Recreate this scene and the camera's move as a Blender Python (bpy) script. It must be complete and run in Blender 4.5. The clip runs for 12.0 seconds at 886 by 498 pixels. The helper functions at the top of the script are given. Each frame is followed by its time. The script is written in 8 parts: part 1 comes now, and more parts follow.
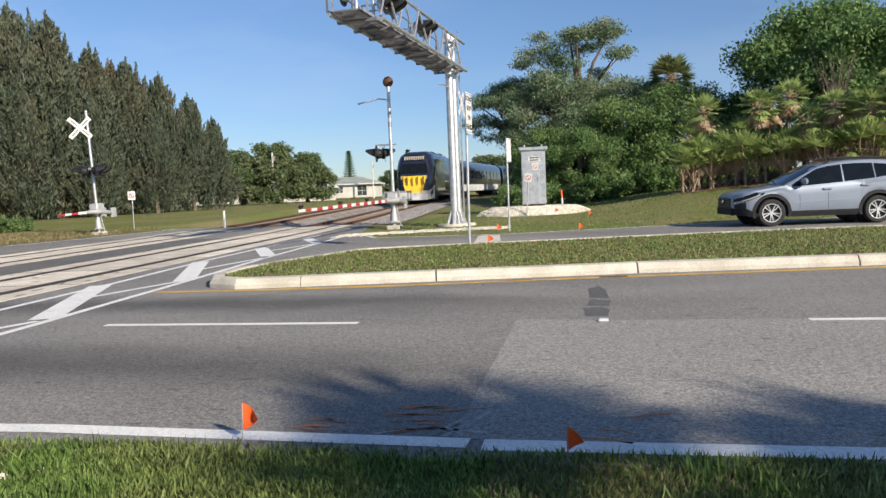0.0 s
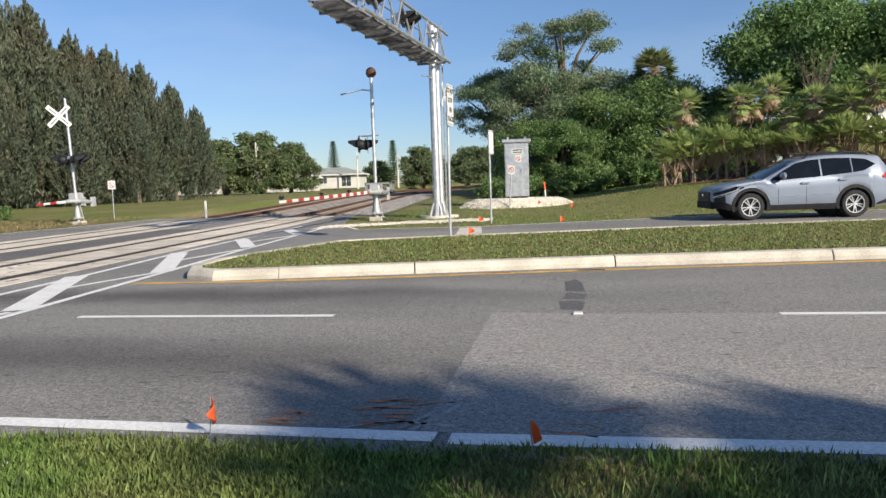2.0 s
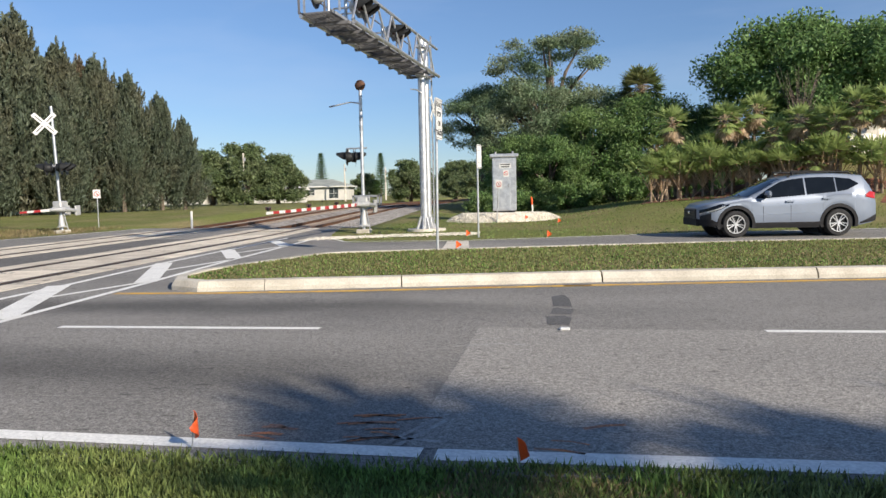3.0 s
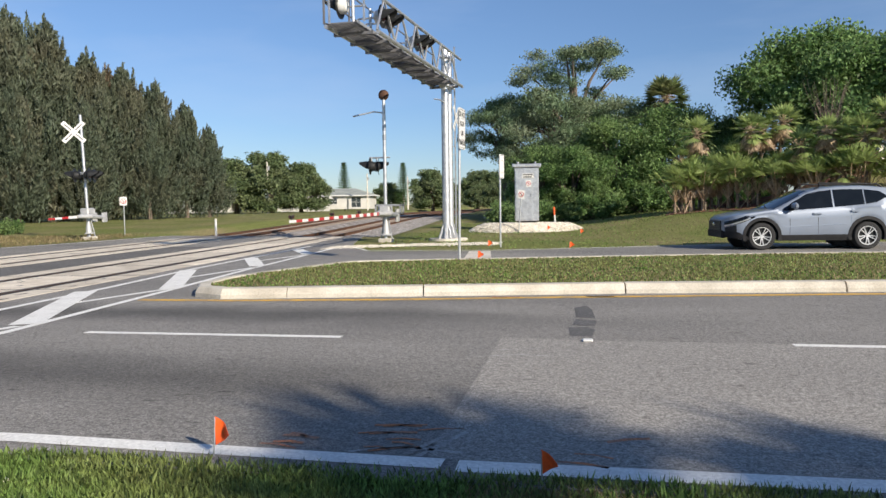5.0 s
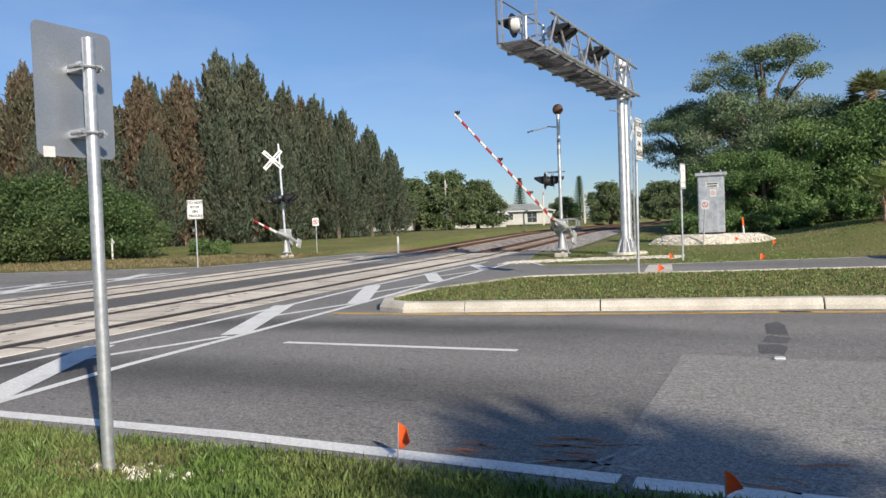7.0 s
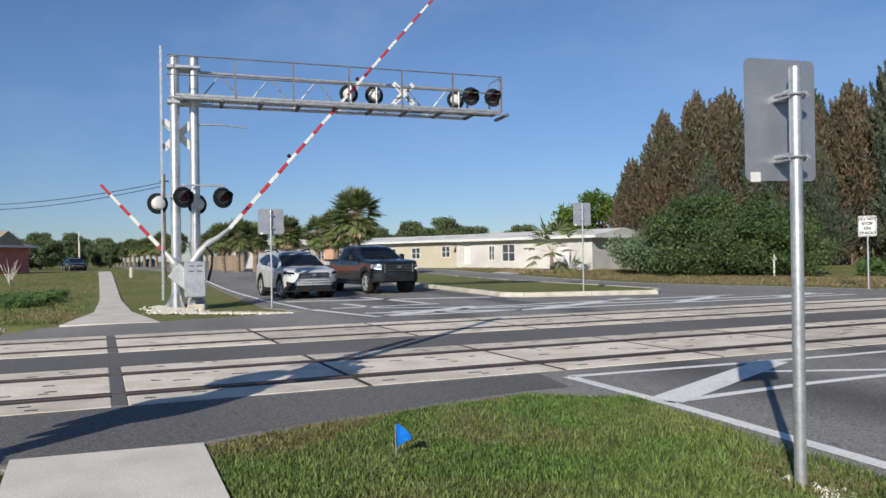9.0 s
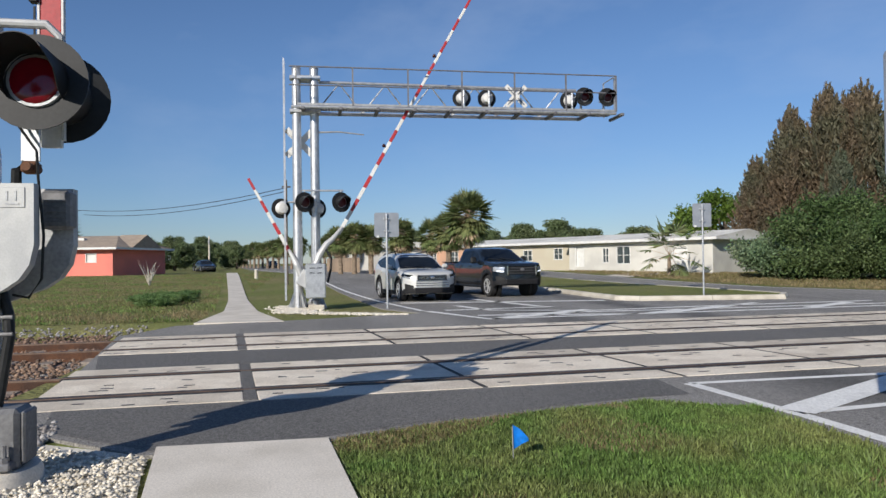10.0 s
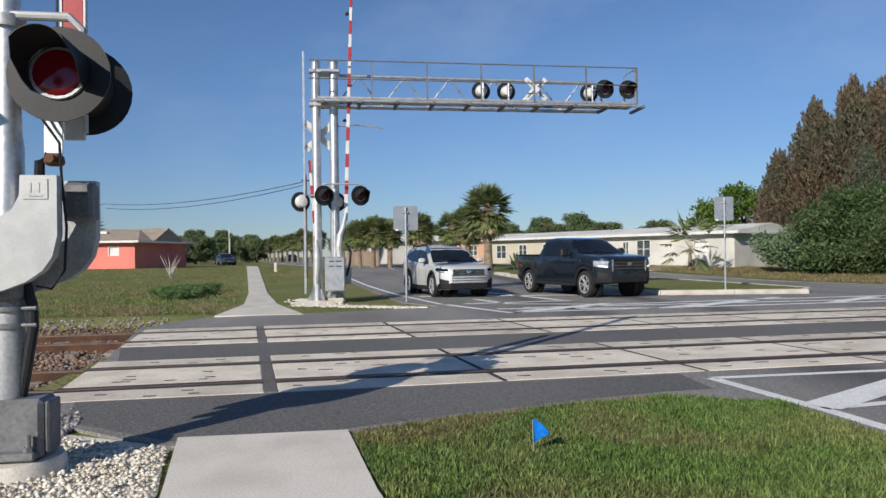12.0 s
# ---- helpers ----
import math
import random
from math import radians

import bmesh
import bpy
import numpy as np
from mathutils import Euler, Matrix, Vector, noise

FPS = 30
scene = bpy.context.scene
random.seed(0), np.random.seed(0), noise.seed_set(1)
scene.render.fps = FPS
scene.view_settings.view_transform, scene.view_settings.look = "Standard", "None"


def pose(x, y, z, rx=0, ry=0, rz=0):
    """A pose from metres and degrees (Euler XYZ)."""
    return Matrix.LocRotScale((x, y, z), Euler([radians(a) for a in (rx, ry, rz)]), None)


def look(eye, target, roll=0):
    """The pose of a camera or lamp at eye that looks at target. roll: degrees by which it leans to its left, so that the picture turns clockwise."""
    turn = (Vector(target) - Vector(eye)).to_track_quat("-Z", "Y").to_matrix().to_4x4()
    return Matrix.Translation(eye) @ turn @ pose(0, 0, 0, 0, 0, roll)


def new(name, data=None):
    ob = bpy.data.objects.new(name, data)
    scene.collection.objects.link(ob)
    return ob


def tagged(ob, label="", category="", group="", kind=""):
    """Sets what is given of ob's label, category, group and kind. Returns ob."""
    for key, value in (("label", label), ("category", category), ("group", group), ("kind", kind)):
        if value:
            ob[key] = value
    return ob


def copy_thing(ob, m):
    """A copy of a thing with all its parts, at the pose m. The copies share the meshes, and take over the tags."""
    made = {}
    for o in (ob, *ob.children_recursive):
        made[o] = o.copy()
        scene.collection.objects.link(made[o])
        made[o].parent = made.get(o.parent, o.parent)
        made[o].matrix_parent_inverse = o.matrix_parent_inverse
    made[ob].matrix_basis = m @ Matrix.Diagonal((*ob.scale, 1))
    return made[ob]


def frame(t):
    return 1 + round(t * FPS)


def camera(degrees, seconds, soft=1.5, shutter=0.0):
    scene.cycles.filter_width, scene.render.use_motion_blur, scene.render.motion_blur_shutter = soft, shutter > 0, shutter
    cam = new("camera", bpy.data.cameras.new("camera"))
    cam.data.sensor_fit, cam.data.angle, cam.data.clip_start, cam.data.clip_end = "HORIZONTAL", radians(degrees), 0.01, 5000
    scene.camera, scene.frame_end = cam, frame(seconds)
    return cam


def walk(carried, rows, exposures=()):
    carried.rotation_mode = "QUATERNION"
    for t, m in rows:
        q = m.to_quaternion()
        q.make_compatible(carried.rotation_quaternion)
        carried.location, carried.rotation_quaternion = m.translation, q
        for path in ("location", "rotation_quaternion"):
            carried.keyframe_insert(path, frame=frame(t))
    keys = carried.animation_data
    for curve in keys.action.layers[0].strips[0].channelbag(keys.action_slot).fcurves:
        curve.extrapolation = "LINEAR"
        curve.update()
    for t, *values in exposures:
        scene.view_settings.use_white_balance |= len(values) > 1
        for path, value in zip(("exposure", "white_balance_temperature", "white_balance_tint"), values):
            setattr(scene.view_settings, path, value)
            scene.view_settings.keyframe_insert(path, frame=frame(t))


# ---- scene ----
cam = camera(61.7, 12.0)
PATH = [
    (0, (0.225, 0.071, 1.351), (-0.144, 2.03, 1.193), -2.4),
    (0.5, (0.226, 0.033, 1.356), (-0.105, 1.998, 1.193), -2.7),
    (1, (0.282, 0.052, 1.368), (-0.041, 2.019, 1.198), -2.4),
    (1.5, (0.312, 0.064, 1.365), (-0.018, 2.029, 1.183), -2.4),
    (2, (0.314, 0.081, 1.366), (-0.015, 2.045, 1.183), -2.0),
    (2.5, (0.3, 0.085, 1.359), (-0.012, 2.054, 1.193), -1.6),
    (3, (0.301, 0.102, 1.367), (0.008, 2.075, 1.219), -1.2),
    (5, (0.289, 0.119, 1.365), (-0.061, 2.084, 1.244), -0.8),
    (5.5, (0.311, 0.117, 1.354), (-0.088, 2.074, 1.234), -1.1),
    (6, (0.32, 0.107, 1.366), (-0.15, 2.048, 1.252), -1.5),
    (6.5, (0.336, 0.068, 1.361), (-0.263, 1.973, 1.264), -1.9),
    (7, (0.332, 0.044, 1.363), (-0.47, 1.875, 1.295), -2.2),
    (7.5, (0.258, -0.086, 1.381), (-0.917, 1.532, 1.347), -2.3),
    (7.7, (0.247, -0.154, 1.387), (-1.085, 1.337, 1.364), -2.3),
    (9.3, (0.345, -0.256, 1.391), (-1.59, 0.25, 1.417), -0.8),
    (9.5, (0.357, -0.255, 1.39), (-1.593, 0.188, 1.418), -0.9),
    (10, (0.375, -0.308, 1.399), (-1.595, 0.039, 1.432), -0.8),
    (10.5, (0.357, -0.313, 1.396), (-1.62, -0.01, 1.427), -0.8),
    (11, (0.361, -0.3, 1.39), (-1.618, -0.013, 1.418), -0.8),
    (11.5, (0.359, -0.302, 1.391), (-1.621, -0.015, 1.414), -0.7),
    (12, (0.344, -0.313, 1.388), (-1.634, -0.016, 1.405), -0.7),
]
walk(cam, [(t, look(eye, target, roll)) for t, eye, target, roll in PATH],
     exposures=((0, 0.48, 6650, 10), (6.0, 0.45, 6600, 10), (7.5, 0.22, 6350, 10), (9.5, 0.06, 6200, 10), (12, 0.02, 6200, 10)))

# ---- light: low morning sun behind and to the right, clear sky ----
SUN_AZ, SUN_EL = math.atan2(0.77, -0.63), radians(26.0)
world = bpy.data.worlds.new("sky")
scene.world = world
world.use_nodes = True
wn = world.node_tree
sky = wn.nodes.new("ShaderNodeTexSky")
sky.sky_type, sky.sun_disc = "NISHITA", False
sky.sun_elevation, sky.sun_rotation = SUN_EL, SUN_AZ
sky.air_density, sky.dust_density, sky.ozone_density, sky.altitude = 1.0, 0.0, 3.0, 0
wn.nodes["Background"].inputs["Strength"].default_value = 0.078
tint = wn.nodes.new("ShaderNodeMix")
tint.data_type, tint.blend_type = "RGBA", "MULTIPLY"
tint.inputs["Factor"].default_value, tint.inputs["B"].default_value = 1.0, (0.86, 0.955, 1.13, 1)
# thin high cirrus
wc, wm, wz, wr = (wn.nodes.new(k) for k in ("ShaderNodeTexCoord", "ShaderNodeMapping", "ShaderNodeTexNoise", "ShaderNodeMapRange"))
wm.inputs["Scale"].default_value, wm.inputs["Rotation"].default_value = (1.2, 3.2, 7.0), (0.25, 0.1, 0.5)
wz.inputs["Scale"].default_value, wz.inputs["Detail"].default_value, wz.inputs["Roughness"].default_value = 1.3, 7, 0.55
wr.inputs["From Min"].default_value, wr.inputs["From Max"].default_value, wr.inputs["To Max"].default_value = 0.46, 0.82, 0.26
cirrus = wn.nodes.new("ShaderNodeMix")
cirrus.data_type = "RGBA"
cirrus.inputs["B"].default_value = (7.5, 7.8, 8.2, 1)
wn.links.new(wc.outputs["Generated"], wm.inputs["Vector"]), wn.links.new(wm.outputs[0], wz.inputs["Vector"]), wn.links.new(wz.outputs[0], wr.inputs["Value"])
wn.links.new(wr.outputs[0], cirrus.inputs["Factor"]), wn.links.new(sky.outputs[0], cirrus.inputs["A"])
deep, wsep, wh = (wn.nodes.new(k) for k in ("ShaderNodeMix", "ShaderNodeSeparateXYZ", "ShaderNodeMapRange"))
deep.data_type = "RGBA"
deep.inputs["A"].default_value, deep.inputs["B"].default_value = (0.6, 0.71, 0.95, 1), (0.86, 0.955, 1.13, 1)
wh.inputs["From Min"].default_value, wh.inputs["From Max"].default_value = -0.02, 0.26
wn.links.new(wc.outputs["Generated"], wsep.inputs[0]), wn.links.new(wsep.outputs["Z"], wh.inputs["Value"])
wn.links.new(wh.outputs[0], deep.inputs["Factor"]), wn.links.new(deep.outputs["Result"], tint.inputs["B"])
wn.links.new(cirrus.outputs["Result"], tint.inputs["A"]), wn.links.new(tint.outputs["Result"], wn.nodes["Background"].inputs["Color"])
sun = new("sun", bpy.data.lights.new("sun", "SUN"))
sun.data.energy, sun.data.angle, sun.data.color = 5.0, radians(0.5), (1.0, 0.91, 0.78)
sun_dir = Vector((math.sin(SUN_AZ) * math.cos(SUN_EL), math.cos(SUN_AZ) * math.cos(SUN_EL), math.sin(SUN_EL)))
sun.matrix_world = look(sun_dir * 80, (0, 0, 0))


# ---- materials ----
def mat(name, color, rough=0.7, metal=0.0, second=None, scale=4.0, fine=60.0, vary=0.18, bump=0.25, depth=0.01,
        coat=0.0, island=0.0, obj=0.0, streak=None, stretch=(1, 1, 1), mask=(0.42, 0.62), spec=0.5):
    """Base colour broken up by a coarse and a fine noise, an optional second colour in patches, and a fine relief."""
    m = bpy.data.materials.new(name)
    m.use_nodes = True
    n, l = m.node_tree.nodes, m.node_tree.links
    b = n["Principled BSDF"]
    co = n.new("ShaderNodeTexCoord")
    mp = n.new("ShaderNodeMapping")
    mp.inputs["Scale"].default_value = stretch
    l.new(co.outputs["Object"], mp.inputs["Vector"])
    big, small = n.new("ShaderNodeTexNoise"), n.new("ShaderNodeTexNoise")
    big.inputs["Scale"].default_value, big.inputs["Detail"].default_value = scale, 5
    small.inputs["Scale"].default_value, small.inputs["Detail"].default_value = fine, 3
    if streak:
        ms = n.new("ShaderNodeMapping")
        ms.inputs["Scale"].default_value = streak
        l.new(co.outputs["Object"], ms.inputs["Vector"]), l.new(ms.outputs[0], big.inputs["Vector"])
    else:
        l.new(mp.outputs[0], big.inputs["Vector"])
    l.new(mp.outputs[0], small.inputs["Vector"])
    mix = n.new("ShaderNodeMix")
    mix.data_type = "RGBA"
    mix.inputs["A"].default_value = (*color, 1)
    mix.inputs["B"].default_value = (*(second or [c * 0.72 for c in color]), 1)
    ramp = n.new("ShaderNodeMapRange")
    ramp.inputs["From Min"].default_value, ramp.inputs["From Max"].default_value = mask
    l.new(big.outputs[0], ramp.inputs["Value"]), l.new(ramp.outputs[0], mix.inputs["Factor"])
    val = n.new("ShaderNodeMapRange")
    val.inputs["From Min"].default_value, val.inputs["From Max"].default_value = 0.3, 0.7
    val.inputs["To Min"].default_value, val.inputs["To Max"].default_value = 1 - vary, 1 + vary
    l.new(small.outputs[0], val.inputs["Value"])
    out = val.outputs[0]
    for amount, node, socket in ((island, "ShaderNodeNewGeometry", "Random Per Island"), (obj, "ShaderNodeObjectInfo", "Random")):
        if amount:
            g, r, mu = n.new(node), n.new("ShaderNodeMapRange"), n.new("ShaderNodeMath")
            r.inputs["To Min"].default_value, r.inputs["To Max"].default_value = 1 - amount, 1 + amount
            mu.operation = "MULTIPLY"
            l.new(g.outputs[socket], r.inputs["Value"]), l.new(r.outputs[0], mu.inputs[0]), l.new(out, mu.inputs[1])
            out = mu.outputs[0]
    sc = n.new("ShaderNodeVectorMath")
    sc.operation = "SCALE"
    l.new(mix.outputs["Result"], sc.inputs[0]), l.new(out, sc.inputs["Scale"])
    l.new(sc.outputs[0], b.inputs["Base Color"])
    b.inputs["Roughness"].default_value, b.inputs["Metallic"].default_value = rough, metal
    b.inputs["Coat Weight"].default_value, b.inputs["Coat Roughness"].default_value = coat, 0.05
    b.inputs["Specular IOR Level"].default_value = spec
    if bump:
        bp = n.new("ShaderNodeBump")
        bp.inputs["Strength"].default_value, bp.inputs["Distance"].default_value = bump, depth
        l.new(small.outputs[0], bp.inputs["Height"]), l.new(bp.outputs[0], b.inputs["Normal"])
    return m


def leafy(name, color, second, scale=0.6, island=0.45, rough=0.55):
    """Foliage: colour by clump and by leaf, with some light passing through."""
    m = mat(name, color, rough, second=second, scale=scale, fine=7, vary=0.25, bump=0, island=island, spec=0.3)
    n, l = m.node_tree.nodes, m.node_tree.links
    b = n["Principled BSDF"]
    tr, ad = n.new("ShaderNodeBsdfTranslucent"), n.new("ShaderNodeMixShader")
    ad.inputs[0].default_value = 0.42
    l.new(b.inputs["Base Color"].links[0].from_socket, tr.inputs["Color"])
    l.new(b.outputs[0], ad.inputs[1]), l.new(tr.outputs[0], ad.inputs[2])
    l.new(ad.outputs[0], n["Material Output"].inputs["Surface"])
    return m


def glow(name, color, strength, rough=0.3):
    m = mat(name, color, rough, bump=0, vary=0.05)
    b = m.node_tree.nodes["Principled BSDF"]
    b.inputs["Emission Color"].default_value, b.inputs["Emission Strength"].default_value = (*color, 1), strength
    return m


def asphalt(name, color, second, tracks=0.0, pits=0.5):
    """Worn asphalt: pale aggregate speckle, dark pits, drifting stains and, where cars run, dark oily wheel tracks."""
    m = mat(name, color, 0.85, second=second, scale=0.9, streak=(0.16, 0.5, 1), fine=24, vary=0.22, bump=0.5, depth=0.005, mask=(0.36, 0.68), spec=0.35)
    n, l = m.node_tree.nodes, m.node_tree.links
    b = n["Principled BSDF"]
    out = b.inputs["Base Color"].links[0].from_socket
    co = n.new("ShaderNodeTexCoord")

    def times(sock):
        nonlocal out
        v = n.new("ShaderNodeVectorMath")
        v.operation = "SCALE"
        l.new(out, v.inputs[0]), l.new(sock, v.inputs["Scale"])
        out = v.outputs[0]

    def ranged(sock, a, b, c, d):
        r = n.new("ShaderNodeMapRange")
        r.interpolation_type = "SMOOTHSTEP"
        r.inputs["From Min"].default_value, r.inputs["From Max"].default_value = a, b
        r.inputs["To Min"].default_value, r.inputs["To Max"].default_value = c, d
        l.new(sock, r.inputs["Value"])
        return r.outputs[0]
    vo = n.new("ShaderNodeTexVoronoi")
    vo.inputs["Scale"].default_value = 105
    l.new(co.outputs["Object"], vo.inputs["Vector"])
    sp = n.new("ShaderNodeSeparateXYZ")
    l.new(vo.outputs["Color"], sp.inputs[0])
    times(ranged(sp.outputs["X"], 0.0, 1.0, 0.62, 1.38))
    # scattered dark pits drawn out along the lanes
    mp, nz = n.new("ShaderNodeMapping"), n.new("ShaderNodeTexNoise")
    mp.inputs["Scale"].default_value = (5, 13, 1)
    nz.inputs["Scale"].default_value, nz.inputs["Detail"].default_value = 1.0, 2
    l.new(co.outputs["Object"], mp.inputs["Vector"]), l.new(mp.outputs[0], nz.inputs["Vector"])
    times(ranged(nz.outputs[0], 0.64, 0.74, 1.0, pits))
    if tracks:
        xyz, wob, add = n.new("ShaderNodeSeparateXYZ"), n.new("ShaderNodeTexNoise"), n.new("ShaderNodeMath")
        wob.inputs["Scale"].default_value, wob.inputs["Detail"].default_value = 0.7, 6
        add.operation = "MULTIPLY_ADD"
        add.inputs[1].default_value = 1.3
        l.new(co.outputs["Object"], xyz.inputs[0]), l.new(co.outputs["Object"], wob.inputs["Vector"])
        l.new(wob.outputs[0], add.inputs[0]), l.new(xyz.outputs["Y"], add.inputs[2])
        ramp = n.new("ShaderNodeValToRGB")
        sc = n.new("ShaderNodeMath")
        sc.operation = "DIVIDE"
        sc.inputs[1].default_value = 16.0
        l.new(add.outputs[0], sc.inputs[0]), l.new(sc.outputs[0], ramp.inputs[0])
        el = ramp.color_ramp.elements
        for p, c in ((4.9, 0.0), (6.2, 0.9), (7.3, 0.1), (8.6, 0.05), (9.7, 1.0), (10.5, 0.15), (11.2, 0.0)):
            e = el.new(p / 16)
            e.color = (c, c, c, 1)
        el.remove(el[-1])
        el[0].color = (0, 0, 0, 1)
        fade = n.new("ShaderNodeMath")
        fade.operation = "MULTIPLY"
        l.new(ranged(xyz.outputs["X"], -3.0, 1.5, 1.0, 0.12), fade.inputs[0]), l.new(ramp.outputs[0], fade.inputs[1])
        times(ranged(fade.outputs[0], 0.0, 1.0, 1.0, 1.0 - tracks))
    l.new(out, b.inputs["Base Color"])
    return m


ASPHALT = asphalt("asphalt", (0.255, 0.242, 0.222), (0.175, 0.167, 0.155), 0.5)
ASPHALT_DARK = asphalt("asphalt_dark", (0.1, 0.098, 0.096), (0.13, 0.127, 0.124))
ASPHALT_APRON = asphalt("asphalt_apron", (0.125, 0.12, 0.112), (0.155, 0.148, 0.138), 0.0, 0.75)
ASPHALT_PALE = asphalt("asphalt_pale", (0.305, 0.288, 0.262), (0.255, 0.242, 0.222), 0.0, 0.6)
PAINT = mat("road_paint_white", (0.78, 0.77, 0.73), 0.7, second=(0.62, 0.61, 0.58), scale=3, fine=40, vary=0.16, bump=0.2, mask=(0.5, 0.8))
PAINT_YELLOW = mat("road_paint_yellow", (0.68, 0.4, 0.06), 0.75, second=(0.45, 0.29, 0.1), scale=4, fine=40, vary=0.25, mask=(0.4, 0.65))
SCUFF = mat("pale_scuffed_paint", (0.4, 0.39, 0.37), 0.85, second=(0.24, 0.23, 0.215), scale=9, fine=60, vary=0.3, mask=(0.35, 0.6))
SPRAY = mat("orange_marking_paint", (0.55, 0.2, 0.08), 0.85, second=(0.28, 0.16, 0.11), scale=7, fine=60, vary=0.4, mask=(0.35, 0.6))
CONCRETE = mat("concrete", (0.68, 0.625, 0.54), 0.85, second=(0.57, 0.52, 0.44), scale=1.3, fine=70, vary=0.14, bump=0.25, depth=0.004, obj=0.05)
CURB = mat("curb_concrete", (0.56, 0.52, 0.44), 0.85, second=(0.44, 0.4, 0.33), scale=2.0, fine=50, vary=0.16, bump=0.3, depth=0.004, obj=0.05)
PANEL = mat("crossing_panel_concrete", (0.68, 0.61, 0.5), 0.85, second=(0.55, 0.48, 0.385), scale=1.6, fine=60, vary=0.2, bump=0.3, depth=0.004, obj=0.16)
RUBBER = mat("black_rubber", (0.035, 0.033, 0.032), 0.8, scale=6, fine=80, vary=0.25)
GRASS = mat("lawn", (0.15, 0.17, 0.05), 0.95, second=(0.23, 0.195, 0.095), scale=0.22, fine=14, vary=0.45, bump=1.0, depth=0.05, mask=(0.42, 0.7), spec=0.15)
BLADE = leafy("grass_blades", (0.15, 0.235, 0.06), (0.22, 0.25, 0.085), scale=0.9, island=0.65)
BLADE_DRY = leafy("dry_grass_blades", (0.3, 0.235, 0.13), (0.2, 0.18, 0.075), scale=0.9, island=0.4)
BALLAST = mat("ballast", (0.3, 0.28, 0.26), 0.95, second=(0.2, 0.17, 0.15), scale=1.5, fine=16, vary=0.6, bump=1.0, depth=0.05)
STONE = mat("pale_stone", (0.72, 0.67, 0.57), 0.9, second=(0.58, 0.53, 0.44), scale=3, fine=30, vary=0.2, island=0.25)
STONE_GREY = mat("grey_stone", (0.3, 0.29, 0.28), 0.9, second=(0.2, 0.18, 0.17), scale=3, fine=30, vary=0.25, island=0.4)
STONE_BROWN = mat("rust_stained_stone", (0.24, 0.16, 0.11), 0.95, second=(0.15, 0.1, 0.075), scale=3, fine=30, vary=0.25, island=0.4)
RUST = mat("rusty_rail_steel", (0.13, 0.06, 0.032), 0.75, 0.3, second=(0.075, 0.04, 0.028), scale=3, fine=60, vary=0.3)
RAILTOP = mat("worn_rail_head", (0.13, 0.085, 0.06), 0.5, 0.5, scale=4, fine=90, vary=0.15)
TIE = mat("concrete_tie", (0.28, 0.24, 0.2), 0.9, second=(0.18, 0.13, 0.1), scale=3, fine=40, vary=0.25, obj=0.15)
GALV = mat("galvanised_steel", (0.62, 0.63, 0.64), 0.42, 0.75, second=(0.5, 0.51, 0.53), scale=5, fine=30, vary=0.14, bump=0.05)
GALV_DULL = mat("dull_grey_steel", (0.4, 0.41, 0.42), 0.55, 0.5, second=(0.31, 0.32, 0.33), scale=5, fine=40, vary=0.18, bump=0.1)
ALU = mat("cast_aluminium", (0.47, 0.475, 0.47), 0.55, 0.3, second=(0.4, 0.405, 0.41), scale=5, fine=90, vary=0.06, bump=0.05)
SIGN_BACK = mat("sign_back_aluminium", (0.33, 0.35, 0.38), 0.42, 0.6, second=(0.29, 0.31, 0.34), scale=3, fine=90, vary=0.08, bump=0.03)
STEEL_DARK = mat("dark_weathered_steel", (0.2, 0.2, 0.205), 0.6, 0.4, second=(0.15, 0.15, 0.155), scale=5, fine=40, vary=0.2, bump=0.1)
BLACK = mat("black_paint", (0.02, 0.021, 0.022), 0.5, scale=4, fine=40, vary=0.2, bump=0, spec=0.3)
WHITE = mat("white_paint", (0.68, 0.68, 0.66), 0.55, second=(0.62, 0.61, 0.58), scale=3, fine=40, vary=0.08, bump=0.05)
RED = mat("red_reflective", (0.42, 0.03, 0.035), 0.45, second=(0.34, 0.028, 0.03), scale=5, fine=40, vary=0.12, bump=0.05)
LENS = glow("dark_red_lens", (0.03, 0.003, 0.005), 0.22)
LENS_LIT = glow("lit_red_lens", (0.13, 0.003, 0.01), 0.05, 0.1)
ORANGE = mat("orange_flag_vinyl", (0.85, 0.12, 0.02), 0.5, second=(0.7, 0.09, 0.02), scale=9, fine=30, vary=0.15)
BLUE = mat("blue_flag_vinyl", (0.01, 0.2, 0.72), 0.5, second=(0.01, 0.15, 0.55), scale=9, fine=30, vary=0.15)
BARK = mat("bark", (0.16, 0.125, 0.095), 0.95, second=(0.09, 0.075, 0.06), scale=2, fine=18, vary=0.35, bump=0.8, depth=0.03, stretch=(1, 1, 0.3))
PALM_BARK = mat("palm_trunk", (0.26, 0.2, 0.14), 0.95, second=(0.15, 0.11, 0.08), scale=3, fine=14, vary=0.4, bump=0.8, depth=0.03, stretch=(1, 1, 2.5))
GLASS = mat("dark_tinted_glass", (0.008, 0.01, 0.012), 0.05, bump=0, vary=0.02, spec=0.35)
TYRE = mat("tyre_rubber", (0.022, 0.022, 0.023), 0.85, scale=8, fine=60, vary=0.2)
PLASTIC = mat("black_plastic", (0.016, 0.016, 0.018), 0.7, spec=0.3, scale=8, fine=60, vary=0.15)
CHROME = mat("chrome", (0.75, 0.76, 0.77), 0.15, 1.0, vary=0.04, bump=0)
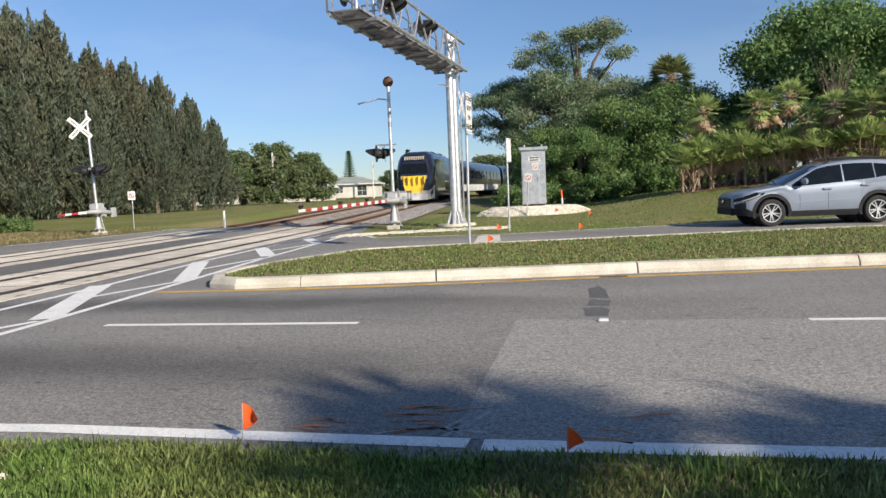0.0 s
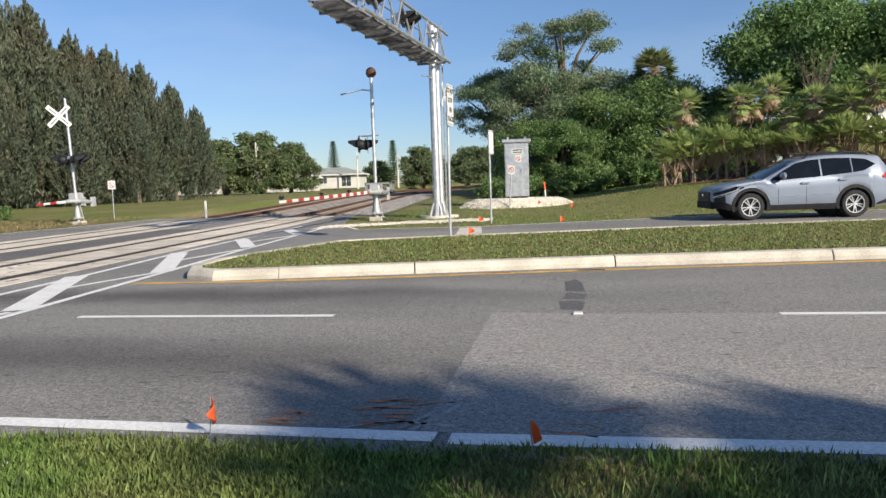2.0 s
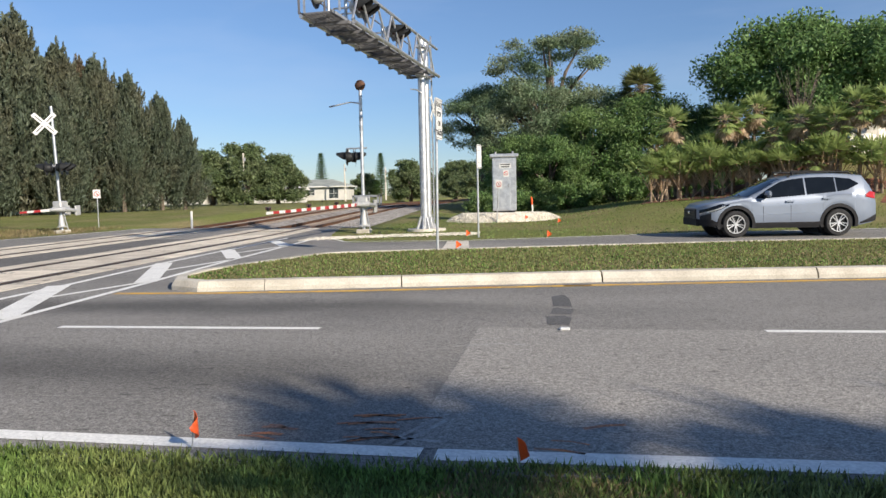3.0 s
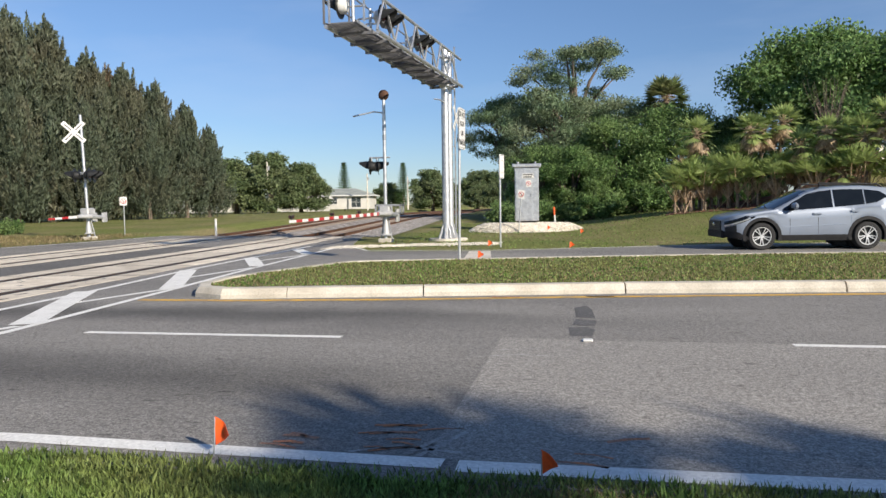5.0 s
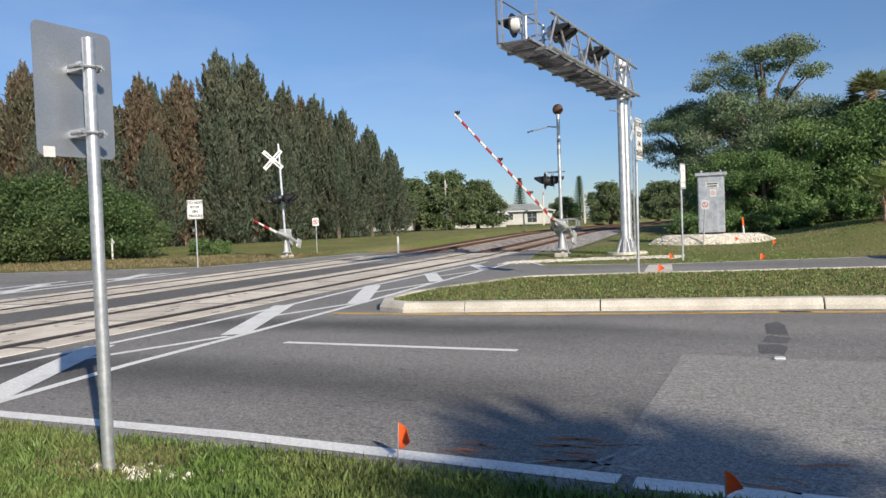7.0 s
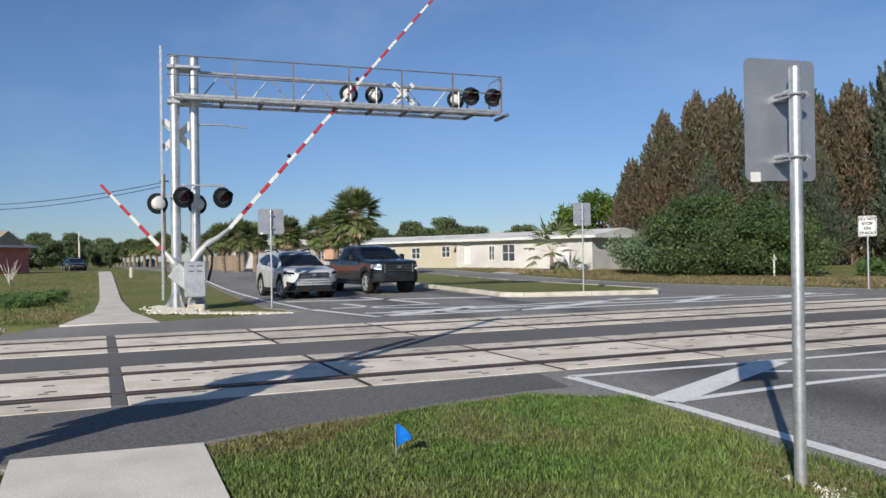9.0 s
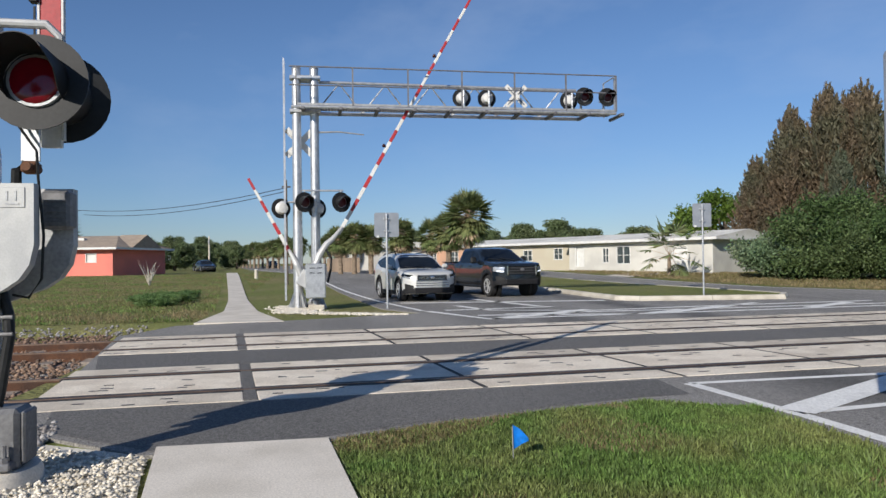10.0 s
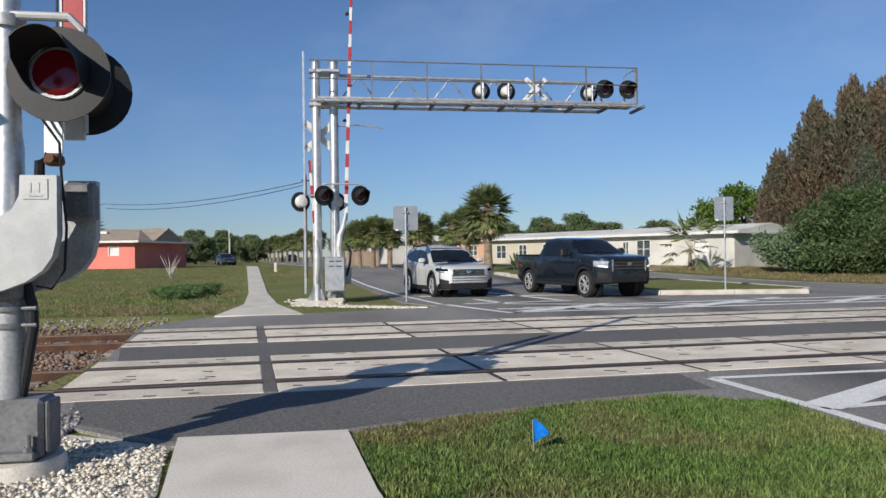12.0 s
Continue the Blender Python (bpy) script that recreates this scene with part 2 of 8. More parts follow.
LAMP_GLASS = mat("headlamp_glass", (0.55, 0.57, 0.6), 0.1, 0.4, fine=40, vary=0.3, bump=0.1, coat=1)


# ---- building blocks ----
class MB:
    """Collects vertices and faces of one mesh."""

    def __init__(self):
        self.v, self.f = [], []

    def add(self, verts, faces, m=None):
        k = len(self.v)
        self.v += [tuple(m @ Vector(p)) for p in verts] if m else [tuple(p) for p in verts]
        self.f += [tuple(i + k for i in f) for f in faces]
        return self

    def box(self, c, s, m=None, b=0.0):
        """A box round c; b: width of its chamfer."""
        h = [a / 2 for a in s]
        if not b:
            pts = [(c[0] + x * h[0], c[1] + y * h[1], c[2] + z * h[2]) for x in (-1, 1) for y in (-1, 1) for z in (-1, 1)]
            return self.add(pts, [(0, 1, 3, 2), (4, 6, 7, 5), (0, 4, 5, 1), (2, 3, 7, 6), (0, 2, 6, 4), (1, 5, 7, 3)], m)
        b = min(b, min(h) * 0.9)
        pts, idx = [], {}
        for x in (-1, 1):
            for y in (-1, 1):
                for z in (-1, 1):
                    for a in range(3):
                        sg = (x, y, z)
                        idx[(x, y, z, a)] = len(pts)
                        pts.append(tuple(c[i] + sg[i] * (h[i] - (0 if i == a else b)) for i in range(3)))
        faces = []
        for a in range(3):
            u, w = (a + 1) % 3, (a + 2) % 3
            for s1 in (-1, 1):
                loop = []
                for p, q in ((-1, -1), (1, -1), (1, 1), (-1, 1)):
                    k = [0, 0, 0]
                    k[a], k[u], k[w] = s1, p, q
                    loop.append(idx[(*k, a)])
                faces.append(tuple(loop if s1 > 0 else loop[::-1]))
            for p in (-1, 1):
                for q in (-1, 1):
                    loop = []
                    for s1, ax in ((-1, u), (1, u), (1, w), (-1, w)):
                        k = [0, 0, 0]
                        k[a], k[u], k[w] = s1, p, q
                        loop.append(idx[(*k, ax)])
                    faces.append(tuple(loop if p * q > 0 else loop[::-1]))
        for x in (-1, 1):
            for y in (-1, 1):
                for z in (-1, 1):
                    t = (idx[(x, y, z, 0)], idx[(x, y, z, 1)], idx[(x, y, z, 2)])
                    faces.append(t if x * y * z > 0 else t[::-1])
        return self.add(pts, faces, m)

    def cyl(self, p0, p1, r0, r1=None, n=14, m=None):
        return self.tube([p0, p1], [r0, r0 if r1 is None else r1], n, m)

    def tube(self, pts, r, n=8, m=None):
        """A tube along pts with closed ends; r: one radius, or one for each point."""
        pts = [Vector(p) for p in pts]
        rs = r if isinstance(r, (list, tuple)) else [r] * len(pts)
        verts, faces = [], []
        for i, p in enumerate(pts):
            d = (pts[min(i + 1, len(pts) - 1)] - pts[max(i - 1, 0)]).normalized()
            a = d.cross(Vector((0, 0, 1)) if abs(d.z) < 0.9 else Vector((0, 1, 0))).normalized()
            c = d.cross(a)
            for k in range(n):
                th = 2 * math.pi * k / n
                verts.append(p + (a * math.cos(th) + c * math.sin(th)) * rs[i])
        for i in range(len(pts) - 1):
            for k in range(n):
                k2 = (k + 1) % n
                faces.append((i * n + k, i * n + k2, (i + 1) * n + k2, (i + 1) * n + k))
        faces.append(tuple(range(n))[::-1])
        faces.append(tuple((len(pts) - 1) * n + k for k in range(n)))
        return self.add(verts, faces, m)

    def ball(self, c, r, s=(1, 1, 1), n=12, m=None):
        verts, faces, rows = [], [], n // 2
        for i in range(rows + 1):
            ph = math.pi * i / rows
            for k in range(n):
                th = 2 * math.pi * k / n
                verts.append((c[0] + r * s[0] * math.sin(ph) * math.cos(th), c[1] + r * s[1] * math.sin(ph) * math.sin(th), c[2] + r * s[2] * math.cos(ph)))
        for i in range(rows):
            for k in range(n):
                k2 = (k + 1) % n
                faces.append((i * n + k, (i + 1) * n + k, (i + 1) * n + k2, i * n + k2))
        return self.add(verts, faces, m)

    def prism(self, poly, z0, z1, m=None):
        """A polygon in x, y, raised from z0 to z1."""
        n = len(poly)
        verts = [(x, y, z0) for x, y in poly] + [(x, y, z1) for x, y in poly]
        faces = [tuple(range(n))[::-1], tuple(range(n, 2 * n))] + [(k, (k + 1) % n, n + (k + 1) % n, n + k) for k in range(n)]
        return self.add(verts, faces, m)

    def loft(self, rings, m=None, close=True):
        n = len(rings[0])
        verts = [p for r in rings for p in r]
        faces = [(i * n + k, i * n + (k + 1) % n, (i + 1) * n + (k + 1) % n, (i + 1) * n + k) for i in range(len(rings) - 1) for k in range(n)]
        if close:
            faces += [tuple(range(n))[::-1], tuple((len(rings) - 1) * n + k for k in range(n))]
        return self.add(verts, faces, m)

    def mesh(self, name, material, smooth=35):
        me = bpy.data.meshes.new(name)
        me.from_pydata(self.v, [], self.f)
        bm = bmesh.new()
        bm.from_mesh(me)
        bmesh.ops.recalc_face_normals(bm, faces=bm.faces)
        bm.to_mesh(me)
        bm.free()
        me.materials.append(material)
        if smooth:
            me.polygons.foreach_set("use_smooth", [True] * len(me.polygons))
            me.set_sharp_from_angle(angle=radians(smooth))
        return me


def part(name, mb, material, parent, label="", m=None, smooth=35):
    """One mesh object under a thing or under a part."""
    ob = new(name, mb.mesh(name, material, smooth) if isinstance(mb, MB) else mb)
    ob.parent = parent
    if m:
        ob.matrix_basis = m
    return tagged(ob, label)


def thing(name, m, label, category, group="", kind=""):
    ob = new(name)
    ob.empty_display_size = 0.2
    ob.matrix_basis = m
    return tagged(ob, label, category, group, kind)


def solid(name, mb, material, label, category, group="", kind="", m=None, smooth=35):
    ob = new(name, mb.mesh(name, material, smooth) if isinstance(mb, MB) else mb)
    if m:
        ob.matrix_basis = m
    return tagged(ob, label, category, group, kind)


def quads(name, centres, ax, ay, material):
    """Many leaves as one mesh: a kite at each centre with half axes ax (long) and ay."""
    n = len(centres)
    v = np.empty((n, 4, 3), np.float32)
    v[:, 0], v[:, 1], v[:, 2], v[:, 3] = centres - ax, centres - ay + ax * 0.1, centres + ax, centres + ay + ax * 0.1
    me = bpy.data.meshes.new(name)
    me.vertices.add(4 * n), me.loops.add(4 * n), me.polygons.add(n)
    me.vertices.foreach_set("co", v.ravel())
    me.loops.foreach_set("vertex_index", np.arange(4 * n, dtype=np.int32))
    me.polygons.foreach_set("loop_start", np.arange(0, 4 * n, 4, dtype=np.int32))
    me.update(calc_edges=True)
    me.materials.append(material)
    return me


def ss(a):
    a = min(1.0, max(0.0, a))
    return a * a * (3 - 2 * a)


def gz(x, y):
    """Height of the ground: it rises gently to the north and west, with a planted mound in the north-east."""
    z = 0.5 * ss((-x - 30) / 40) + 0.45 * ss((y - 24) / 40) * ss((x + 60) / 30)
    z += 0.75 * ss((y - 26) / 10) * ss((x + 1) / 8)
    z += 2.4 * math.exp(-(((x - 16) / 5.5) ** 2 + ((y - 38) / 4.0) ** 2))
    return z


CUTS_X = (-120, -90, -75, -65, -58, -52, -46, -40, -35, -31, -1, 2, 4, 7, 10, 14, 20)
CUTS_Y = (24, 27, 30, 34, 38, 44, 50, 56, 64, 80)


def sheet(name, outline, material, lift, thick=0.0):
    """A flat piece of ground cover that follows the ground's height."""
    bm = bmesh.new()
    bm.faces.new([bm.verts.new((x, y, 0)) for x, y in outline])
    for xs in CUTS_X:
        bmesh.ops.bisect_plane(bm, geom=bm.verts[:] + bm.edges[:] + bm.faces[:], plane_co=(xs, 0, 0), plane_no=(1, 0, 0))
    for ys in CUTS_Y:
        bmesh.ops.bisect_plane(bm, geom=bm.verts[:] + bm.edges[:] + bm.faces[:], plane_co=(0, ys, 0), plane_no=(0, 1, 0))
    bmesh.ops.triangulate(bm, faces=bm.faces[:])
    for v in bm.verts:
        v.co.z = gz(v.co.x, v.co.y) + lift
    if thick:
        top = bm.faces[:]
        low = bmesh.ops.extrude_face_region(bm, geom=top)
        for v in [g for g in low["geom"] if isinstance(g, bmesh.types.BMVert)]:
            v.co.z -= thick
    bmesh.ops.recalc_face_normals(bm, faces=bm.faces)
    if not thick:
        for f in bm.faces:
            if f.normal.z < 0:
                f.normal_flip()
    me = bpy.data.meshes.new(name)
    bm.to_mesh(me)
    bm.free()
    me.materials.append(material)
    return me


def strip(points, w):
    """Outline of a line of width w along points."""
    left, right = [], []
    pts = [Vector((*p, 0)) for p in points]
    for i, p in enumerate(pts):
        d = (pts[min(i + 1, len(pts) - 1)] - pts[max(i - 1, 0)]).normalized()
        nrm = Vector((-d.y, d.x, 0)) * w / 2
        left.append((p + nrm).to_2d()), right.append((p - nrm).to_2d())
    return [tuple(p) for p in left + right[::-1]]


# ---- ground, roads, medians ----
def build_ground():
    xs = sorted({-2500, -1200, -600, -300, -200, -160, *CUTS_X, -25, -20, -15, -10, -5, 12, 17, 24, 30, 40, 60, 100, 200, 500, 1200, 2500})
    ys = sorted({-2500, -800, -200, -60, -20, -8, 0, 3, 8, 14, 20, 22, *CUTS_Y, 36, 40, 42, 47, 70, 100, 130, 180, 300, 600, 1200, 2500})
    ys = sorted({*ys, -3.75, -3.55, 31.0, 31.4})
    xs = sorted({*xs, -5.6, -6.3, -16.6, -17.3})

    def lie(x, y):
        """The ground drops under the ballast beds beside the crossing."""
        low = (y < -3.6 or y > 31.2) and -17 < x < -6
        return (x - 0.062 * y * (abs(y) < 290), y, gz(x - 0.062 * y * (abs(y) < 290), y) - (0.52 if low else 0.03))

    v = [lie(x, y) for y in ys for x in xs]
    n = len(xs)
    mb = MB().add(v, [(j * n + i, j * n + i + 1, (j + 1) * n + i + 1, (j + 1) * n + i) for j in range(len(ys) - 1) for i in range(n - 1)])
    return solid("ground", mb, GRASS, "mown green lawn with dry straw-coloured patches", "ground", kind="structure", smooth=60)


def tx(y, off):
    """x of a line that runs along the tracks, off metres east of the near track's centre."""
    bend = 0.0016 * max(0.0, min(y, 150.0) - 56.0) ** 2 + 0.3 * max(0.0, y - 150.0)
    return -8.98 - 0.062 * y + bend + off


def build_roads():
    road = new("road", sheet("road", [
        (75, 3.62), (75, 34), (12, 25.3), (4.6, 24.0), (-2, 21.4), (-5.6, 21.3), (-6.6, 22.6), (-7.6, 26), (-8.6, 30.6), (-18.6, 32.4), (-19.9, 26),
        (-20.5, 23.5), (-30.6, 20.6), (-60, 19.3), (-140, 12), (-260, -4), (-260, -26), (-110, -9), (-60, -0.8), (-45, 0.3), (-21.9, 1.7), (-19.6, 2.6),
        (-18.3, -0.6), (-17.5, -3.4), (-15.2, -4.12), (-10.2, -3.38), (-7.3, -2.92), (-6.4, -2.7), (-5.4, -1.55), (-5.62, -0.2), (-6.0, 0.7), (-6.35, 2.0), (-6.55, 2.9),
        (-6.2, 3.45), (-5.4, 3.62)], ASPHALT, 0.0, 0.12))
    tagged(road, "worn grey asphalt road with faint wheel tracks", "road", kind="structure")
    lift = [0.004]

    def paint(name, outline, label, material=PAINT):
        ob = new(name, sheet(name, outline, material, 0.009 if name == "zone_bar" else lift[0], 0.0))
        return tagged(ob, label, "road marking", kind="structure")

    # repair patches and dark tyre paths
    tagged(new("road_patch", sheet("road_patch", [(-0.5, 3.95), (14, 3.95), (30, 3.95), (30, 7.4), (0.4, 7.5), (-0.45, 7.6)], ASPHALT_PALE, 0.003)), "pale grey resurfaced asphalt patch", "asphalt patch", kind="structure")
    for o in ([(0.24, 7.75), (0.46, 7.72), (0.5, 8.15), (0.42, 8.3), (0.22, 8.25)], [(0.26, 8.42), (0.5, 8.38), (0.54, 8.75), (0.3, 8.85)], [(0.3, 9.0), (0.52, 8.95), (0.5, 9.7), (0.42, 10.0), (0.28, 9.8)]):
        tagged(new("road_patch", sheet("road_patch", o, ASPHALT_DARK, 0.003)), "black tar repair smear on asphalt", "asphalt patch", kind="structure")
    tagged(new("road_patch", sheet("road_patch", [(-7.35, -2.8), (-6.45, -2.6), (-5.5, -1.5), (-5.7, -0.2), (-6.08, 0.72), (-6.45, 2.0), (-6.65, 2.9), (-6.7, 3.5), (-7.65, 3.6), (-7.45, 0)], ASPHALT_APRON, 0.003)), "dark newer asphalt apron beside the tracks", "asphalt patch", kind="structure")
    tagged(new("road_patch", sheet("road_patch", [(tx(-3.2, -1.5), -3.2), (tx(24, -1.5), 24), (tx(24, -3.17), 24), (tx(-3.6, -3.17), -3.6)], ASPHALT_APRON, 0.003)), "dark asphalt strip between the two tracks", "asphalt patch", kind="structure")
    # pale scuffs and scribbles of marking paint
    for pts in ([(-0.55, 3.98), (-0.3, 4.55)], [(-0.62, 4.0), (-0.4, 4.5)], [(-0.95, 4.0), (-0.7, 4.12), (-0.3, 4.06)], [(-0.6, 6.6), (-0.2, 6.75), (0.1, 6.7)], [(-0.5, 6.9), (0.0, 7.05)]):
        paint("scuff_mark", strip(pts, 0.035), "pale scuff of marking paint on asphalt", SCUFF)
    paint("edge_line", strip([(75, 3.86), (0, 3.86), (-0.32, 3.86)], 0.17), "white road edge line beside the grass verge")
    paint("edge_line", strip([(-0.4, 3.88), (-3, 3.98), (-5.5, 3.93), (-7.3, 3.8)], 0.15), "worn white edge line beside the grass verge")
    for a, b in ((-5.05, -2.1), (2.3, 5.3), (9.6, 12.6), (17, 20)):
        paint("lane_dash", strip([(a, 7.45), (b, 7.45)], 0.12), "white dashed lane line on the asphalt")
    paint("median_line", strip([(-6.1, 10.15), (-4.6, 10.17), (-2.4, 10.42), (0, 10.85), (4.3, 11.5), (20, 13.4), (70, 19.8)], 0.17), "faded yellow line along the median kerb", PAINT_YELLOW)
    # hatched zone before the near track
    w = 0.13
    L1 = [(-7.3, 3.82), (-7.4, 8), (-7.65, 11.5), (-8.05, 15.1), (-8.25, 18.7), (-8.5, 24)]
    L2 = [(-5.62, 3.95), (-5.9, 5.9), (-6.0, 7.5), (-6.34, 11.4), (-6.7, 14.9), (-7.2, 21.4), (-7.4, 24)]
    for pts in (L1, L2, [(-6.75, 5.95), (-6.15, 7.75)], [(-7.0, 9.3), (-6.45, 11.6)], [(-7.2, 13.1), (-6.8, 15.8)], [(-7.6, 17.4), (-7.1, 20)]):
        paint("zone_line", strip(pts, w), "white line of the hatched zone before the tracks")
    for (a, b) in (((-5.67, 3.95), (-7.32, 6.75)), ((-6.15, 7.85), (-7.68, 11.1)), ((-6.4, 11.5), (-8.0, 15.0)), ((-6.85, 16), (-8.2, 18.6)), ((-7.1, 20), (-8.3, 22.2))):
        paint("zone_bar", strip([a, b], 0.36), "broad white diagonal bar on the asphalt")
    # hatched zone and lines west of the tracks
    for pts in ([(-20.2, 2.85), (-17.0, 3.85), (-17.5, 11), (-18.2, 20)], [(-17.0, 3.95), (-17.75, 5.6), (-18.9, 7.2), (-19.5, 11.2), (-20.0, 16.7)], [(-22.4, 4.1), (-20.0, 4.63), (-18.9, 7.2)],
                [(-18.4, 4.6), (-18.5, 12), (-19.0, 20)]):
        paint("zone_line", strip(pts, 0.26), "white line of the hatched zone beyond the tracks")
    for pts in ([(-20.4, 3.4), (-20.9, 6.7)], [(-26.4, 5.35), (-21.2, 6.45)], [(-18.2, 3.85), (-17.3, 7.8)], [(-17.5, 8.2), (-20.3, 13.0)]):
        paint("zone_line", strip(pts, 0.28), "white line of the hatched zone beyond the tracks")
    for (a, b) in (((-17.1, 4.2), (-19.2, 7.2)), ((-17.4, 8.6), (-19.3, 11.6)), ((-17.8, 13), (-19.5, 15.6)), ((-18.1, 17), (-19.6, 19.6))):
        paint("zone_bar", strip([a, b], 0.4), "broad white diagonal bar on the asphalt")
    paint("edge_line", strip([(-20.4, 2.75), (-26, 2.0), (-36, 1.2), (-46, 0.5), (-62, -0.4), (-110, -8.2)], 0.15), "white edge line of the street beyond the crossing")
    paint("stop_line", strip([(-24.6, 2.6), (-23.4, 9.4)], 0.45), "broad white stop line before the crossing")
    for a in (-30, -38, -46, -56):
        paint("lane_dash", strip([(a, 5.5 + a * 0.02), (a - 3, 5.4 + a * 0.02)], 0.12), "white dashed lane line on the street")
    paint("edge_line", strip([(-20.3, 23.2), (-30.6, 20.35), (-60, 19.1)], 0.13), "white edge line beside the far verge")
    paint("edge_line", strip([(-18.5, 32.1), (-19.6, 26), (-20.2, 23.3)], 0.13), "white edge line beside the far verge")
    paint("edge_line", strip([(-7.3, 24.2), (-5.9, 21.7), (-2, 21.6), (4.6, 24.1), (12, 25.4), (70, 33)], 0.12), "white edge line beside the lawn")
    # orange utility marks sprayed on the asphalt
    rnd = random.Random(4)
    for cx, cy, n in ((-0.7, 4.25, 9), (-1.25, 4.05, 4), (0.5, 4.15, 3)):
        for i in range(n):
            x, y = cx + rnd.uniform(-0.22, 0.22), cy + rnd.uniform(-0.22, 0.3)
            a = rnd.uniform(-0.4, 0.4)
            d = rnd.uniform(0.06, 0.16)
            paint("utility_mark", strip([(x - d * math.cos(a), y - d * math.sin(a)), (x, y + 0.02), (x + d * math.cos(a), y + d * math.sin(a))], rnd.uniform(0.02, 0.04)), "faded orange utility marking sprayed on asphalt", SPRAY)
    for x in (0.45, -0.9):
        paint("utility_mark", strip([(x, 10.9 + x * .12), (x + 0.4, 10.95 + x * .12)], 0.1), "orange utility mark beside the kerb", SPRAY)
    # white reflector on the lane line
    rp = solid("road_reflector", MB().box((0.41, 7.46, 0.012), (0.1, 0.1, 0.022), b=0.01), WHITE, "small white raised reflector on the asphalt", "reflector")
    return road


def kerbed(name, front, back, label, seg=2.9):
    """A raised median: concrete kerb stones round a grass bed."""
    outline = front + back[::-1]
    med = thing(name, pose(0, 0, 0), label, "median", kind="structure")
    ring = [Vector((*p, 0)) for p in outline]
    n = len(ring)
    inner = []
    for i in range(n):
        a, b, c = ring[i - 1], ring[i], ring[(i + 1) % n]
        d1, d2 = (b - a).normalized(), (c - b).normalized()
        nr = Vector((-(d1 + d2).y, (d1 + d2).x, 0)).normalized()
        inner.append(b + nr * 0.24)
    part("grass_bed", sheet("grass_bed", [tuple(p.to_2d()) for p in inner], GRASS, 0.13, 0.1), None, med)
    for i in range(n):
        a, b, ia, ib = ring[i], ring[(i + 1) % n], inner[i], inner[(i + 1) % n]
        ln = (b - a).length
        if max(a.x, b.x) > 60 or min(a.x, b.x) < -70:
            continue
        k = max(1, round(ln / seg))
        for j in range(k):
            s0, s1 = (j + 0.004) / k, (j + 1 - 0.004) / k
            p = [a.lerp(b, s0), a.lerp(b, s1), ia.lerp(ib, s1), ia.lerp(ib, s0)]
            z = gz(p[0].x, p[0].y)
            r = []
            for q in (0, 1):
                o, inn = p[q], p[3 - q]
                r.append([(*o.to_2d(), z - 0.05), (*o.to_2d(), z + 0.06), (*o.lerp(inn, 0.22).to_2d(), z + 0.145), (*o.lerp(inn, 0.35).to_2d(), z + 0.155), (*inn.to_2d(), z + 0.155), (*inn.to_2d(), z - 0.05)])
            part("kerb_stone", MB().loft(r), CURB, med, smooth=0)
    return med


def build_medians():
    kerbed("median", [(-5.75, 11.2), (-5.45, 10.6), (-4.9, 10.33), (-3.93, 10.5), (-1.93, 10.85), (1.03, 11.37), (4.2, 11.75), (7.2, 12.1), (20, 13.7), (75, 20.4)],
           [(-5.8, 12.2), (-5.55, 13.2), (-4.75, 15.6), (-4.2, 16.0), (-2.3, 16.5), (0.9, 17.3), (4.7, 18.15), (9, 18.8), (20, 20.5), (75, 27)], "raised grass median with pale concrete kerb")
    kerbed("median", [(-80, 7.5), (-45, 9.7), (-30, 9.85), (-23.4, 9.75), (-22.6, 10.3)],
           [(-80, 13), (-45, 14.8), (-30, 16), (-23, 16), (-21.7, 15.0)], "raised grass median with pale concrete kerb")


def build_paths():
    for name, o in (("sidewalk", [(-5.62, -1.5), (-4.31, -1.33), (-1.0, -0.95), (3.6, -0.4), (3.6, 1.1), (-1.0, 0.4), (-4.06, -0.06), (-5.62, -0.2)]),
                    ("sidewalk", [(-18.0, -3.1), (-17.9, -1.0), (-22, -1.9), (-28.8, -2.75), (-40, -3.9), (-78, -7.9), (-78.2, -9.0), (-40, -4.7), (-29.1, -3.5), (-22.3, -2.9)])):
        ob = new(name, sheet(name, o, CONCRETE, 0.012, 0.1))
        tagged(ob, "pale concrete sidewalk with joints", "sidewalk", kind="structure")
    ob = new("sidewalk", sheet("sidewalk", [(-2.3, 17.0), (-1.6, 17.1), (-2.1, 21.3), (-2.7, 21.2)], CONCRETE, 0.006))
    tagged(ob, "pale concrete walk strip across the road", "sidewalk", kind="structure")
    ob = new("driveway", sheet("driveway", [(-46, 20.2), (-49, 20), (-56, 25.5), (-50, 26)], CONCRETE, 0.006))
    tagged(ob, "pale concrete driveway to the white house", "driveway", kind="structure")


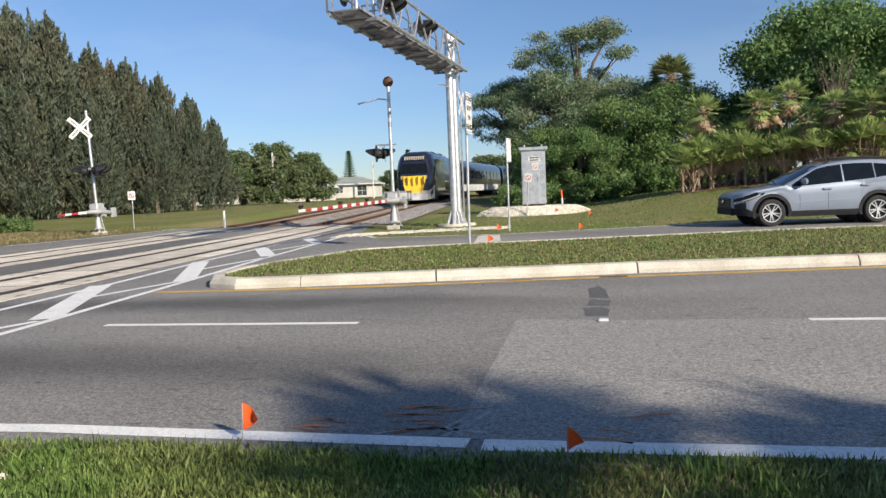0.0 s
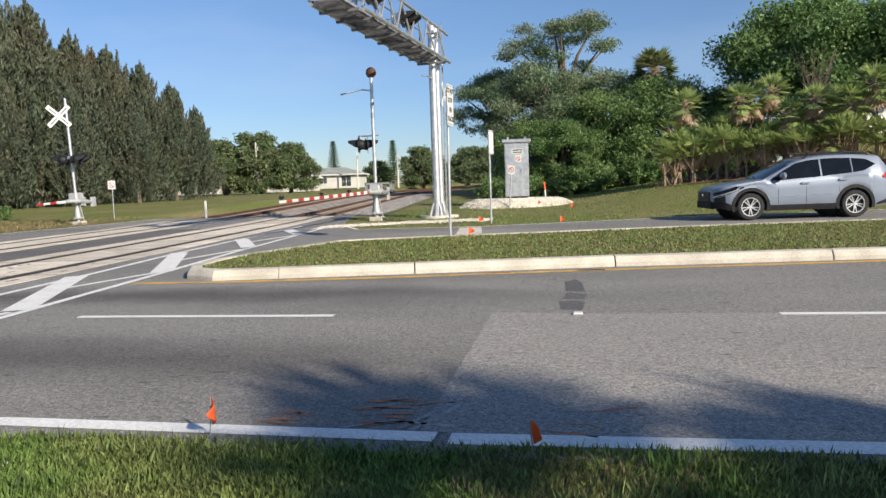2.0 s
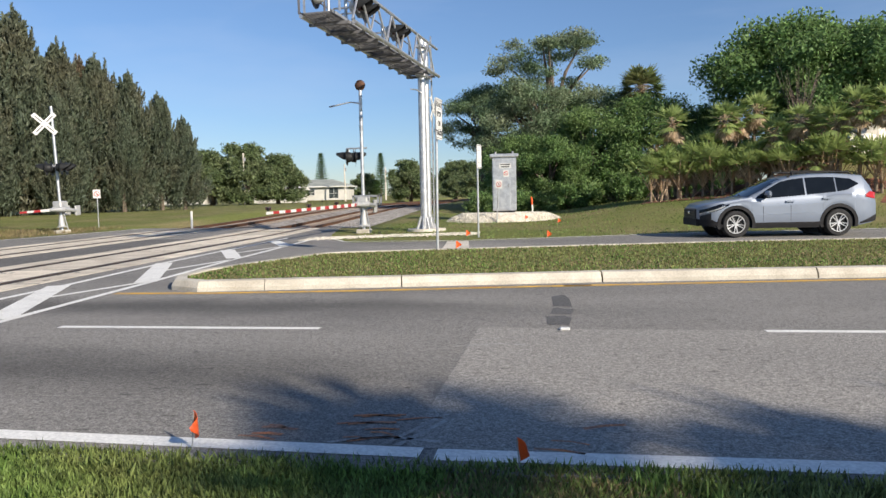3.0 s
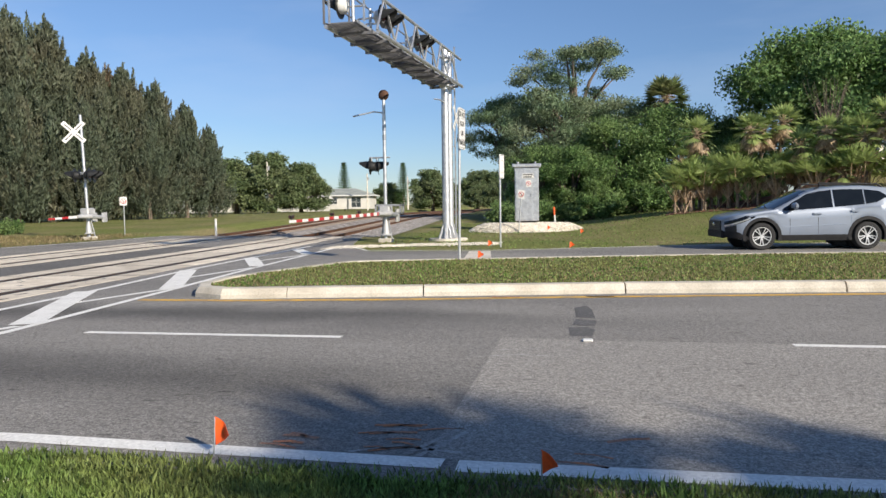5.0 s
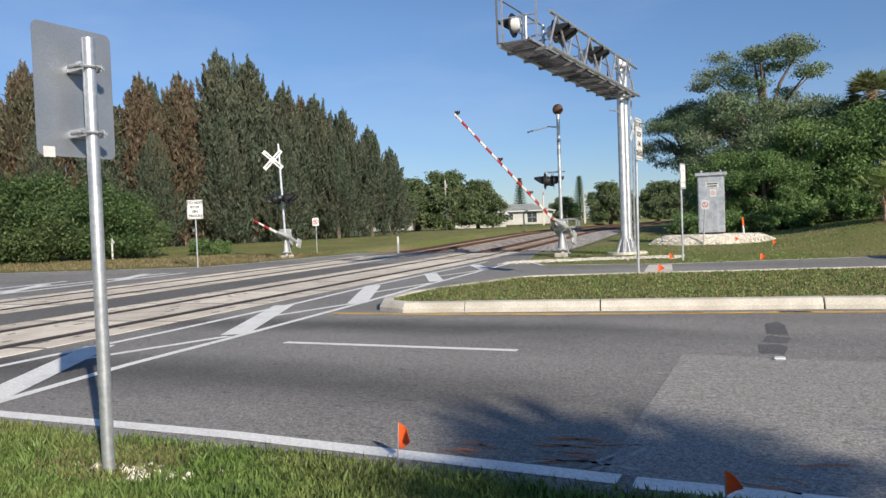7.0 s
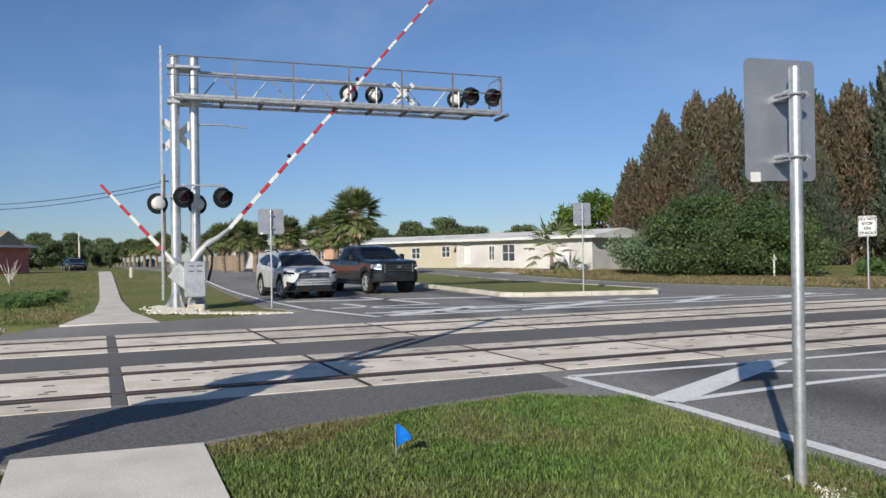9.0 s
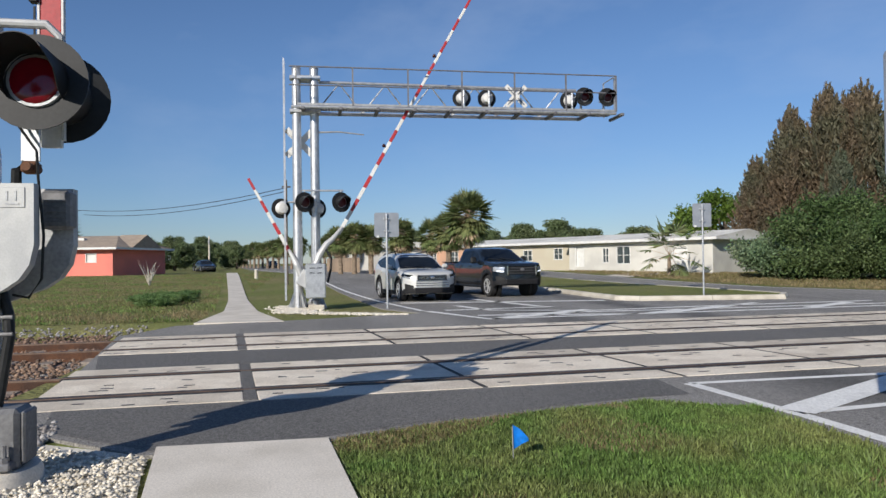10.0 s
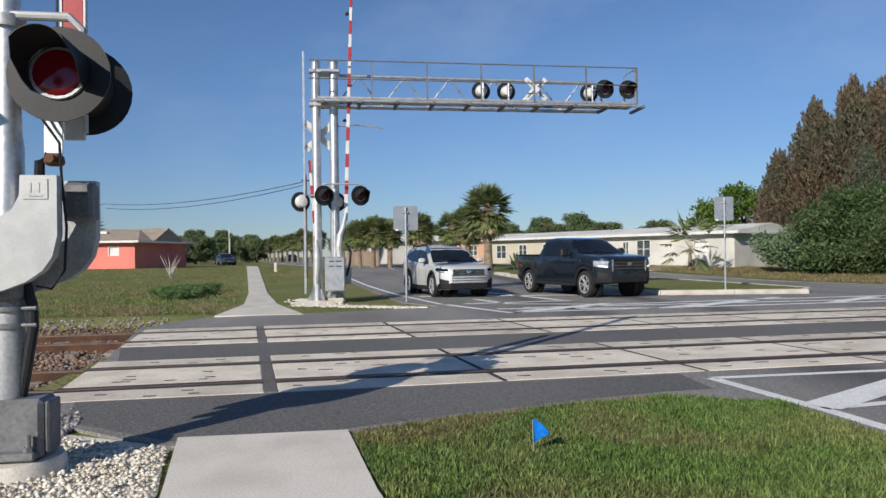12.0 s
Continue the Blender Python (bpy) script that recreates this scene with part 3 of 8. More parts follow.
def build_tracks():
    """Two ballasted tracks with rails; within the crossing the rails lie flush between concrete panels."""
    for k, c in enumerate((0.0, -4.67)):
        for side in (-0.7525, 0.7525):
            rail = thing("rail", pose(0, 0, 0), "rusty steel rail with a worn shiny head", "rail", "railway rails", "structure")
            ys = [-160, -90, -45, -20, -3.4, 10, 24, 30, 36, 44, 54, 64, 76, 90, 105, 120, 135, 150, 180, 240]
            web, head = [], []
            for y in ys:
                x, z = tx(y, c + side), gz(-14, y) * 1.0
                web.append([(x - 0.07, y, z - 0.15), (x + 0.07, y, z - 0.15), (x + 0.02, y, z - 0.12), (x + 0.034, y, z - 0.012), (x - 0.034, y, z - 0.012), (x - 0.02, y, z - 0.12)])
                head.append([(x - 0.034, y, z - 0.012), (x + 0.034, y, z - 0.012), (x + 0.03, y, z + 0.014), (x - 0.03, y, z + 0.014)])
            part("web", MB().loft(web), RUST, rail)
            part("head", MB().loft(head), RAILTOP, rail)
    tie_n = MB().box((0, 0, -0.22), (2.6, 0.25, 0.17), b=0.02).mesh("tie", TIE, 0)
    for k, c in enumerate((0.0, -4.67)):
        for (y0, y1) in ((-160, -3.5), (30.8, 240)):
            rows = []
            for y in [y0 + (y1 - y0) * i / 40 for i in range(41)]:
                z = gz(-14, y)
                x = tx(y, c)
                rows.append([(x - 2.6, y, z - 0.5), (x - 1.7, y, z - 0.17), (x, y, z - 0.16), (x + 1.7, y, z - 0.17), (x + 2.6, y, z - 0.5)])
            solid("ballast_bed", MB().loft(rows), BALLAST, "grey crushed-stone ballast bed under the track", "ballast", kind="structure", m=pose(0, 0, 0.004 * k))
            bed = thing("tie_row", pose(0, 0, 0), "row of weathered railway ties half sunk in ballast", "railway ties", kind="structure")
            span = range(0, 18) if y0 < 0 else range(0, 60)
            for i in span:
                y = (y1 - 0.4 - 0.61 * i) if y0 < 0 else (y0 + 0.4 + 0.61 * i)
                part("tie", tie_n, None, bed, m=pose(tx(y, c), y, gz(-14, y) + 0.025, 0, 0, 3.5))


def build_crossing():
    """Concrete crossing panels between and beside the rails, with rubber seams."""
    lines = [-3.3, -1.1, 1.4, 3.85, 6.3, 8.75, 11.2, 13.65, 16.1, 18.55, 21, 23.45, 25.9, 28.3, 30.7]
    for k, c in enumerate((0.0, -4.67)):
        seams = [y - 0.5 * k for y in lines]
        cr = thing("crossing_surface", pose(0, 0, 0), "pale concrete level-crossing panels between steel rails", "level crossing", kind="structure")
        for (o0, o1) in ((0.91, 1.45), (-0.6, 0.6), (-1.45, -0.91)):
            for j in range(len(seams) - 1):
                y0, y1 = seams[j] + (0.075 if j == 1 else 0.03), seams[j + 1] - (0.075 if j == 0 else 0.03)
                sk = -0.11
                pts = [(tx(y0, c + o0), y0 - sk * o0), (tx(y0, c + o1), y0 - sk * o1), (tx(y1, c + o1), y1 - sk * o1), (tx(y1, c + o0), y1 - sk * o0)]
                mb = MB()
                cx, cy = sum(p[0] for p in pts) / 4, sum(p[1] for p in pts) / 4
                inn = [(cx + (x - cx) * 0.985, cy + (y - cy) * 0.992) for x, y in pts]
                mb.loft([[(x, y, -0.04) for x, y in pts], [(x, y, 0.004) for x, y in pts], [(x, y, 0.008) for x, y in inn]])
                part("panel", mb, PANEL, cr, smooth=0, m=pose(0, 0, gz(-14, cy)))
                rnd = random.Random(j * 7 + k)
                if y0 < 12:
                    for q in range(7 if o1 - o0 > 1 else 4):
                        yy, xx = rnd.uniform(y0 + 0.2, y1 - 0.3), cx + rnd.uniform(-0.4, 0.4) * (o1 - o0)
                        part("lifting_slot", MB().box((xx, yy, 0.009), (0.045, rnd.uniform(0.05, 0.2), 0.003)), BLACK, cr, smooth=0)
        for y in seams[1:-1]:
            wd = 0.13 if y == seams[1] else 0.06
            part("seam", MB().prism([(tx(y, c + 1.42), y - wd / 2 + 0.156), (tx(y, c + 1.42), y + wd / 2 + 0.156), (tx(y, c - 1.42), y + wd / 2 - 0.156), (tx(y, c - 1.42), y - wd / 2 - 0.156)], -0.03, 0.007), ASPHALT_APRON if wd > 0.1 else RUBBER, cr, smooth=0, m=pose(0, 0, gz(-14, y)))
        # flush black rubber fillers that also paint in the shade of the flangeway grooves
        for o0, o1 in ((0.787, 0.91), (0.6, 0.718), (-0.718, -0.6), (-0.91, -0.787)):
            part("flange_strip", MB().prism([(tx(seams[0], c + o0), seams[0] + 0.11 * o0), (tx(24, c + o0), 24), (tx(24, c + o1), 24), (tx(seams[0], c + o1), seams[0] + 0.11 * o1)], -0.03, 0.006), RUBBER, cr, smooth=0)


build_ground()
build_roads()
build_medians()
build_paths()
build_tracks()
build_crossing()


# ---- railway signals, gates and road signs ----
# steel set darker than the rest to carry the shade under the walkways
GRATE = mat("dark_steel_grating", (0.2, 0.2, 0.21), 0.6, 0.4, second=(0.15, 0.15, 0.16), scale=5, fine=40, vary=0.2, bump=0.1)


def signal_head(parent, m, lens=LENS, back=None, name="signal_light"):
    """A flashing light: black target disc, red lens, hood and housing. It faces local -y."""
    head = part(name, MB().tube([(0, 0.0, 0), (0, 0.012, 0)], [0.31, 0.31], 28), BLACK, parent, "round black target disc with red lens", m=m)
    part("rim", MB().tube([(0, -0.02, 0), (0, 0.0, 0)], [0.168, 0.172], 24), GALV_DULL, head)
    part("lens", MB().ball((0, -0.02, 0), 0.15, (1, 0.16, 1), 20), lens, head, "round ribbed red lens")
    rings = []
    for y, r, cut in ((-0.005, 0.195, 250), (-0.12, 0.19, 235), (-0.26, 0.182, 180), (-0.38, 0.17, 120)):
        outer, inner = [], []
        for i in range(15):
            a = radians(90 - cut / 2 + cut * i / 14)
            outer.append((r * math.cos(a), y, r * math.sin(a)))
            inner.append(((r - 0.006) * math.cos(a), y, (r - 0.006) * math.sin(a)))
        rings.append(outer + inner[::-1])
    part("hood", MB().loft(rings), BLACK, head)
    part("housing", MB().tube([(0, 0.012, 0), (0, 0.1, 0), (0, 0.2, 0), (0, 0.23, 0)], [0.19, 0.19, 0.15, 0.06], 20), back or BLACK, head)
    return head


def back_to_back(parent, m, gap=0.3):
    """A crossarm with lights that face both ways."""
    for sx in (-1, 1):
        signal_head(parent, m @ pose(sx * 0.38, -gap, 0))
        signal_head(parent, m @ pose(sx * 0.38, gap, 0, 0, 0, 180))
    part("crossarm", MB().cyl((-0.5, 0, 0.1), (0.5, 0, 0.1), 0.03).cyl((-0.38, -gap, 0.05), (-0.38, gap, 0.05), 0.025).cyl((0.38, -gap, 0.05), (0.38, gap, 0.05), 0.025), GALV, parent, m=m)


def crossbuck(parent, m, s=1.0):
    """Two crossed white boards, facing local -y."""
    for a in (45, -45):
        b = part("crossbuck_board", MB().box((0, 0, 0), (1.2 * s, 0.012, 0.2 * s), b=0.004), WHITE, parent, "white reflective crossbuck board", m=m @ pose(0, 0.0 if a > 0 else 0.016, 0, 0, a, 0))
        for x in (-0.3, 0.3):
            part("lettering_bar", MB().box((x * s, -0.008, 0), (0.36 * s, 0.004, 0.05 * s)), STEEL_DARK, b)


def ladder(parent, x, y, z0, z1, ax=(0, 1)):
    for s in (-0.2, 0.2):
        part("ladder_rail", MB().box((x + ax[0] * s, y + ax[1] * s, (z0 + z1) / 2), (0.05, 0.05, z1 - z0)), GALV, parent)
    rung = MB().cyl((x - ax[0] * 0.2, y - ax[1] * 0.2, 0), (x + ax[0] * 0.2, y + ax[1] * 0.2, 0), 0.012, n=6).mesh("ladder_rung", GALV)
    for i in range(int((z1 - z0) / 0.3)):
        part("ladder_rung", rung, None, parent, m=pose(0, 0, z0 + 0.2 + 0.3 * i))


def cantilever(name, m, arm, deck, heads, buck, label, side):
    """A signal bridge: twin masts and a railed walkway that reaches arm metres along local +y. side: x side of the ladder."""
    c = thing(name, m, label, "signal bridge", "cantilever signal bridges")
    for y in (0.0, 0.55):
        pole = part("mast", MB().tube([(0, y, -0.05), (0, y, deck + 1.25)], [0.15, 0.135], 20), GALV, c)
        part("cap", MB().ball((0, y, deck + 1.25), 0.15, (1, 1, 0.35), 16), GALV_DULL, pole)
        for k in range(8):
            a = k * math.pi / 4
            fl = MB()
            fl.prism([(0.14, -0.012), (0.34, -0.012), (0.34, 0.012), (0.14, 0.012)], 0.05, 0.06, pose(0, y, 0, 0, 0, math.degrees(a)))
            fl.add([(0.14, -0.01, 0.06), (0.34, -0.01, 0.06), (0.14, -0.01, 0.6), (0.14, 0.01, 0.06), (0.34, 0.01, 0.06), (0.14, 0.01, 0.6)], [(0, 1, 2), (5, 4, 3), (0, 3, 4, 1), (1, 4, 5, 2), (2, 5, 3, 0)], pose(0, y, 0, 0, 0, math.degrees(a)))
            part("base_fin", fl, GALV, pole, smooth=0)
    part("footing", MB().tube([(0, 0.27, -0.2), (0, 0.27, 0.05)], [0.75, 0.72], 24), CONCRETE, c)
    for z in (deck - 0.1, deck + 0.95):
        part("clamp", MB().box((0, 0.27, z), (0.36, 0.95, 0.12), b=0.02), GALV, c)
    wt = side * 0.5
    part("lower_chord", MB().cyl((-side * 0.56, -0.15, deck - 0.06), (-side * 0.56, arm, deck - 0.06), 0.05, n=10), GALV, c)
    part("lower_chord", MB().cyl((wt, -0.15, deck - 0.06), (wt, arm - 0.9, deck - 0.06), 0.06, n=10), GALV, c)
    part("upper_chord", MB().cyl((wt * 0.9, -0.1, deck + 0.95), (wt * 0.9, arm - 1.0, deck + 0.9), 0.05, n=10), GALV, c)
    n = int(arm / 1.7)
    for i in range(n + 1):
        y0 = 0.6 + (arm - 1.6) * i / n
        part("cross_strut", MB().cyl((side * 0.4, y0, deck - 0.06), (wt, y0, deck - 0.06), 0.035, n=8), GALV, c)
    for i in range(n):
        y0, y1 = 0.6 + (arm - 1.4) * i / n, 0.6 + (arm - 1.4) * (i + 1) / n
        ym = (y0 + y1) / 2
        part("truss_brace", MB().tube([(wt, y0, deck - 0.03), (wt * 0.9, ym, deck + 0.92), (wt, y1, deck - 0.03)], 0.032, 6), GALV, c)
    gr = MB()
    for i in range(int(arm / 0.09)):
        gr.box((-side * 0.15, 0.1 + 0.09 * i, deck + 0.0), (0.8, 0.03, 0.035))
    for i in range(7):
        gr.box((-side * 0.15 - 0.36 + 0.12 * i, arm / 2, deck + 0.0), (0.012, arm, 0.03))
    part("walkway_grating", gr, GRATE, c, "grey steel walkway grating", smooth=0)
    for i in range(int(arm / 1.15) + 1):
        part("cross_beam", MB().box((-side * 0.12, 0.2 + 1.15 * i, deck - 0.1), (1.1, 0.1, 0.09), b=0.01), GRATE, c)
    part("skirting", MB().box((-side * 0.6, arm / 2, deck + 0.02), (0.012, arm, 0.07)).box((side * 0.27, arm / 2, deck + 0.02), (0.012, arm, 0.07)), GALV_DULL, c, smooth=0)
    for sx in (-1, 1):
        if sx == side:
            continue
        for z in (0.6, 1.17):
            part("handrail", MB().cyl((sx * 0.6, -0.2, deck + z), (sx * 0.6, arm, deck + z), 0.022, n=8), GRATE, c)
        k = int(arm / 1.5)
        for i in range(k + 1):
            part("rail_post", MB().box((sx * 0.6, arm * i / k, deck + 0.59), (0.045, 0.045, 1.18)), GRATE, c, smooth=0)
    for sx in (-1, 1):
        part("end_post", MB().box((sx * 0.46, arm, deck + 0.59), (0.045, 0.045, 1.18)), GALV, c, smooth=0)
    for z in (0.6, 1.17):
        part("end_rail", MB().cyl((-0.46, arm, deck + z), (0.46, arm, deck + z), 0.02), GALV, c)
    ladder(c, side * -0.05, -0.38, 0.35, deck + 1.5, (1, 0))
    for y, facing in heads:
        signal_head(c, pose(0.35 if facing == 90 else -0.35, y, deck + 0.52, 0, 0, facing), back=WHITE)
        part("light_stand", MB().cyl((0, y, deck), (0, y, deck + 0.75), 0.04).cyl((-0.35, y, deck + 0.5), (0.35, y, deck + 0.5), 0.025), GALV, c)
    for y, z, facing in buck:
        crossbuck(c, pose(0.22 if facing == 90 else -0.22, y, z, 0, 0, facing), 0.8 if z > deck else 1.0)
    part("street_lamp_arm", MB().tube([(0, 0.6, deck - 0.75), (0, 1.3, deck - 0.72), (0, 2.1, deck - 0.8)], [0.03, 0.025, 0.02], 8), GALV, c)
    return c


def gate_mast(name, m, height, label, light_z, bell=False, buck=None, facing=0.0, lamp_arm=False, shift=0.0, gap=0.3, lights=None):
    """A crossing gate's mast on a concrete foot, with its drive box and lights."""
    g = thing(name, m, label, "crossing signal", "crossing gate masts")
    part("mast", MB().tube([(0, 0, 0.1), (0, 0, height)], [0.065, 0.06], 16), GALV, g)
    part("foot", MB().box((0, 0, 0.0), (0.5, 0.5, 0.24), b=0.03), CURB, g)
    for x in (-0.2, 0.2):
        part("strut", MB().tube([(x, 0.12, 0.1), (x * 0.4, 0.05, 0.95)], 0.025, 6), GALV_DULL, g)
    part("base_casting", MB().tube([(0, 0, 0.24), (0, 0, 0.3), (0, 0, 0.75)], [0.22, 0.14, 0.085], 12), ALU, g)
    if light_z:
        back_to_back(g, pose(shift, 0, light_z, 0, 0, facing if lights is None else lights), gap)
    if bell:
        part("bell", MB().ball((0, 0, height + 0.16), 0.2, (1, 0.55, 1), 16), RUST, g, "rust-brown round bell")
        part("bell_neck", MB().cyl((0, 0, height - 0.05), (0, 0, height + 0.1), 0.05), GALV_DULL, g)
    if lamp_arm:
        part("lamp_arm", MB().tube([(0, 0, height - 0.5), (-0.35, -0.1, height - 0.45), (-1.1, -0.3, height - 0.62)], [0.03, 0.025, 0.03], 8), GALV, g)
        for d in (1.5, 1.15):
            part("band", MB().cyl((0, 0, height - d), (0, 0, height - d + 0.2), 0.068), SIGN_BACK, g)
    if buck:
        crossbuck(g, pose(0, -0.08, buck, 0, 0, 0) if not facing else pose(0, 0, 0, 0, 0, facing) @ pose(-0.3, -0.08, buck))
    dr = part("drive_box", MB().box((0, 0, 1.15), (0.42, 0.5, 0.45), b=0.05), ALU, g, "cast aluminium gate drive housing")
    part("cover", MB().box((0.0, 0.27, 1.15), (0.36, 0.05, 0.38), b=0.02), ALU, dr)
    return g


def gate_arm(name, pivot, length, start, offset, weight, label, first=0):
    """A striped gate arm in its own space: pivot at the origin, the arm along +x when lowered. start, offset: where the striped pole begins."""
    a = thing(name, pivot, label, "crossing barrier", "crossing barriers")
    n = max(4, round(length / 0.42))
    seg = length / n
    for i in range(n):
        hgt = 0.12 - 0.05 * i / n
        red = i % 2 == 0 and i >= first
        part("red_stripe" if red else "white_stripe", MB().box((start + seg * (i + 0.5), 0, offset), (seg, 0.035, hgt), b=0.008), RED if red else WHITE, a)
    for f in ((0.3, 0.62, 0.985) if length > 4 else ()):
        lamp = part("arm_lamp", MB().box((start + length * f, 0, offset + 0.1), (0.07, 0.05, 0.1), b=0.01), BLACK, a, "small red lamp on the arm")
        part("lens", MB().ball((start + length * f, 0.05, offset + 0.12), 0.05, (1, 0.5, 1), 10).ball((start + length * f, -0.05, offset + 0.12), 0.05, (1, 0.5, 1), 10), LENS, lamp)
    for sy in (-1, 1):
        part("bracket", MB().tube([(-0.05, sy * 0.2, 0), (start * 0.45, sy * 0.19, offset * 0.15), (start * 0.75, sy * 0.12, offset * 0.6), (start + 0.25, sy * 0.03, offset)], [0.11, 0.1, 0.08, 0.05], 10), ALU, a, "cast aluminium arm bracket")
        part("counterweight_arm", MB().tube([(0.05, sy * 0.22, 0), (-0.45, sy * 0.24, -0.06), (-0.75, sy * 0.25, -0.1)], [0.1, 0.09, 0.07], 8), ALU, a)
        if weight:
            part("counterweight", MB().box((-0.85, sy * 0.25, -0.1), (0.5 * weight, 0.08, 0.62 * weight), b=0.02), ALU, a, "flat grey counterweight plate")
    part("pivot_shaft", MB().cyl((0, -0.28, 0), (0, 0.28, 0), 0.05), GALV_DULL, a)
    return a


def sign_on_post(name, m, top, w, h, label, face=None, post_r=0.03, text=None, angle=0.0, back=SIGN_BACK, off=0.03, up=0.0):
    """A rounded plate on a round post; the face looks along local -y."""
    s = thing(name, m, label, "road sign", "road signs")
    part("post", MB().tube([(0, 0, -0.1), (0, 0, top)], [post_r, post_r], 14), GALV, s)
    r = min(w, h) * 0.08
    pts = []
    for cx, cy, a0 in ((w / 2 - r, h / 2 - r, 0), (-w / 2 + r, h / 2 - r, 90), (-w / 2 + r, -h / 2 + r, 180), (w / 2 - r, -h / 2 + r, 270)):
        for k in range(5):
            a = radians(a0 + 22.5 * k)
            pts.append((cx + r * math.cos(a), cy + r * math.sin(a)))
    pm = pose(0, 0, 0, 0, 0, angle) @ pose(0, -post_r - off, top - h / 2 + 0.03 + up, 90, 0, 0)
    plate = part("plate", MB().prism(pts, -0.002, 0.002), back, s, "bare aluminium sign back", m=pm, smooth=0)
    if face:
        fc = part("face", MB().prism([(x * 0.985, y * 0.985) for x, y in pts], 0.003, 0.005), face, plate, smooth=0)
        bd = MB()
        for a, b, c, d in ((0, h * 0.455, w * 0.9, 0.012), (0, -h * 0.455, w * 0.9, 0.012), (w * 0.45, 0, 0.012, h * 0.9), (-w * 0.45, 0, 0.012, h * 0.9)):
            bd.box((a, b, 0.006), (c, d, 0.002))
        part("border", bd, BLACK, plate, smooth=0)
        lines = text or []
        for i, ln in enumerate(lines):
            cu = bpy.data.curves.new("lettering", "FONT")
            cu.body, cu.size, cu.align_x, cu.align_y = ln, min(h * 0.19, w * 0.24), "CENTER", "CENTER"
            cu.extrude, cu.offset = 0.001, cu.size * 0.035
            ob = new("lettering", cu)
            dep = bpy.context.evaluated_depsgraph_get()
            me = bpy.data.meshes.new_from_object(ob.evaluated_get(dep))
            bpy.data.objects.remove(ob)
            me.materials.clear()
            me.materials.append(BLACK)
            part("lettering", me, None, plate, m=pose(0, h * 0.34 - i * h * 0.68 / max(1, len(lines) - 1), 0.007))
    for z in (top - h * 0.22, top - h * 0.72):
        br = part("bracket", MB().box((0.0, -0.003 - post_r - off / 2, z), (0.17 if off < 0.05 else 0.09, off, 0.05), b=0.006).box((-0.06, 0.0, z), (0.012, 0.05, 0.045)).box((0.06, 0.0, z), (0.012, 0.05, 0.045)), GALV, s, m=pose(0, 0, 0, 0, 0, angle), smooth=0)
        part("strap", MB().tube([(-0.09, 0.0, z), (-post_r, post_r * 0.9, z), (0, post_r + 0.012, z), (post_r, post_r * 0.9, z), (0.09, 0, z)], 0.008, 6), GALV_DULL, br)
        for x in (-0.07, 0.07):
            part("bolt", MB().cyl((x, -0.05 - post_r, z), (x, 0.03, z), 0.012, n=8), GALV_DULL, br)
    if not face:
        part("sticker", MB().box((w * 0.36, 0.003, top - h * 0.93), (0.07, 0.003, 0.06), pose(0, -post_r - off, up)), WHITE, plate, "small white sticker", m=pm.inverted() @ pose(0, 0, 0, 0, 0, angle), smooth=0)
    return s


def no_entry(parent, m, s):
    """A small white plate with a red ring and slash over a black figure bar."""
    p = part("sign_plate", MB().box((0, 0, 0), (s, 0.008, s * 1.25), b=0.002), WHITE, parent, "white plate with red prohibition ring", m=m)
    ring = MB()
    for i in range(20):
        a0, a1 = 2 * math.pi * i / 20, 2 * math.pi * (i + 1) / 20
        ring.add([(s * r * math.cos(a), -0.007, s * r * math.sin(a)) for a in (a0, a1) for r in (0.3, 0.4)], [(0, 1, 3, 2)])
    ring.box((0, -0.0075, 0), (s * 0.66, 0.002, s * 0.08), pose(0, 0, 0, 0, 45, 0))
    part("red_ring", ring, RED, p, smooth=0)
    part("symbol", MB().box((0, -0.006, 0), (s * 0.12, 0.002, s * 0.4), pose(0, 0, 0, 0, -25, 0)), BLACK, p, smooth=0)


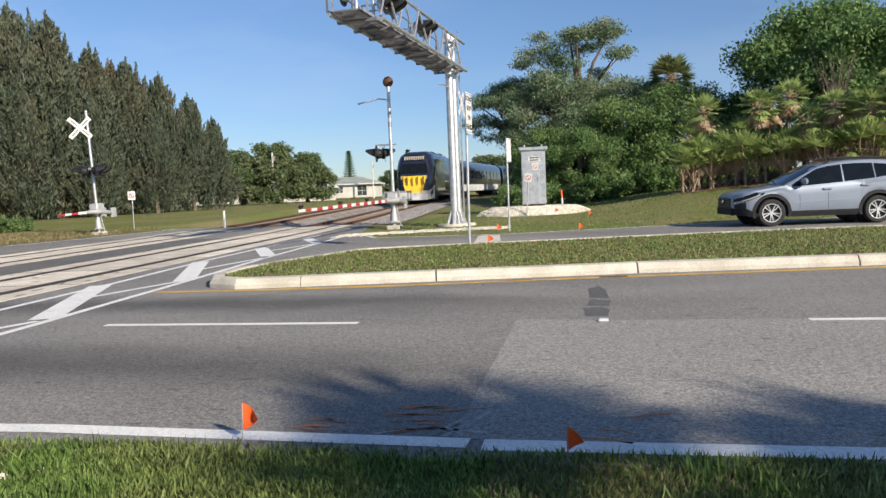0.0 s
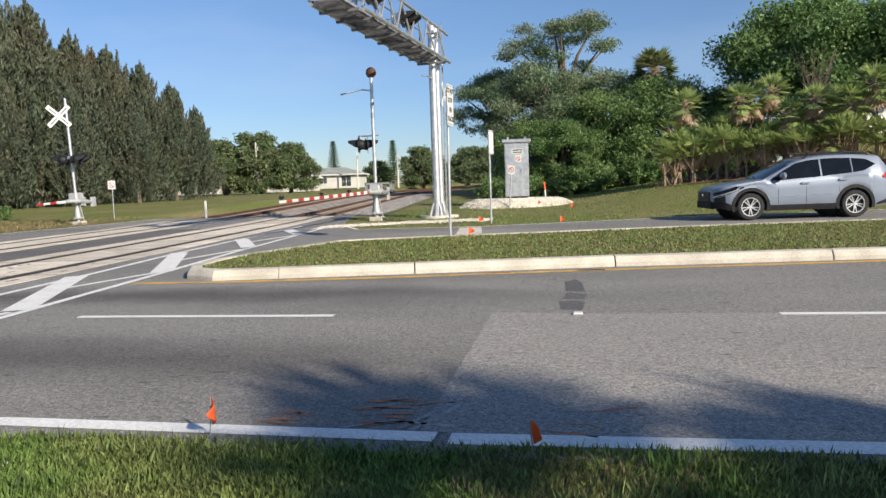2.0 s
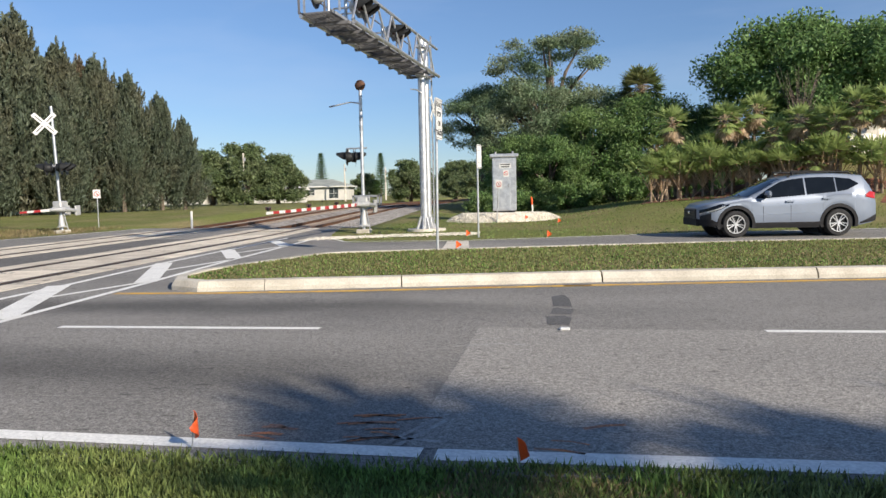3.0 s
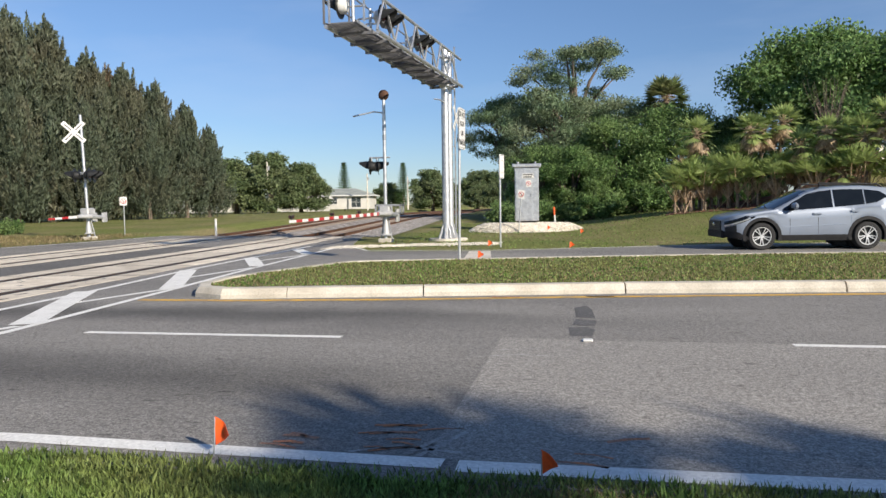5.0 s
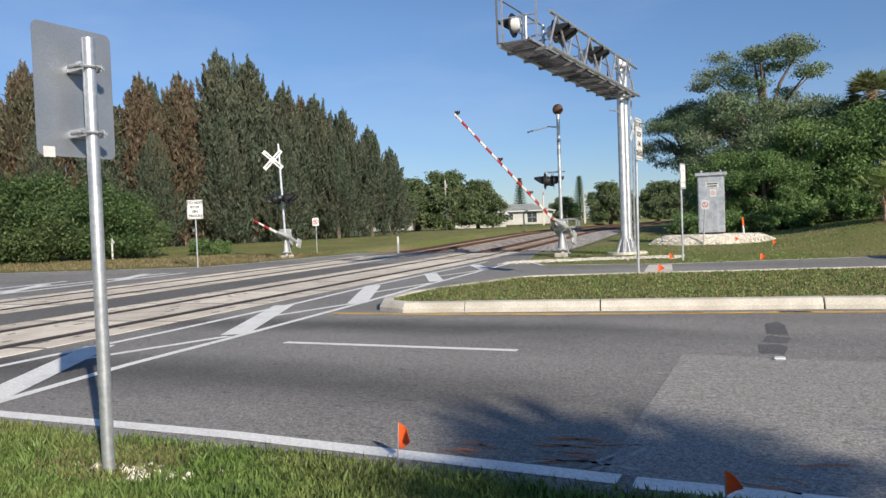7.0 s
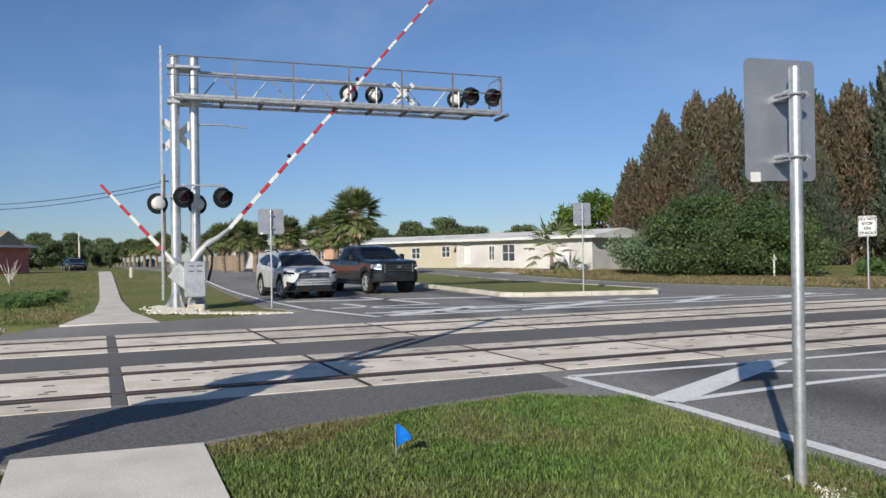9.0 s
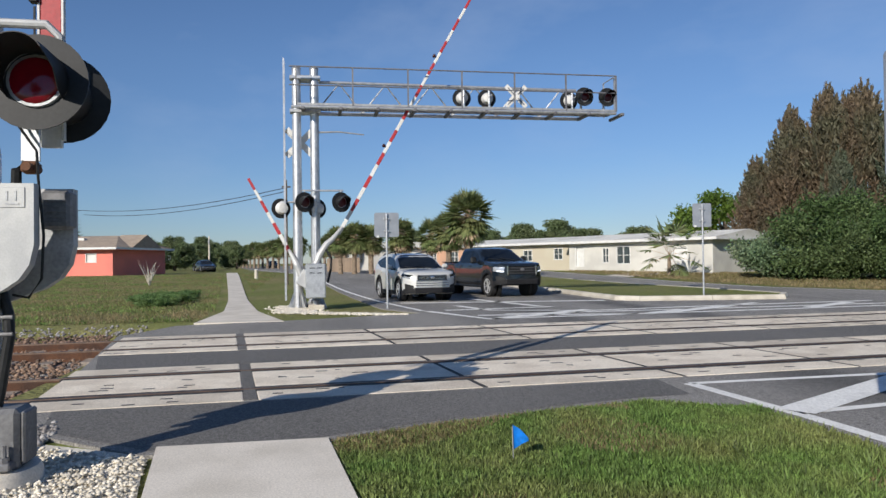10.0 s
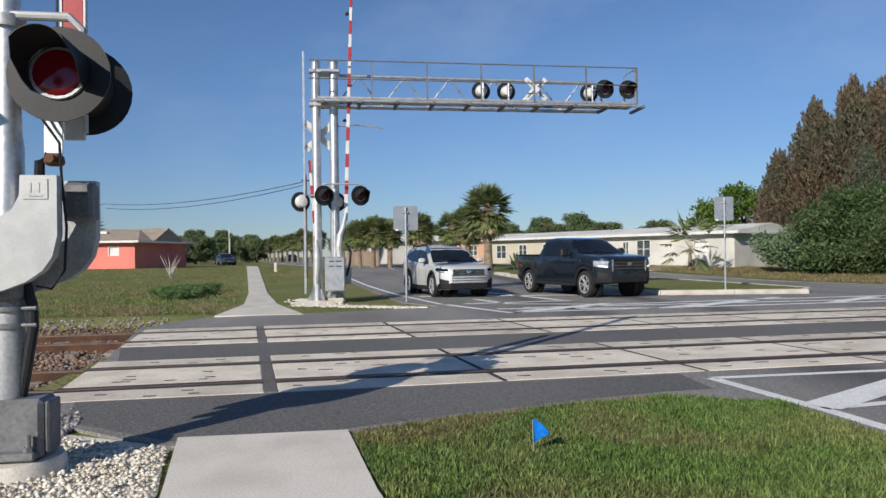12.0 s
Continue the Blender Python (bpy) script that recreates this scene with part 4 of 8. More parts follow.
def build_signals():
    cantilever("signal_bridge", pose(-4.42, 28.2, 0.02, 0, 0, 175.4), 10.2, 5.85, ((9.75, 90), (8.5, -90), (7.9, -90), (5.3, -90), (4.7, -90)), ((-0.35, 4.6, -90),), "galvanised cantilever signal bridge with railed walkway and black hooded lights", -1)
    cantilever("signal_bridge", pose(-23.2, -0.75, -0.1, 0, 0, 0), 10.35, 6.35, ((5.35, -90), (6.2, -90), (9.05, -90), (9.35, 90), (10.15, 90)), ((7.05, 6.85, 90), (0.1, 5.3, -90)), "galvanised cantilever signal bridge on twin masts over the street", -1)
    # lights on the twin masts west of the tracks
    w = gate_mast("gate_mast", pose(-22.85, -0.2, 0.0), 3.6, "grey crossing gate mast with red lights on a concrete foot", 0)
    for y, r, dx in ((-0.32, 114, 0.35), (0.78, 114, 0.35), (-1.05, 294, -0.2), (0.05, 294, -0.35)):
        signal_head(w, pose(dx, y, 3.25 if dx > 0 else 3.1, 0, 0, r), back=WHITE)
    part("crossarm", MB().cyl((0.2, -0.4, 3.62), (0.2, 0.85, 3.62), 0.03).cyl((-0.2, -1.1, 3.3), (-0.2, 0.1, 3.3), 0.03).cyl((0.25, 0.78, 3.62), (0.25, 0.78, 3.3), 0.025).cyl((0.25, -0.32, 3.62), (0.25, -0.32, 3.3), 0.025).cyl((-0.1, 0, 3.6), (0.25, 0, 3.62), 0.03), GALV, w)
    cb = part("control_box", MB().box((0.42, -0.02, 0.86), (0.3, 0.6, 1.05), b=0.03), GALV, w, "flat galvanised steel control box")
    part("slot", MB().box((0.575, -0.12, 1.25), (0.008, 0.16, 0.025)).box((0.575, 0.1, 1.25), (0.008, 0.16, 0.025)).box((0.575, -0.12, 1.1), (0.008, 0.16, 0.025)).box((0.575, 0.1, 1.1), (0.008, 0.16, 0.025)), BLACK, cb, smooth=0)
    part("cable", MB().tube([(0.3, 0.3, 1.8), (0.35, 0.46, 1.55), (0.32, 0.44, 1.2), (0.3, 0.34, 0.8)], 0.035, 8), BLACK, w, "loose black cable loop")
    ne = gate_mast("gate_mast", pose(-6.65, 27.0, 0.0), 5.25, "silver crossing gate mast with brown bell and black hooded lights", 0, bell=True, facing=84.0, lamp_arm=True)
    signal_head(ne, pose(-0.56, -0.05, 2.8, 0, 0, -84))
    signal_head(ne, pose(-0.3, 0.25, 2.8, 0, 0, 104))
    part("crossarm", MB().cyl((-0.6, 0.05, 3.12), (0.2, 0.0, 3.12), 0.03).cyl((-0.5, 0.0, 3.12), (-0.5, 0.0, 2.8), 0.025).cyl((-0.36, 0.2, 3.12), (-0.36, 0.2, 2.8), 0.025), GALV, ne)
    for y in (-0.22, 0.22):
        part("weight_frame", MB().box((0.15, y, 1.05), (1.0, 0.05, 0.07)).box((0.15, y, 1.35), (1.0, 0.05, 0.07)).box((0.62, y, 1.2), (0.06, 0.05, 0.36)).box((-0.32, y, 1.2), (0.06, 0.05, 0.36)), GALV_DULL, ne, smooth=0)
    gate_mast("gate_mast", pose(-20.8, 29.6, 0.03, 0, -2.2, 0), 5.45, "silver crossing gate mast with white crossbuck", 2.8, buck=4.7, facing=30.0, lights=110.0)
    sign_on_post("road_sign", pose(-3.22, 3.17, 0, 0, 0.4, 0), 2.5, 0.5, 0.75, "back of an aluminium road sign on a round galvanised post", post_r=0.036, angle=-95, off=0.1, up=0.05)
    sign_on_post("road_sign", pose(-20.6, 23.3, 0), 2.66, 0.6, 0.76, "white sign reading do not stop on tracks on steel post", WHITE, text=("DO NOT", "STOP", "ON", "TRACKS"), angle=38)
    sign_on_post("road_sign", pose(-2.24, 16.4, 0.13, 0, 0.6, 0), 3.3, 0.6, 0.9, "white sign reading do not stop on tracks on tall post", WHITE, text=("DO NOT", "STOP", "ON", "TRACKS"), angle=85)
    sign_on_post("road_sign", pose(-2.02, 23.46, 0), 2.86, 0.45, 0.75, "white road sign with dark bars on a steel post", WHITE, text=(), angle=76)
    sign_on_post("road_sign", pose(-22.8, 12.7, 0.13), 3.08, 0.62, 0.8, "back of an aluminium road sign on the grass median", angle=-105)
    sign_on_post("road_sign", pose(-21.9, 1.9, 0), 2.86, 0.74, 0.74, "back of an aluminium road sign on a post beside the street", angle=-95)
    small = thing("small_sign", pose(-20.85, 32.3, 0.05), "small white prohibition sign on a thin post", "road sign", "road signs")
    part("post", MB().cyl((0, 0, -0.1), (0, 0, 1.9), 0.022), GALV, small)
    no_entry(small, pose(0, -0.03, 1.66, 0, 0, 30), 0.32)
    mk = thing("marker_post", pose(-15.9, 31.75, 0.02), "white plastic utility marker post in the grass", "marker post", "utility markers")
    part("post", MB().box((0, 0, 0.38), (0.1, 0.06, 0.85), b=0.02), WHITE, mk)
    part("cap", MB().box((0, 0, 0.79), (0.11, 0.07, 0.06), b=0.02), CONCRETE, mk)
    # signal cabinet on its stone pad
    z = 0.42
    cab = thing("signal_cabinet", pose(-1.95, 35.5, z, 0, 0, 4), "tall galvanised signal cabinet on a white stone pad", "signal cabinet")
    part("body", MB().box((0, 0, 1.35), (1.12, 1.1, 2.5), b=0.02), GALV, cab)
    part("plinth", MB().box((0, 0, 0.05), (0.98, 0.95, 0.14)), BLACK, cab)
    part("roof", MB().box((0, 0, 2.68), (1.34, 1.3, 0.16), b=0.03), GALV, cab)
    door = part("door", MB().box((-0.12, -0.558, 1.32), (0.8, 0.02, 2.3), b=0.006), GALV, cab, "flat galvanised door")
    part("handle", MB().box((0.2, -0.58, 1.3), (0.03, 0.04, 0.16), b=0.01), GALV_DULL, door)
    for x in (-0.4, 0.4):
        part("lifting_eye", MB().cyl((x, -0.45, 2.76), (x, -0.45, 2.86), 0.05), GALV_DULL, cab)
    part("notice_plate", MB().box((0.05, -0.575, 2.2), (0.55, 0.006, 0.22)), WHITE, cab, "white notice plate with black bars")
    part("notice_bar", MB().box((0.05, -0.581, 2.25), (0.46, 0.004, 0.05)).box((0.05, -0.581, 2.15), (0.4, 0.004, 0.05)), BLACK, cab)
    no_entry(cab, pose(0.08, -0.575, 1.85), 0.26)
    sm = thing("small_sign", pose(-2.15, 33.3, 0.3, 0, 4, 0), "small white prohibition sign on a leaning post before the cabinet", "road sign", "road signs")
    part("post", MB().cyl((0, 0, -0.25), (0, 0, 1.62), 0.03), GALV, sm)
    no_entry(sm, pose(0, -0.04, 1.45), 0.3)
    op = thing("marker_post", pose(-0.68, 38.1, gz(-0.68, 38.1), 0, -4, 0), "leaning white and orange utility marker post", "marker post", "utility markers")
    part("post", MB().tube([(0, 0, -0.1), (0, 0, 0.65)], 0.045, 12), WHITE, op)
    part("sleeve", MB().tube([(0, 0, 0.6), (0, 0, 1.0)], 0.05, 12), ORANGE, op)
    hy = thing("marker_post", pose(-33, 30.4, gz(-33, 30.4)), "white leaning utility marker with crosspiece", "marker post", "utility markers")
    part("post", MB().box((0, 0, 0.6), (0.1, 0.08, 1.3), b=0.02), WHITE, hy)
    part("crosspiece", MB().box((0, 0, 1.0), (0.42, 0.06, 0.16), b=0.02), WHITE, hy)
    bo = thing("bollard", pose(-54.5, -4.3, gz(-54.5, -4.3)), "short cream utility bollard in the lawn", "bollard")
    part("post", MB().tube([(0, 0, -0.1), (0, 0, 0.62)], 0.13, 14), CURB, bo)
    part("cap", MB().ball((0, 0, 0.62), 0.13, (1, 1, 0.5), 14), WHITE, bo)


def build_near_mast():
    """The signal mast beside the sidewalk, close to the camera."""
    g = thing("signal_mast", pose(-4.92, -2.42, 0.0), "galvanised crossing mast with large black hooded lights and cast gate drive", "crossing signal")
    part("footing", MB().tube([(0, 0, -0.2), (0, 0, 0.06), (0, 0, 0.1)], [0.36, 0.34, 0.32], 28), CONCRETE, g)
    part("mast", MB().tube([(0, 0, 1.2), (0, 0, 4.4)], [0.088, 0.08], 22), GALV, g)
    part("lower_tube", MB().tube([(0, 0, 0.1), (0, 0, 1.25)], [0.1, 0.1], 22), GALV_DULL, g)
    part("sleeve", MB().tube([(0, 0, 1.25), (0, 0, 2.14), (0, 0, 2.2)], [0.1, 0.1, 0.09], 22), GALV, g)
    part("base_plate", MB().box((0, 0, 0.14), (0.46, 0.46, 0.05), b=0.01), STEEL_DARK, g)
    jb = part("junction_casting", MB().box((0.0, 0.08, 0.29), (0.28, 0.34, 0.4), b=0.03), STEEL_DARK, g, "grey cast junction base")
    part("cover", MB().box((0.0, 0.265, 0.3), (0.22, 0.03, 0.34), b=0.012), STEEL_DARK, jb)
    for x in (-0.18, 0.18):
        for y in (-0.18, 0.18):
            part("anchor_bolt", MB().cyl((x, y, 0.1), (x, y, 0.27), 0.016, n=8).cyl((x, y, 0.165), (x, y, 0.195), 0.032, n=6), STEEL_DARK, g)
    for z in (0.95, 1.06):
        part("pipe_clamp", MB().tube([(0, 0, z), (0, 0, z + 0.03)], [0.125, 0.125], 18).cyl((0.06, 0.1, z + 0.015), (0.06, 0.19, z + 0.015), 0.014, n=8), STEEL_DARK, g)
    # the S-shaped cast arm brackets on both sides, seen edge on, with counterweight box
    # the rear bracket's darker metal stands in for the shade it sits in
    for sx, dy, mt in ((0.17, 0.065, ALU), (-0.2, 0.19, GALV_DULL)):
        prof = [(dy + a, b) for a, b in ((-0.5, 1.02), (-0.3, 1.1), (-0.07, 1.18), (0.12, 1.25), (0.22, 1.32), (0.28, 1.41), (0.31, 1.54), (0.31, 1.93), (0.09, 1.93), (0.085, 1.8), (0.04, 1.71), (-0.07, 1.65), (-0.3, 1.62), (-0.5, 1.6))]
        rings = [[(sx + dx, y, z) for y, z in prof] for dx in (-0.05, 0.05)]
        br = part("cast_bracket", MB().loft(rings), mt, g, "S-shaped cast aluminium gate bracket", smooth=0)
        if sx > 0:
            part("raised_panel", MB().box((sx + 0.052, 0.25, 1.84), (0.008, 0.15, 0.13), b=0.003), ALU, br)
            part("raised_mark", MB().box((sx + 0.058, 0.22, 1.85), (0.004, 0.012, 0.06)).box((sx + 0.058, 0.27, 1.85), (0.004, 0.012, 0.06)).box((sx + 0.058, 0.25, 1.8), (0.004, 0.08, 0.012)), GALV_DULL, br, smooth=0)
    part("drive_housing", MB().box((-0.02, -0.1, 1.35), (0.3, 0.42, 0.5), b=0.05), STEEL_DARK, g)
    bx = part("resistor_box", MB().box((-0.12, 0.42, 1.78), (0.18, 0.18, 0.26), b=0.02), STEEL_DARK, g, "dark grey ribbed box")
    fins = MB()
    for i in range(5):
        fins.box((-0.02, 0.42, 1.7 + 0.035 * i), (0.014, 0.15, 0.012))
    part("fin", fins, STEEL_DARK, bx, smooth=0)
    part("strap", MB().box((0.05, 0.3, 2.26), (0.012, 0.12, 0.34), b=0.004), GALV, g, "perforated steel strap")
    part("knuckle", MB().box((0.04, 0.3, 2.05), (0.1, 0.11, 0.08), b=0.02).cyl((-0.08, 0.3, 2.05), (0.14, 0.3, 2.05), 0.03), RUST, g, "rusty hinge block")
    part("hook", MB().tube([(0.02, 0.2, 1.92), (0.04, 0.21, 2.03), (0.04, 0.27, 2.08)], 0.035, 8), BLACK, g)
    part("cable", MB().tube([(0.1, 0.22, 2.4), (0.12, 0.26, 2.3), (0.12, 0.36, 2.15), (0.12, 0.37, 1.95), (0.12, 0.4, 1.6), (0.1, 0.38, 1.32), (0.1, 0.3, 1.2), (0.08, 0.2, 1.22)], 0.009, 6), BLACK, g)
    part("conduit", MB().tube([(0.0, 0.1, 1.25), (0.02, 0.15, 1.1), (0.03, 0.16, 0.95), (0.02, 0.1, 0.6), (0.02, 0.08, 0.5)], 0.035, 10), BLACK, g, "black flexible conduit")
    # lights: a pair on a crossarm, facing the road
    signal_head(g, pose(0.3, 0.42, 2.56, -6, 0, 90), LENS_LIT)
    signal_head(g, pose(-0.19, 0.42, 2.56, 0, 0, 284))
    signal_head(g, pose(0.3, -0.55, 2.55, -6, 0, 82))
    part("crossarm", MB().tube([(0.08, -0.5, 2.95), (0.04, 0.0, 3.0), (0.1, 0.42, 2.98), (0.1, 0.5, 2.9), (0.08, 0.5, 2.6)], 0.03, 10), ALU, g)
    part("crossarm_clamp", MB().tube([(0, 0, 2.92), (0, 0, 3.0)], [0.115, 0.115], 18), GALV_DULL, g)
    # raised striped arm
    arm = thing("crossing_barrier", pose(-5.0, -2.03, 2.2, 0, 0, 90), "upright red and white gate arm beside the mast", "crossing barrier", "crossing barriers")
    z = 0.0
    for i, (ln, mt) in enumerate(((0.55, WHITE), (0.9, RED), (0.4, WHITE), (0.4, RED), (0.4, WHITE), (0.4, RED), (0.4, WHITE), (0.4, RED), (0.4, WHITE))):
        part("red_stripe" if mt is RED else "white_stripe", MB().box((0, 0, z + ln / 2), (0.135, 0.04, ln), b=0.006), mt, arm)
        z += ln
    part("edge_strip", MB().box((0.075, 0, 2.0), (0.014, 0.05, 3.9)).box((-0.075, 0, 2.0), (0.014, 0.05, 3.9)), WHITE, arm)
    lamp = part("arm_lamp", MB().box((-0.1, -0.02, 1.03), (0.06, 0.06, 0.12), b=0.01), BLACK, arm, "small red arm lamp")
    part("lens", MB().ball((-0.16, -0.03, 1.05), 0.055, (1, 1, 1), 12), LENS_LIT, lamp)
    part("cable", MB().tube([(-0.1, -0.02, 0.95), (-0.1, -0.02, 0.75), (-0.08, 0, 0.6)], 0.008, 6), BLACK, arm)


build_signals()
build_near_mast()
ARM_NE = gate_arm("crossing_barrier", pose(-6.65, 26.9, 1.05), 8.3, 0.7, 0.0, 0.8, "long red and white striped gate arm with small lamps")
ARM_SW = gate_arm("crossing_barrier", pose(-22.85, -0.1, 1.65), 10.4, 0.85, -0.2, 1.0, "long red and white striped gate arm with small lamps", 2)
ARM_SWP = gate_arm("crossing_barrier", pose(-23.1, -0.75, 1.3), 2.75, 0.35, 0.0, 0.0, "short red and white striped sidewalk gate arm")
ARM_NW = gate_arm("crossing_barrier", pose(-20.8, 29.5, 1.05), 2.0, 0.45, 0.0, 0.7, "short white gate arm with one red stripe", 2)


# ---- plants ----
CASU = leafy("casuarina_needles", (0.12, 0.15, 0.1), (0.15, 0.15, 0.1), scale=0.28, island=0.5)
CASU_DRY = leafy("casuarina_dry_needles", (0.2, 0.15, 0.1), (0.13, 0.135, 0.085), scale=0.3, island=0.5)
LEAF = leafy("broad_leaves", (0.135, 0.23, 0.075), (0.18, 0.26, 0.095), scale=0.35, island=0.55)
LEAF_DARK = leafy("dark_leaves", (0.14, 0.24, 0.085), (0.18, 0.28, 0.095), scale=0.35, island=0.55)
SHRUB = leafy("shrub_leaves", (0.09, 0.145, 0.05), (0.12, 0.165, 0.065), scale=0.35, island=0.55)
LEAF_FAR = leafy("dull_green_leaves", (0.14, 0.19, 0.085), (0.17, 0.205, 0.1), scale=0.35, island=0.55)
LEAF_GREY = leafy("grey_green_leaves", (0.18, 0.26, 0.14), (0.22, 0.26, 0.16), scale=0.3, island=0.5)
LEAF_LIME = leafy("bright_leaves", (0.14, 0.21, 0.035), (0.1, 0.17, 0.03), scale=0.5, island=0.45)
FROND = leafy("palm_fronds", (0.17, 0.225, 0.085), (0.22, 0.23, 0.1), scale=0.8, island=0.4)
FROND_PALE = leafy("pale_palm_fronds", (0.29, 0.36, 0.13), (0.23, 0.3, 0.1), scale=0.8, island=0.4)
FROND_DEAD = leafy("dead_palm_fronds", (0.47, 0.35, 0.24), (0.55, 0.43, 0.3), scale=1.0, island=0.4)
MULCH = mat("red_mulch", (0.2, 0.075, 0.045), 0.95, second=(0.12, 0.05, 0.035), scale=2, fine=18, vary=0.5, bump=1, depth=0.05)


def unit(rng, n):
    v = rng.normal(size=(n, 3))
    return v / np.linalg.norm(v, axis=1)[:, None]


def leaf_mesh(name, rng, clumps, per, size, aspect, material, up=0.25):
    """Leaves in shells round clump centres: (x, y, z, radius, flatness)."""
    cs = []
    for x, y, z, r, fl in clumps:
        k = max(20, int(per * 1.5 * r * r))
        d = unit(rng, k) * (rng.random((k, 1)) ** 0.5) * r * rng.uniform(0.75, 1.35, (k, 1))
        d[:, 2] *= fl
        cs.append(d + (x, y, z))
    c = np.concatenate(cs)
    n = len(c)
    a = unit(rng, n) + (0, 0, -up)
    a /= np.linalg.norm(a, axis=1)[:, None]
    b = np.cross(a, unit(rng, n))
    b /= np.linalg.norm(b, axis=1)[:, None] + 1e-6
    s = size * 0.82 * rng.uniform(0.6, 1.4, (n, 1))
    return quads(name, c, a * s, b * s * aspect, material)


def tree_mesh(seed, h, r, bare, clumps, per, size, aspect, material, flat=0.75, top=1.0, limbs=9):
    """Trunk with limbs, and a crown of leaf clumps with gaps between them."""
    rng = np.random.default_rng(seed)
    cl = []
    for i in range(clumps):
        a, u = rng.uniform(0, 6.28), rng.random()
        z = bare + (h - bare) * (0.08 + 0.86 * u)
        f = (math.sin(math.pi * min(0.97, 0.18 + 0.74 * u)) ** 0.7) * r
        q = f * math.sqrt(rng.uniform(0.1, 1))
        cl.append((q * math.cos(a), q * math.sin(a), z, r * rng.uniform(0.2, 0.36) * top, flat))
    tr = MB().tube([(0, 0, -0.3), (0.1, 0.05, bare * 0.6), (0.0, 0.1, bare + (h - bare) * 0.35), (0.1, 0, h * 0.8)], [r * 0.085 + 0.06, r * 0.07 + 0.04, r * 0.045 + 0.03, 0.03], 9)
    for x, y, z, q, f in cl[:limbs]:
        z0 = bare * 0.8 + (z - bare) * 0.35
        tr.tube([(0.05, 0.05, max(0.2, z0)), (x * 0.45, y * 0.45, z0 + (z - z0) * 0.6), (x, y, z)], [r * 0.035 + 0.02, r * 0.02 + 0.015, 0.012], 6)
    return tr.mesh("trunk", BARK), leaf_mesh("crown", rng, cl, per, size, aspect, material)


def tree(name, meshes, x, y, s=1.0, rz=0.0, label="", group="", cat="tree", sz=None, dz=0.0):
    t = thing(name, pose(x, y, gz(x, y) + dz, 0, 0, rz) @ Matrix.Diagonal((s, s, sz or s, 1)), label, cat, group)
    part("trunk", meshes[0], None, t)
    part("crown", meshes[1], None, t)
    return t


def casuarina_mesh(seed, dry):
    """A tall feathery crown of upright plumes; unit height 10 m."""
    rng = np.random.default_rng(seed)
    cs, aa = [], []
    for i in range(330):
        u = rng.random() ** 0.9
        z0 = 0.3 + 8.0 * u
        rad = 2.9 * (1 - u) ** 0.6 * rng.uniform(0.45, 1.0) + 0.12
        a = rng.uniform(0, 6.28)
        ln = rng.uniform(1.1, 2.4) * (1.05 - 0.3 * u)
        k = 112
        s = rng.random((k, 1)) ** 0.85
        tip = np.array([rad * 1.05 * math.cos(a), rad * 1.05 * math.sin(a), z0 + ln])
        root = np.array([rad * 0.5 * math.cos(a), rad * 0.5 * math.sin(a), z0 - 0.35])
        p = root + (tip - root) * s + rng.normal(size=(k, 3)) * 0.21 * (1.08 - s) * (1, 1, 1.2)
        cs.append(p)
        aa.append(rng.normal(size=(k, 3)) * 0.42 + (tip - root) / np.linalg.norm(tip - root))
    for q in range(5):
        ox, oy, zt = rng.normal() * 0.55 * (q > 0), rng.normal() * 0.55 * (q > 0), 10.2 - 0.9 * q * rng.random()
        k = 130
        s = rng.random((k, 1))
        cs.append(np.array([ox, oy, zt - 2.2]) + s * (0, 0, 2.2) + rng.normal(size=(k, 3)) * 0.26 * (1.05 - s))
        aa.append(rng.normal(size=(k, 3)) * 0.35 + (0, 0, 1.0))
    c, a = np.concatenate(cs), np.concatenate(aa)
    a /= np.linalg.norm(a, axis=1)[:, None]
    b = np.cross(a, unit(rng, len(c)))
    b /= np.linalg.norm(b, axis=1)[:, None] + 1e-6
    sz = rng.uniform(0.09, 0.23, (len(c), 1))
    crown = quads("crown", c, a * sz, b * sz * 0.22, CASU_DRY if dry else CASU)
    trunk = MB().tube([(0, 0, -0.3), (0.05, 0, 4), (0, 0.05, 9.6)], [0.2, 0.14, 0.02], 8).mesh("trunk", BARK)
    return trunk, crown


def fan_frond(rng, base, az, el, ln, fan, cs, aa, bb, blades=13):
    """One fan-shaped frond: narrow blades from the stalk's end."""
    d = np.array([math.cos(az) * math.cos(el), math.sin(az) * math.cos(el), math.sin(el)])
    side = np.cross(d, (0, 0, 1.0))
    side /= np.linalg.norm(side) + 1e-6
    nrm = np.cross(side, d)
    hub = np.array(base) + d * ln
    for i in range(blades):
        th = -1.35 + 2.7 * i / (blades - 1) + rng.normal() * 0.05
        v = d * math.cos(th) + side * math.sin(th) - nrm * 0.12 - np.array([0, 0, 0.22])
        v /= np.linalg.norm(v)
        q = fan * (0.72 + 0.28 * math.cos(th)) * rng.uniform(0.85, 1.1)
        cs.append(hub + v * q * 0.5)
        aa.append(v * q * 0.5)
        w = np.cross(v, nrm + rng.normal(size=3) * 0.2)
        bb.append(w / (np.linalg.norm(w) + 1e-6) * fan * 0.068)


